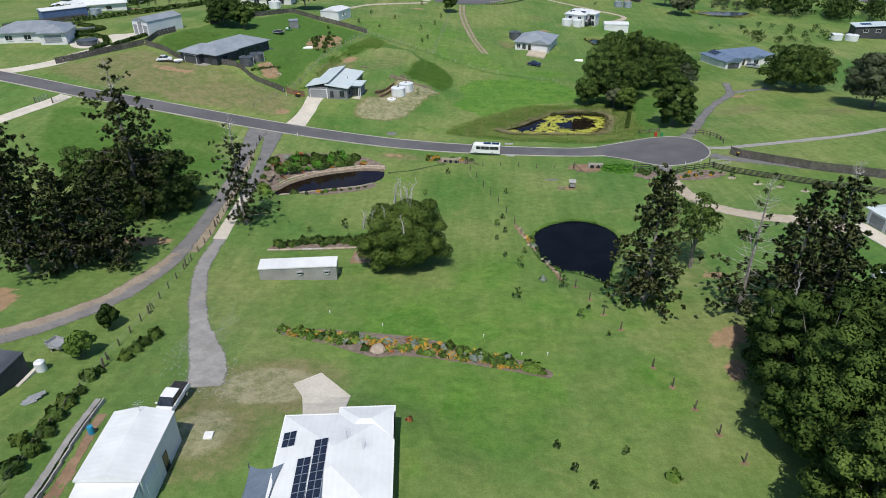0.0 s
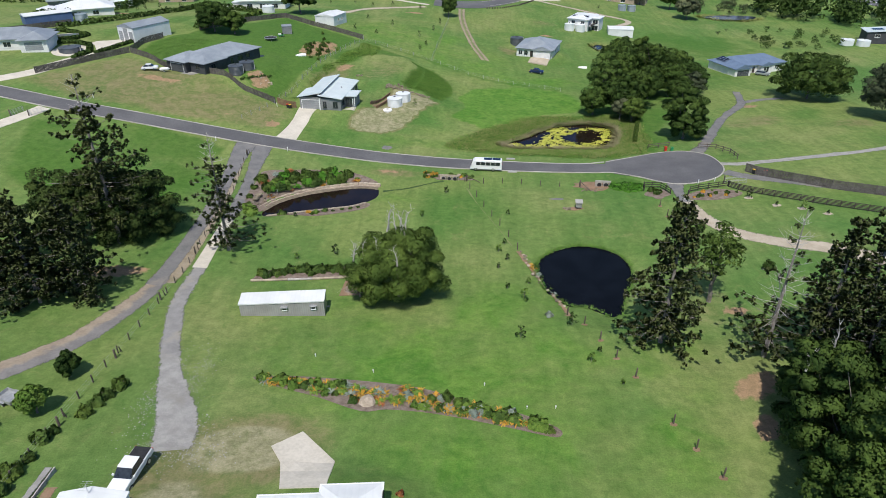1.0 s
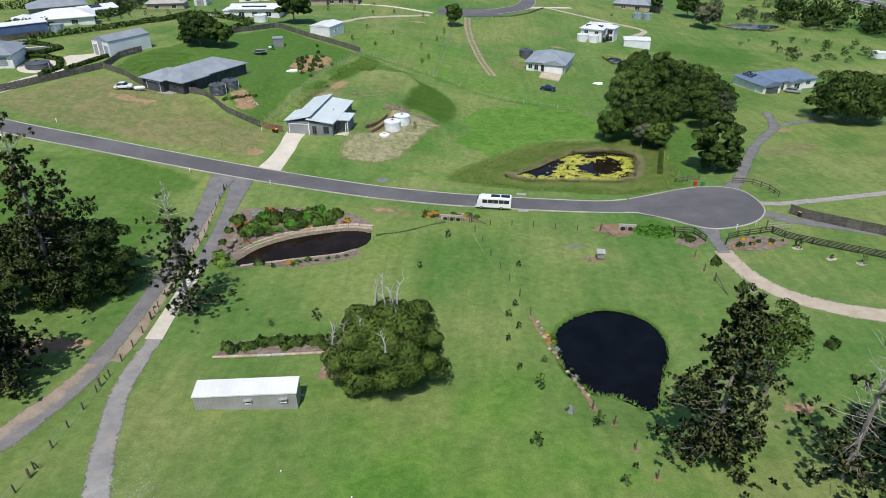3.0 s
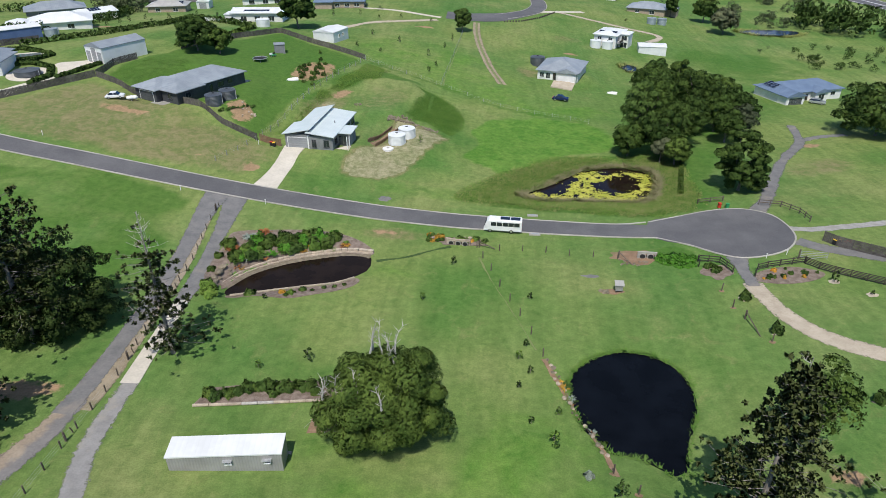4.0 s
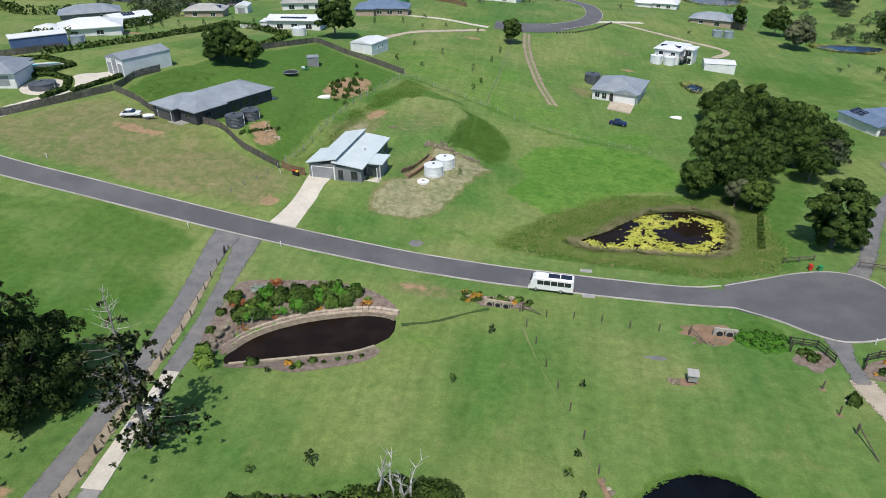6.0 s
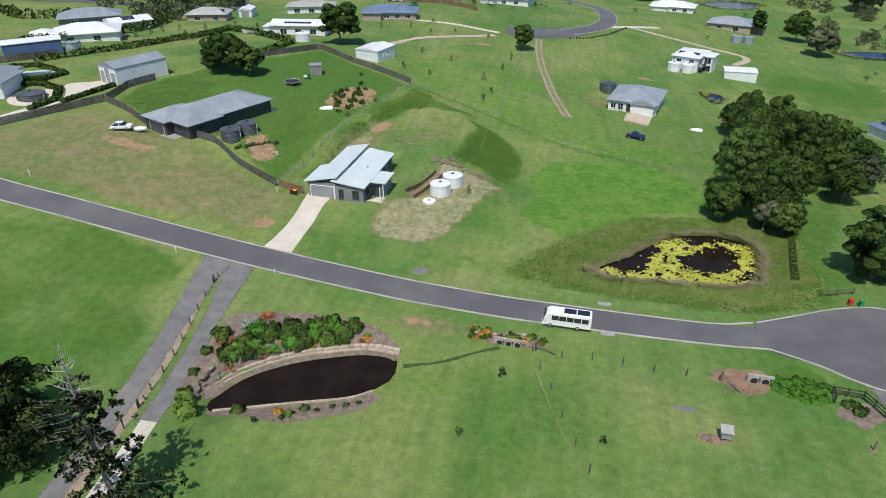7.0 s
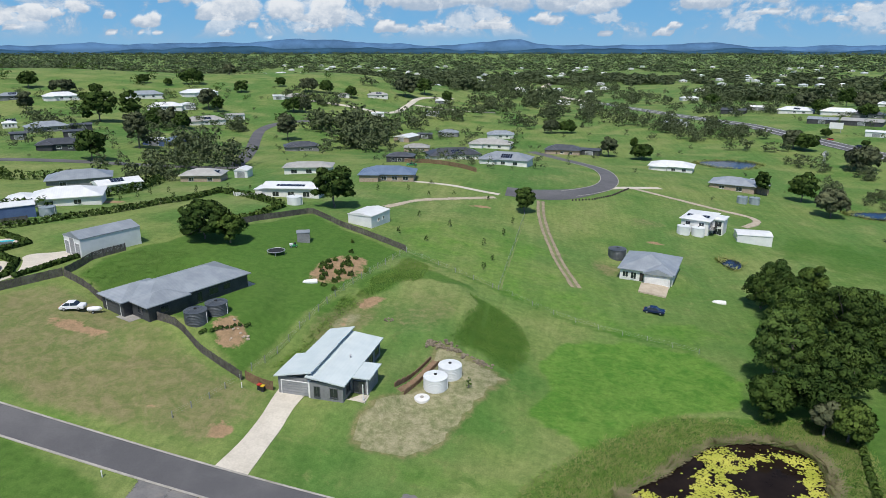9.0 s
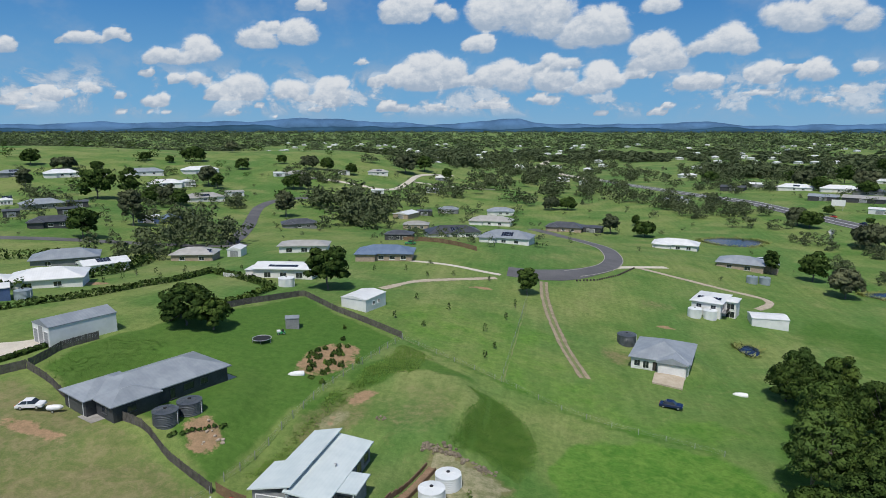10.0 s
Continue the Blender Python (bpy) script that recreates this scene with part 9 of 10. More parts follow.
water_tank(-78.4, 267.8, 2.3, 2.4, TANK_WHITE, "squat white tank beside a paling fence")
bluer = building("house", "brick house with a blue roof and solar panels", "house", -62, 321, 6, [(-10, 10, -5, 6, 2.7, "hip", 2.3, 0.7), (-10, -3, -6.5, 0, 2.7, "hip", 1.5, 0.6)], BRICK_WALL, BLUE_ROOF, [("window", 0, "front", 9, 2, 0.7, 2.1), ("window", 0, "front", 13, 2, 0.7, 2.1), ("window", 0, "front", 17, 2, 0.7, 2.1)], plinth=3)
solar_array(bluer, pose(0.0, -4.4, 3.2, 20, 0, 0), 6, 2, w=1.0, h=1.7)
building("house", "grey hip roof house beside a hedge and pool", "house", -128, 193, 14, [(-11, 7, -5, 6, 2.7, "hip", 2.2, 0.7), (2, 9, -7.5, 2, 2.68, "hip", 1.6, 0.7)], WHITE_RENDER, GREY_ROOF_X, [("window", 0, "front", 4, 2, 0.7, 2.1), ("window", 0, "front", 9, 2, 0.7, 2.1), ("garage", 1, "front", 3.5, 4.6, 2.2, DOOR_GREY)], plinth=3)
eastw = building("house", "white hip roof house with dark solar panels", "house", 61, 428, -16, [(-10.5, 10.5, -6, 6, 2.7, "hip", 2.2, 0.7), (-9, -2, -8, -1, 2.7, "hip", 1.4, 0.6)], WHITE_RENDER, WHITE_ROOF_X, [("window", 0, "front", 12, 2, 0.7, 2.1), ("window", 0, "front", 17, 2, 0.7, 2.1)], plinth=3)
for ox in (-6.5, 2.0):
    solar_array(eastw, pose(ox, -4.6, 3.3, 20, 0, 0), 3, 2, w=1.1, h=1.6)
building("house", "house with a grey hip roof and pale brick walls", "house", 79, 381, -22, [(-9, 9, -6.5, 6.5, 2.7, "hip", 2.4, 0.7), (6, 14, -3, 5, 2.6, "gable_x", 0.8, 0.4)], BRICK_WALL, GREY_ROOF_X, [("window", 0, "front", 5, 2, 0.7, 2.1), ("window", 0, "front", 12, 2.4, 0.3, 2.1)], plinth=3)
water_tank(74.3, 350.5, 2.0, 2.6, TANK_GREY, "ribbed steel tank beside trees", "east tanks")
water_tank(79.2, 351.5, 2.0, 2.6, TANK_GREY, "ribbed steel tank beside trees", "east tanks")
house_sedan(93.5, 405, -20, CAR_WHITE, "white car parked behind a house", kind="wagon")
house_sedan(181.4, 545, -70, PAINT_RED, "red car on a distant highway", kind="car")
house_sedan(187.5, 518, -70, PAINT_NAVY, "dark car on a distant highway", kind="car")
house_sedan(-60.5, 358, 10, PAINT_GREEN, "green car parked on a far lawn", kind="car")
sign = thing("billboard", "blank white billboard beside a highway", "billboard", 196, 575, -28)
part("board", box(B(), -4.2, 4.2, -0.1, 0.1, 3.0, 7.2), WHITE_PAINT, sign)
for a in (-3.0, 3.0):
    part("post", box(B(), a - 0.15, a + 0.15, 0.104, 0.4, -0.5, 7.0), STEEL, sign)
mill = thing("windmill", "steel farm windmill with a round wheel", "windmill", 141, 448)
for a in (-0.9, 0.9):
    for b in (-0.9, 0.9):
        part("leg", bar(B(), (a, b, -0.4), (a * 0.15, b * 0.15, 8.6), 0.07, n=5), STEEL, mill)
bm = B()
for k in range(14):
    a = k * math.tau / 14
    box(bm, 0.5, 1.7, -0.02, 0.02, -0.16, 0.16, pose(0, -0.5, 8.9) @ pose(0, 0, 0, 0, math.degrees(a), 0) @ pose(0, 0, 0, 35, 0, 0))
part("wheel", bm, STEEL, mill)
part("tail", box(B(), -0.03, 0.03, 0.2, 2.0, 8.6, 9.3), STEEL, mill)
# swimming pool, big tank and their hedges
pool = thing("swimming_pool", "turquoise swimming pool with pale paving", "pool", -122.5, 204.0, 25, lift=0.1)
part("paving", box(B(), -4.8, 4.8, -3.4, 3.4, -1.0, 0.12), CONCRETE, pool)
part("water", box(B(), -3.6, 3.6, -2.0, 2.0, 0.124, 0.14), POOL, pool, "turquoise pool water")
for k in range(8):
    part("fence_panel", box(B(), -4.8 + 1.2 * k, -3.64 + 1.2 * k, -3.36, -3.33, 0.124, 1.2), ALUMINIUM, pool)
water_tank(-112.7, 190.0, 2.9, 1.15, TANK_DARK, "low dark water tank in a ring of hedge")
sheet("tank_pad", smooth_loop([(-112.7 + 4.9 * math.cos(a), 190.4 + 5.2 * math.sin(a)) for a in np.linspace(0, math.tau, 11)[:-1]], 3), CONCRETE, 0.07, "pale gravel pad under a water tank", "slab")


def hedge(pts, w, h, label, seed, mat=None, per=46):
    """A clipped hedge as a row of leafy lengths, each a part."""
    rng = np.random.RandomState(seed)
    root = tagged(new("hedge"), label, "hedge")
    for x, y, a in along(pts, max(1.2, w)):
        z = float(ground_z(x, y))
        v = unit(rng, per)
        v[:, 2] = np.abs(v[:, 2])
        hh = h * rng.uniform(0.85, 1.15)
        p = np.clip(v * 1.35, -1, 1) * np.array([w * 0.62, w * 0.55, hh]) * rng.uniform(0.8, 1.02, per)[:, None]
        q = leaf_cards(rng, p, v, 0.2 + 0.1 * w, 0.5)
        ob = quads_object("leaves", q, mat or LEAF_DARK, normals=v + [0, 0, 0.15])
        ob.parent = root
        ob.matrix_local = pose(x, y, z, 0, 0, a)
    return root


HL = "row of clipped dark green hedge shrubs"
hedge([(-130, 216), (-124.4, 226.1), (-117.7, 238.5), (-114.6, 253.9), (-111.1, 264.4), (-110.5, 282)], 1.9, 1.5, HL, 1)
hedge([(-110.5, 283), (-100, 277), (-90, 270), (-80.5, 262.3)], 2.0, 1.7, HL, 2)
hedge([(-80.5, 262), (-81.5, 247.1), (-86, 236), (-90, 226)], 2.2, 1.3, "rough green hedge along a fence", 3, LEAF_OLIVE)
hedge([(-146, 232), (-141.8, 242.8), (-139.5, 257.7), (-138.8, 277.8), (-146, 305)], 3.2, 3.0, "tall dark hedge behind houses", 4, LEAF_DARK)
hedge([(-222, 300), (-205.5, 294.0), (-191.9, 286.5), (-178, 300)], 3.4, 3.2, "tall dark hedge beside a road", 5, LEAF_DARK)
hedge([(-131.3, 208.5), (-127.0, 211.0), (-116.0, 206.2), (-117.5, 201.5), (-122, 198.0)], 1.3, 0.9, HL, 6, per=120)
hedge([(-121.0, 195.4), (-116.0, 197.9), (-110.4, 196.0), (-107.0, 190.0), (-108.6, 184.5)], 1.3, 0.9, HL, 7, per=120)
hedge([(47.2, 187.5), (44.6, 178.0), (42.2, 169.0), (40.4, 162.0)], 0.8, 0.8, "narrow overgrown green hedge beside a marsh", 9, LEAF_OLIVE, per=140)
hedge([(-99.2, 204.5), (-102.2, 197.0), (-105.0, 190.0)], 1.1, 0.8, HL, 8, per=110)
for k, (x, y) in enumerate(((-128.3, 256.5), (-127.8, 264.1), (-128.6, 271.9), (-124.1, 275.1), (-119.0, 269.3), (-115.4, 276.4), (-120, 285), (-112, 292), (-104, 292), (-96, 296), (-88, 297), (-50, 300), (-42, 296), (-34, 300), (-76, 304), (-60, 297), (-22, 298), (-40, 268), (-30, 262), (-19, 250), (-16, 240), (-17.5, 233), (-14.5, 262), (-12.5, 274), (-34, 246), (-42, 249))):
    sapling(x, y, 1.6 + 0.3 * (k % 4), "young green tree on a far lawn", 1300 + k, LEAF_DARK, r=0.8)
sheet("gravel_yard", smooth_loop([(-104.6, 206.2), (-99.6, 204.6), (-101.6, 200.0), (-103.6, 194.6), (-105.6, 189.0), (-108.2, 182.0), (-110.0, 178.0), (-112.5, 179.0), (-109.2, 186.0), (-106.2, 190.5), (-108.6, 195.8), (-111.0, 199.2), (-108.0, 203.0)], 4), CONCRETE, 0.07, "pale gravel driveway before a shed", "driveway")

# far roads
ribbon("hill_street", [(-134.8, 356.1), (-144.3, 364.5), (-151.1, 386.3), (-167.0, 429.4), (-187.3, 480.4), (-198, 515), (-196, 545), (-172, 575)], 7.0, ASPHALT, 0.15, "grey asphalt street climbing a far slope", "road", step=4)
ribbon("hill_street", [(-134.8, 356.1), (-150, 352), (-190, 338), (-240, 318), (-320, 290)], 6.5, ASPHALT, 0.15, "grey asphalt street behind houses", "road", step=4)
ribbon("far_lane", [(-212, 647), (-172.7, 642.5), (-144.7, 632.1), (-132.0, 641.4), (-129.6, 677.3), (-127, 735), (-100, 770)], 6.0, CONCRETE, 0.25, "pale lane between far paddocks", "road", step=5)
ribbon("far_lane", [(-129, 690), (-90, 690), (-50, 700)], 4.0, CONCRETE, 0.25, "pale lane between far paddocks", "road", step=5)
ribbon("highway", HWY, 15.0, ASPHALT, 0.2, "wide grey highway with pale markings", "road", step=5, across=8)
for off in (-6.6, -0.2, 0.2, 6.6):
    base = smooth_line(HWY, 5)
    dd = np.gradient(base, axis=0)
    dd /= np.linalg.norm(dd, axis=1)[:, None]
    ribbon("lane_marking", (base + np.stack([-dd[:, 1], dd[:, 0]], 1) * off)[::3], 0.3, WHITE_PAINT, 0.24, "white painted line on a highway", "road marking", step=5, across=1)
ribbon("highway", [(8, 1425), (-12, 1147), (12, 1000), (41.8, 918), (60, 880)], 14.0, CONCRETE, 0.3, "pale distant highway between woods", "road", step=10)
ribbon("gravel_track", [(31.3, 349.4), (48.9, 339.5), (62.5, 332.0), (71.1, 327.6), (71.5, 320.8), (64.7, 312.1)], 2.8, SAND_GRAVEL, 0.06, "tan gravel track to a white shed", "track", rough_edge=0.25)
ribbon("far_path", [(-52, 318), (-38, 315), (-26, 310), (-19, 308)], 2.2, CONCRETE, 0.08, "pale concrete path over a lawn", "path")
ribbon("far_path", [(18.5, 340), (30, 349), (44, 358)], 3.0, CONCRETE, 0.08, "pale concrete crossover beside a street", "path")
garden_edge = tagged(new("log_row"), "curved row of short upright logs", "edging")
for k, (x, y, a) in enumerate(along([(6.6, 313.5), (14, 319), (22, 330), (29.8, 346.3)], 1.5)):
    part("log", turned(B(), [(0.3, -0.2), (0.3, 0.55), (0.22, 0.6)], 8, pose(x, y, float(ground_z(x, y)))), DARK_TIMBER, garden_edge)
for px_, py_, rx_, ry_, lb in ((97, 459, 15, 13, "dark farm pond in a far paddock"), (127, 349, 13, 5.5, "blue farm pond among reeds"), (49.5, 268.5, 2.6, 4.2, "small dark pond beside trees")):
    loop = smooth_loop([(px_ + rx_ * math.cos(a) * (1 + 0.12 * math.sin(3 * a)), py_ + ry_ * math.sin(a)) for a in np.linspace(0, math.tau, 13)[:-1]], 3)
    sheet("pond_water", loop, WATER_FAR, label=lb, category="water", level=float(ground_z(loop[:, 0], loop[:, 1]).max()) + 0.1)
    reed_stuff("pond_reeds", np.array([(px_ + (x - px_) * 1.25, py_ + (y - py_) * 1.25) for x, y in loop]), loop, 700, 0.6, 1.3, LEAF_REED, "long grass and reeds round a pond", 70 + int(rx_))

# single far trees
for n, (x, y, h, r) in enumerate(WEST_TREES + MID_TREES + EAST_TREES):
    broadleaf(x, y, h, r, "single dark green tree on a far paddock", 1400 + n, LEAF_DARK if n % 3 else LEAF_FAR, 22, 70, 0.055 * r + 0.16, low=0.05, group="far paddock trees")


def strip_wood(pts, width, count, hmin, hmax, seed):
    r = np.random.RandomState(seed)
    line = smooth_line(pts, 4)
    out = []
    for _ in range(count):
        q = line[r.randint(len(line))] + r.randn(2) * width
        h = r.uniform(hmin, hmax)
        out.append((q[0], q[1], h, h * r.uniform(0.5, 0.75)))
    return out


# wooded patches: outline, how many trees, least and greatest height
PATCHES = [
    ([(-170, 540), (-166, 588), (-119, 567), (-98, 489), (-107, 445), (-131, 452)], 37, 10, 19),
    ([(-125, 593), (-95, 659), (-58, 835), (-11, 965), (-6, 796), (-48, 693), (-79, 620), (-100, 566), (-113, 543)], 68, 8, 13),
    ([(73, 590), (112, 620), (147, 601), (152, 542), (135, 497), (112, 513), (81, 526), (66, 545)], 52, 5, 9),
    ([(-6, 751), (26, 879), (95, 856), (103, 692), (78, 624), (42, 664), (1, 665)], 52, 8, 14),
    ([(-224, 429), (-186, 403), (-171, 424), (-141, 366), (-144, 326), (-166, 336)], 28, 7, 13),
    ([(-197, 345), (-181, 350), (-145, 309), (-145, 295), (-168, 308)], 13, 5, 8),
    ([(-274, 496), (-267, 539), (-222, 528), (-201, 494), (-227, 469), (-247, 458)], 24, 5, 9),
    ([(-117, 1247), (37, 1453), (131, 1133), (139, 896), (83, 856), (-7, 916), (-69, 890)], 117, 8, 14),
    ([(183, 1141), (354, 1335), (374, 1173), (229, 879), (154, 816)], 80, 8, 14),
    ([(142, 760), (167, 700), (157, 648), (126, 664)], 11, 4, 7),
    ([(400, 1178), (602, 1372), (396, 935), (322, 860)], 55, 8, 13),
    ([(-197, 764), (-246, 1455), (-91, 1297), (-77, 911), (-137, 772), (-179, 721)], 74, 8, 13),
]
creek = []
for n, (loop, count, hmin, hmax) in enumerate(PATCHES):
    rp = np.random.RandomState(400 + n)
    loop = np.array(loop, float)
    q = rp.uniform(loop.min(0), loop.max(0), (count * 12, 2))
    drift = np.array([noise.noise(Vector((x * 0.03, y * 0.018, n))) for x, y in q])
    q = q[(outside(loop, q[:, 0], q[:, 1]) < 4) & (drift > -0.25)][:count]
    creek += [(x, y, h, h * w) for (x, y), h, w in zip(q, rp.uniform(hmin, hmax, count), rp.uniform(0.52, 0.80, count))]
creek += strip_wood([(-232, 655), (-200, 640), (-180, 660)], 9, 22, 6, 10, 9)
creek += strip_wood([(130, 470), (142, 452), (158, 430), (170, 405)], 7, 26, 3, 7, 10)
creek += strip_wood([(118, 420), (130, 385), (145, 360)], 6, 16, 3, 6, 11)
creek += strip_wood([(-330, 480), (-300, 440), (-285, 400)], 10, 16, 4, 9, 13)
scatter_trees("creek_woods", creek, "dark green trees along a creek", LEAF_WOOD, 190, 12, 9)


# garden shrubs round the far houses
rg = np.random.RandomState(77)
shrubs = []
for row in WEST_HOUSES + HILL_HOUSES + MIDDLE_HOUSES + EAST_HOUSES:
    for _ in range(9):
        a, d = rg.uniform(0, math.tau), max(row[3], row[4]) * 0.5 + rg.uniform(2.5, 14)
        h = rg.uniform(1.2, 4.5) if rg.rand() < 0.8 else rg.uniform(5, 8)
        gx_, gy_ = row[0] + math.cos(a) * d, row[1] + math.sin(a) * d
        if abs(gx_ - np.interp(gy_, [356, 386, 429, 480, 545], [-135, -151, -167, -187, -196])) < 9:
            continue
        shrubs.append((gx_, gy_, h, h * rg.uniform(0.45, 0.7)))
for _ in range(160):
    y = rg.uniform(300, 700)
    x = rg.uniform(-0.62, 0.42) * y
    if math.hypot(x - 5, y - 350) < 45 or abs(x - np.interp(y, [385, 440, 540, 602, 680, 760], [224, 206, 174, 158, 127, 100])) < 14:
        continue
    h = rg.uniform(1.0, 3.6)
    shrubs.append((x, y, h, h * rg.uniform(0.45, 0.75)))
scatter_trees("garden_shrubs", shrubs, "shrubs and small trees round the far houses", LEAF_WOOD, 104, 78, 9)
# ---- distance ----
def backdrop_ridge(name, dist, base, peaks, material, label, a0=-60, a1=60, seed=3):
    """A far range of hills round the view, as a curved wall with a ragged top."""
    rng = np.random.RandomState(seed)
    n = 260
    ph = rng.uniform(0, 6, 8)
    verts, faces = [], []
    for i in range(n + 1):
        a = a0 + (a1 - a0) * i / n
        hgt = base + sum(math.sin(a * f + p) * w for f, p, w in zip((0.11, 0.23, 0.41, 0.77, 1.3, 2.1, 3.7, 6.1), ph, (7, 6, 5, 4, 3, 2, 1.2, 0.8)))
        for pa, pw, ph_ in peaks:
            hgt += ph_ * math.exp(-((a - pa) / pw) ** 2)
        x, y = -math.sin(radians(a)) * dist, 95 + math.cos(radians(a)) * dist
        verts += [(x, y, -60), (x * 0.985, 95 + (y - 95) * 0.985, hgt * 0.55), (x, y, hgt), (x * 1.01, 95 + (y - 95) * 1.01, -60)]
    for i in range(n):
        for k in range(3):
            faces.append((i * 4 + k, (i + 1) * 4 + k, (i + 1) * 4 + k + 1, i * 4 + k + 1))
    return tagged(mesh_object(name, verts, faces, material, True), label, "hills", kind="structure")


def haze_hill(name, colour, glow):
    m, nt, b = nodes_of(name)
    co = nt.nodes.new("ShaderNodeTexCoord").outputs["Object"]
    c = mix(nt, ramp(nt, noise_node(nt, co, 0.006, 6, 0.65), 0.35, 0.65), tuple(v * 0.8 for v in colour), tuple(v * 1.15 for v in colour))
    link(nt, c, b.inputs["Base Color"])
    # Hills emit their own tone; distance haze is painted as this blue glow.
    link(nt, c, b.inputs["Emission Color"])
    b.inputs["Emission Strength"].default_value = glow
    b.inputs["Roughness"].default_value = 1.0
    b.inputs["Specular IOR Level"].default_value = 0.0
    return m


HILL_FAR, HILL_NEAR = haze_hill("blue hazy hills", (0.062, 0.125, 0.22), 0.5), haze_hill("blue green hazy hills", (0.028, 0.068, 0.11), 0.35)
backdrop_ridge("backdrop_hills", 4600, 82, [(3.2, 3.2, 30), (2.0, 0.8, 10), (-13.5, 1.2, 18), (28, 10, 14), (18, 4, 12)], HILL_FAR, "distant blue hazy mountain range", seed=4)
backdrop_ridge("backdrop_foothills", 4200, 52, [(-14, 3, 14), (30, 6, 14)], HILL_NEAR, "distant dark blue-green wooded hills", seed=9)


# clouds: bearing, height of the base, half width and depth, in degrees
CLOUDS = [(-42.0, 5.3, 0.7, 1.3), (-36.9, 6.2, 1.9, 0.9), (-34.8, 6.5, 1.0, 1.0), (-30.7, 4.8, 3.1, 1.5), (-28.9, 5.0, 1.4, 2.1), (-24.5, 6.3, 1.8, 2.6), (-20.7, 6.7, 1.5, 2.3), (-19.9, 9.5, 1.5, 1.1), (-11.5, 8.6, 3.9, 2.5), (-1.9, 7.3, 5.2, 4.4), (3.3, 6.5, 4.4, 4.2), (8.5, 8.9, 2.4, 1.5), (20.1, 6.9, 4.6, 3.0), (14.0, 5.6, 3.5, 2.3), (8.6, 4.4, 2.0, 3.2), (-5.9, 6.2, 2.0, 1.5), (-12.2, 3.2, 3.4, 1.9), (-9.8, 3.1, 2.4, 3.5), (-2.0, 2.9, 4.6, 3.2), (0.8, 4.6, 1.9, 1.6), (-13.5, 1.4, 1.9, 0.9), (-9.3, 1.4, 1.6, 0.8), (4.6, 2.5, 2.3, 2.5), (12.3, 2.9, 2.3, 1.8), (16.8, 3.3, 1.9, 1.8), (20.6, 3.5, 1.5, 1.6), (23.4, 3.8, 0.7, 1.1), (22.5, 2.5, 0.7, 0.7), (-37.0, 2.5, 0.8, 1.1), (-39.7, 1.8, 1.3, 1.2), (-41.8, 2.0, 1.0, 0.7), (-32.7, 3.9, 0.7, 0.6), (-30.7, 3.4, 0.6, 0.9), (-29.1, 3.2, 1.0, 1.4), (-32.2, 1.5, 1.1, 1.2), (-27.7, 2.2, 1.5, 1.3), (-25.2, 2.1, 1.8, 2.6), (-21.6, 2.0, 2.0, 1.9), (-18.4, 1.7, 2.2, 2.7), (7.5, 3.9, 1.3, 1.0), (-0.3, 2.0, 1.9, 0.8), (-4.7, 1.6, 1.9, 0.8), (9.8, 1.5, 1.1, 0.5), (16.1, 2.4, 1.2, 0.6), (-23.2, 7.5, 1.4, 1.1), (-7.1, 3.6, 1.5, 0.9), (-15.8, 5.1, 0.7, 0.6), (18.5, 4.1, 0.8, 0.7)]


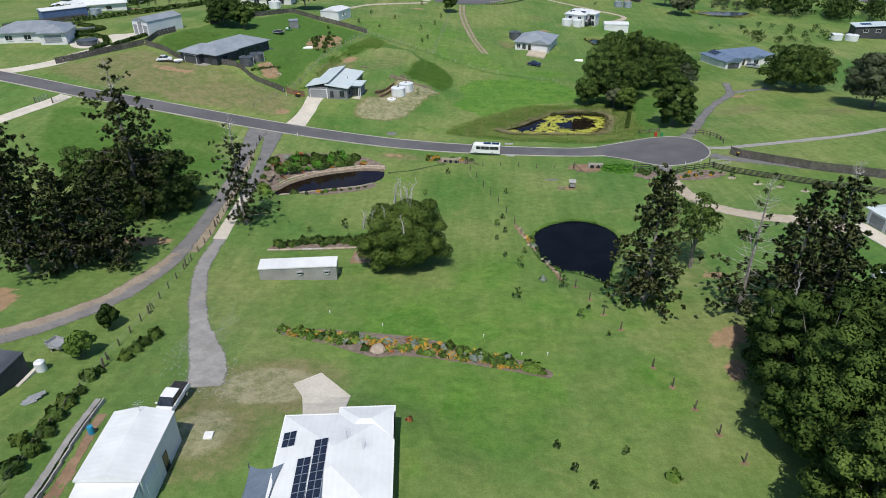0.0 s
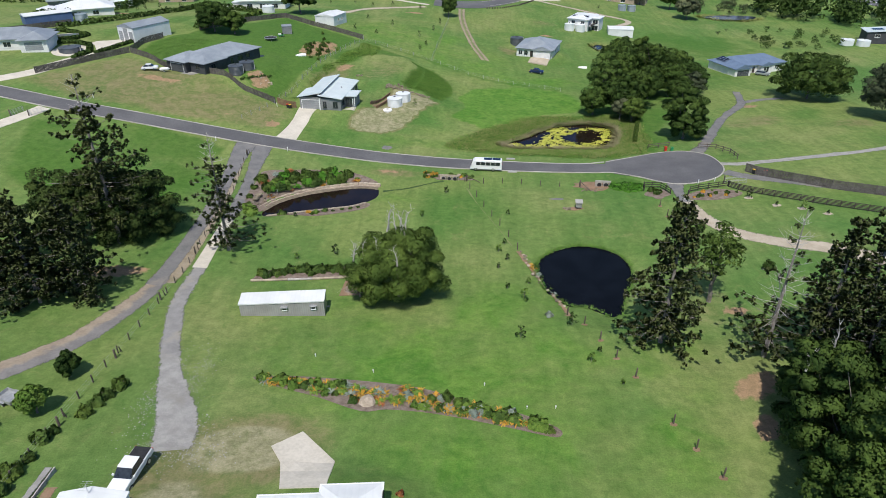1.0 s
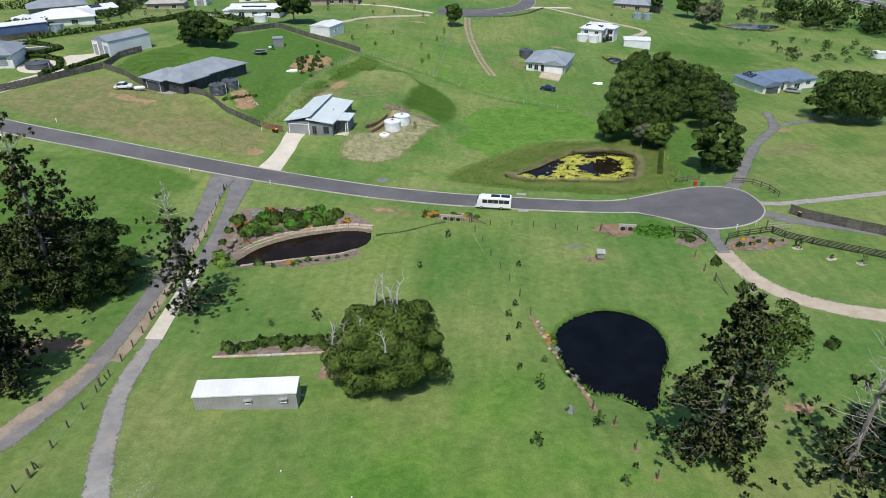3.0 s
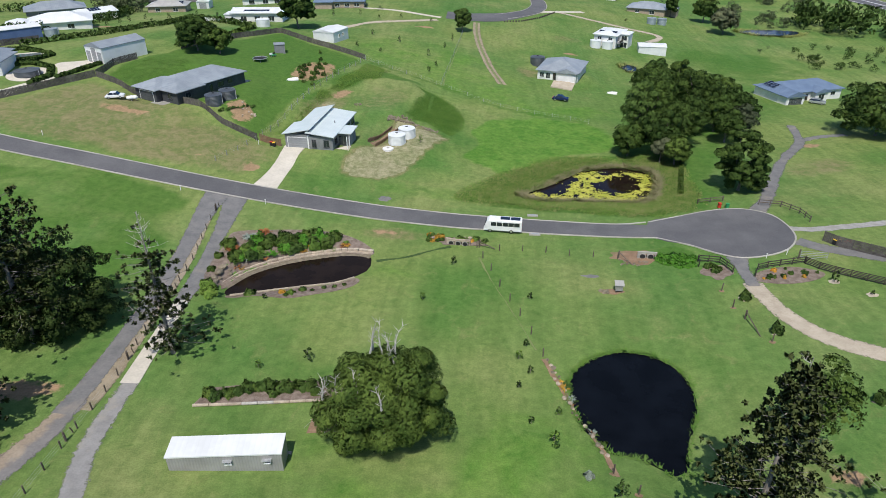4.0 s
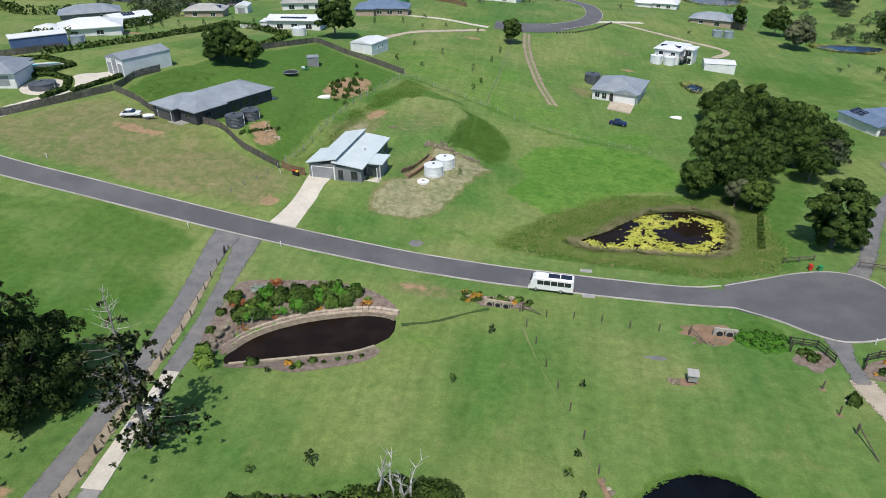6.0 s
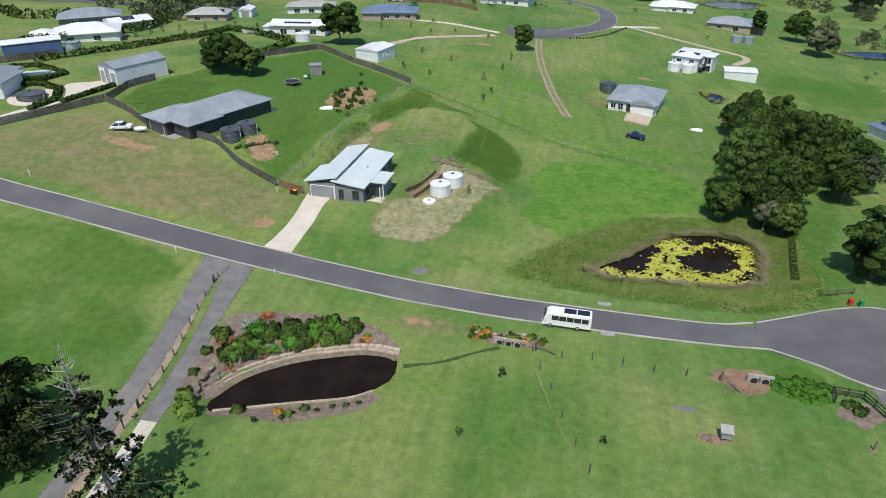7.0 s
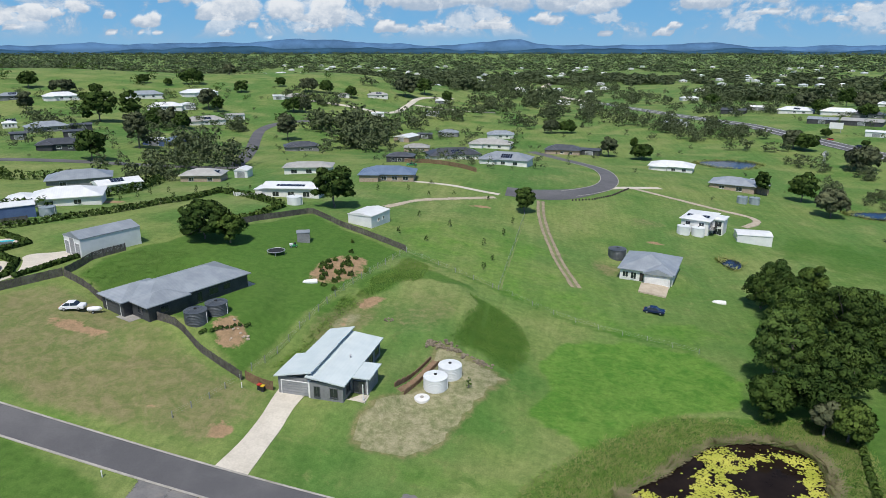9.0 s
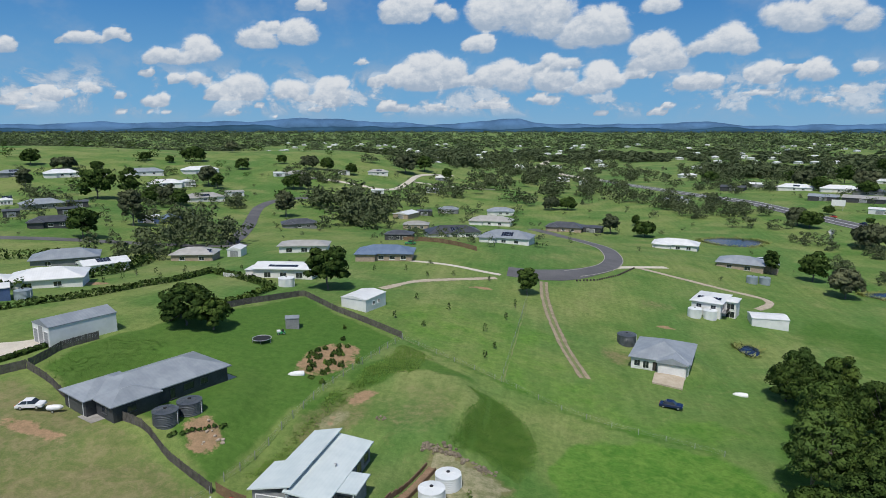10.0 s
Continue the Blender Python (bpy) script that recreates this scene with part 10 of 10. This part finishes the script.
def cloud_band():
    """A far curved sheet of blue sky with fair-weather clouds that goes all the way round."""
    rng = np.random.RandomState(8)
    az = np.r_[np.arange(-180, -62, 2.0), np.arange(-62, 62, 0.36), np.arange(62, 180.1, 2.0)]
    el = np.r_[-1.0, np.arange(0, 26.1, 0.3)]
    A, E = np.meshgrid(az, el, indexing="ij")
    dens, lit = np.zeros(A.shape), np.zeros(A.shape)
    heaps = list(CLOUDS)
    for _ in range(46):
        c = rng.uniform(-180, 180)
        if abs(c - 5) > 40:
            b = rng.uniform(2, 22)
            heaps.append((c, b, rng.uniform(0.25, 0.6) * b + 0.6, rng.uniform(0.2, 0.4) * b))
    for _ in range(34):
        b = rng.uniform(0.5, 2.6)
        heaps.append((rng.uniform(-62, 62), b, rng.uniform(0.3, 1.1) + 0.15 * b, rng.uniform(0.18, 0.5) + 0.06 * b))
    for c, base, hw, deep in heaps:
        for _ in range(int(5 + 2.2 * hw / deep * 1.6)):
            u = rng.uniform(-1, 1) * rng.uniform(0.3, 1)
            r = deep * rng.uniform(0.35, 0.62) * (1 - 0.45 * abs(u))
            v = base + r * 0.45 + deep * rng.uniform(0, 0.5) * (1 - u * u)
            d = 1 - np.hypot((A - c - u * hw) / (r * 1.35), (E - v) / r)
            flat = ease(base - 0.12 * deep, base + 0.16 * deep, E)
            d = np.clip(d, 0, 1) * flat
            high = np.clip((E - base) / deep, 0, 1)
            lit = np.where(d > dens, 0.35 + 0.5 * high + 0.35 * (E - v) / r, lit)
            dens = np.maximum(dens, d)
    m, nt, b = nodes_of("cloudy sky")
    uvc = nt.nodes.new("ShaderNodeTexCoord").outputs["UV"]
    sep = nt.nodes.new("ShaderNodeSeparateXYZ")
    link(nt, uvc, sep.inputs[0])
    atr = nt.nodes.new("ShaderNodeAttribute")
    atr.attribute_name = "cloud"
    ch = nt.nodes.new("ShaderNodeSeparateColor")
    link(nt, atr.outputs["Color"], ch.inputs["Color"])
    lumps = noise_node(nt, uvc, 0.42, 9, 0.64, 0.4)
    fine = noise_node(nt, uvc, 1.6, 6, 0.65)
    veil = noise_node(nt, uvc, 0.16, 5, 0.6)
    d = calc(nt, "ADD", ch.outputs["Red"], calc(nt, "MULTIPLY", calc(nt, "SUBTRACT", lumps, 0.5), 1.7))
    cover = calc(nt, "MULTIPLY", ramp(nt, d, 0.0, 0.40), ramp(nt, ch.outputs["Red"], 0.0, 0.20))
    bank = calc(nt, "MULTIPLY", ramp(nt, noise_node(nt, uvc, 0.30, 8, 0.6, 0.3), 0.48, 0.58, 0.0, 0.8), calc(nt, "MULTIPLY", ramp(nt, sep.outputs["Y"], 0.3, 1.8), ramp(nt, sep.outputs["Y"], 6.5, 3.0)))
    cover = calc(nt, "MAXIMUM", cover, bank)
    thin = ramp(nt, veil, 0.48, 0.72, 0.0, 0.34)
    shade = calc(nt, "ADD", calc(nt, "MAXIMUM", ch.outputs["Green"], calc(nt, "MULTIPLY", bank, 0.75)), calc(nt, "MULTIPLY", calc(nt, "SUBTRACT", fine, 0.5), 1.0))
    white = mix(nt, ramp(nt, shade, 0.15, 0.95), (0.44, 0.55, 0.70), (0.88, 0.92, 0.97))
    blue = mix(nt, ramp(nt, sep.outputs["Y"], 0.0, 16.0), (0.21, 0.50, 0.82), (0.024, 0.205, 0.610))
    c = mix(nt, calc(nt, "MAXIMUM", cover, thin), mix(nt, ramp(nt, sep.outputs["Y"], -1.0, 3.0, 0.4, 0.0), blue, (0.40, 0.58, 0.74)), white)
    em = nt.nodes.new("ShaderNodeEmission")
    em.inputs["Strength"].default_value = 0.9
    link(nt, c, em.inputs["Color"])
    link(nt, em.outputs[0], nt.nodes["Material Output"].inputs["Surface"])
    dist = 4860.0
    ar, er = np.radians(A), np.radians(E)
    co = np.stack([np.sin(ar) * dist * np.cos(er), 95 + np.cos(ar) * dist * np.cos(er), 57 + dist * np.sin(er)], -1)
    k = len(el)
    faces = [(i * k + j, i * k + j + 1, (i + 1) * k + j + 1, (i + 1) * k + j) for i in range(len(az) - 1) for j in range(k - 1)]
    ob = mesh_object("backdrop_sky", co.reshape(-1, 3).tolist(), faces, m, True)
    at = ob.data.attributes.new("cloud", "FLOAT_COLOR", "POINT")
    at.data.foreach_set("color", np.stack([dens, np.clip(lit, 0, 1), dens * 0, dens * 0 + 1], -1).astype(np.float32).ravel())
    layer = ob.data.uv_layers.new(name="UVMap")
    vi = np.empty(len(ob.data.loops), np.int32)
    ob.data.loops.foreach_get("vertex_index", vi)
    layer.data.foreach_set("uv", np.stack([A.ravel()[vi] * 0.75, E.ravel()[vi]], -1).astype(np.float32).ravel())
    return tagged(ob, "blue sky with white fair-weather clouds", "sky", kind="structure")


cloud_band()


# woods by a drifting density, thicker far away
def wood_spots(count, y0, y1, spread, keep, hmin, hmax, seed):
    r = np.random.RandomState(seed)
    out = []
    while len(out) < count:
        y = y0 * (y1 / y0) ** r.uniform(0, 1)
        x = r.uniform(-1, 1) * (y * spread + 60) - 0.15 * y
        d = noise.noise(Vector((x * 0.0050, y * 0.0030, 3.1))) + 0.45 * noise.noise(Vector((x * 0.021, y * 0.013, 7.7)))
        if keep(x, y, d):
            h = r.uniform(hmin, hmax)
            out.append((x, y, h * (0.8 if y > 1000 else 1), h * (r.uniform(0.8, 1.2) if y > 1000 else r.uniform(0.5, 0.8))))
    return out


rt = np.random.RandomState(93)
COTTAGES = []
while len(COTTAGES) < 120:
    y = rt.uniform(780, 2300)
    x = rt.uniform(-0.42, 0.62) * y
    if x < -0.12 * y and y < 1050:
        continue
    COTTAGES.append((x, y))
cx_, cy_ = np.array(COTTAGES).T


def far_keep(x, y, d):
    if x < -0.14 * y and y < 1000:
        return False
    if ((np.abs(cx_ - x * cy_ / y) < 15) & (cy_ - y > -14) & (cy_ - y < 0.11 * y)).any():
        return False
    return d > (0.10 if y < 1200 else -0.08 if y < 1900 else -0.4)


scatter_trees("far_woods", wood_spots(3600, 900, 1750, 0.8, far_keep, 9, 17, 5), "dark green woods across a broad valley", LEAF_WOOD, 36, 6, 11)
scatter_trees("horizon_woods", wood_spots(7600, 1700, 4100, 0.8, far_keep, 12, 20, 7), "dark green woods reaching to the horizon", LEAF_WOOD, 11, 7, 11)
scatter_trees("west_woods", wood_spots(1500, 930, 1500, 0.8, lambda x, y, d: x < -0.18 * y and y > 960 - 0.12 * x, 12, 18, 15), "dark woods behind a grassy hill", LEAF_WOOD, 36, 16, 9, True)
scatter_trees("scattered_woods", wood_spots(170, 600, 1000, 0.85, lambda x, y, d: d > 0.02 and x > -0.10 * y and far_keep(x, y, d + 0.1), 7, 13, 8), "dark green trees in clumps across the valley", LEAF_WOOD, 180, 9, 9)
scatter_trees("hill_trees", wood_spots(46, 480, 940, 0.8, lambda x, y, d: x < -0.2 * y, 5, 11, 18), "scattered trees on a grassy hillside", LEAF_DARK, 110, 19)
shack = building("cottage", "tiny white cottage among distant trees", "house", 60, 1080, 0, [(-7, 7, -4.5, 4.5, 3.0, "hip", 1.8, 0.6)], WHITE_RENDER, WHITE_ROOF_X, [("window", 0, "front", 4, 2, 0.7, 2.1), ("window", 0, "front", 10, 2, 0.7, 2.1)], group="distant cottages", plinth=4)
for x, y in COTTAGES:
    copy_thing(shack, pose(x, y, float(ground_z(x, y)) + 0.3, 0, 0, rt.uniform(-40, 40)))
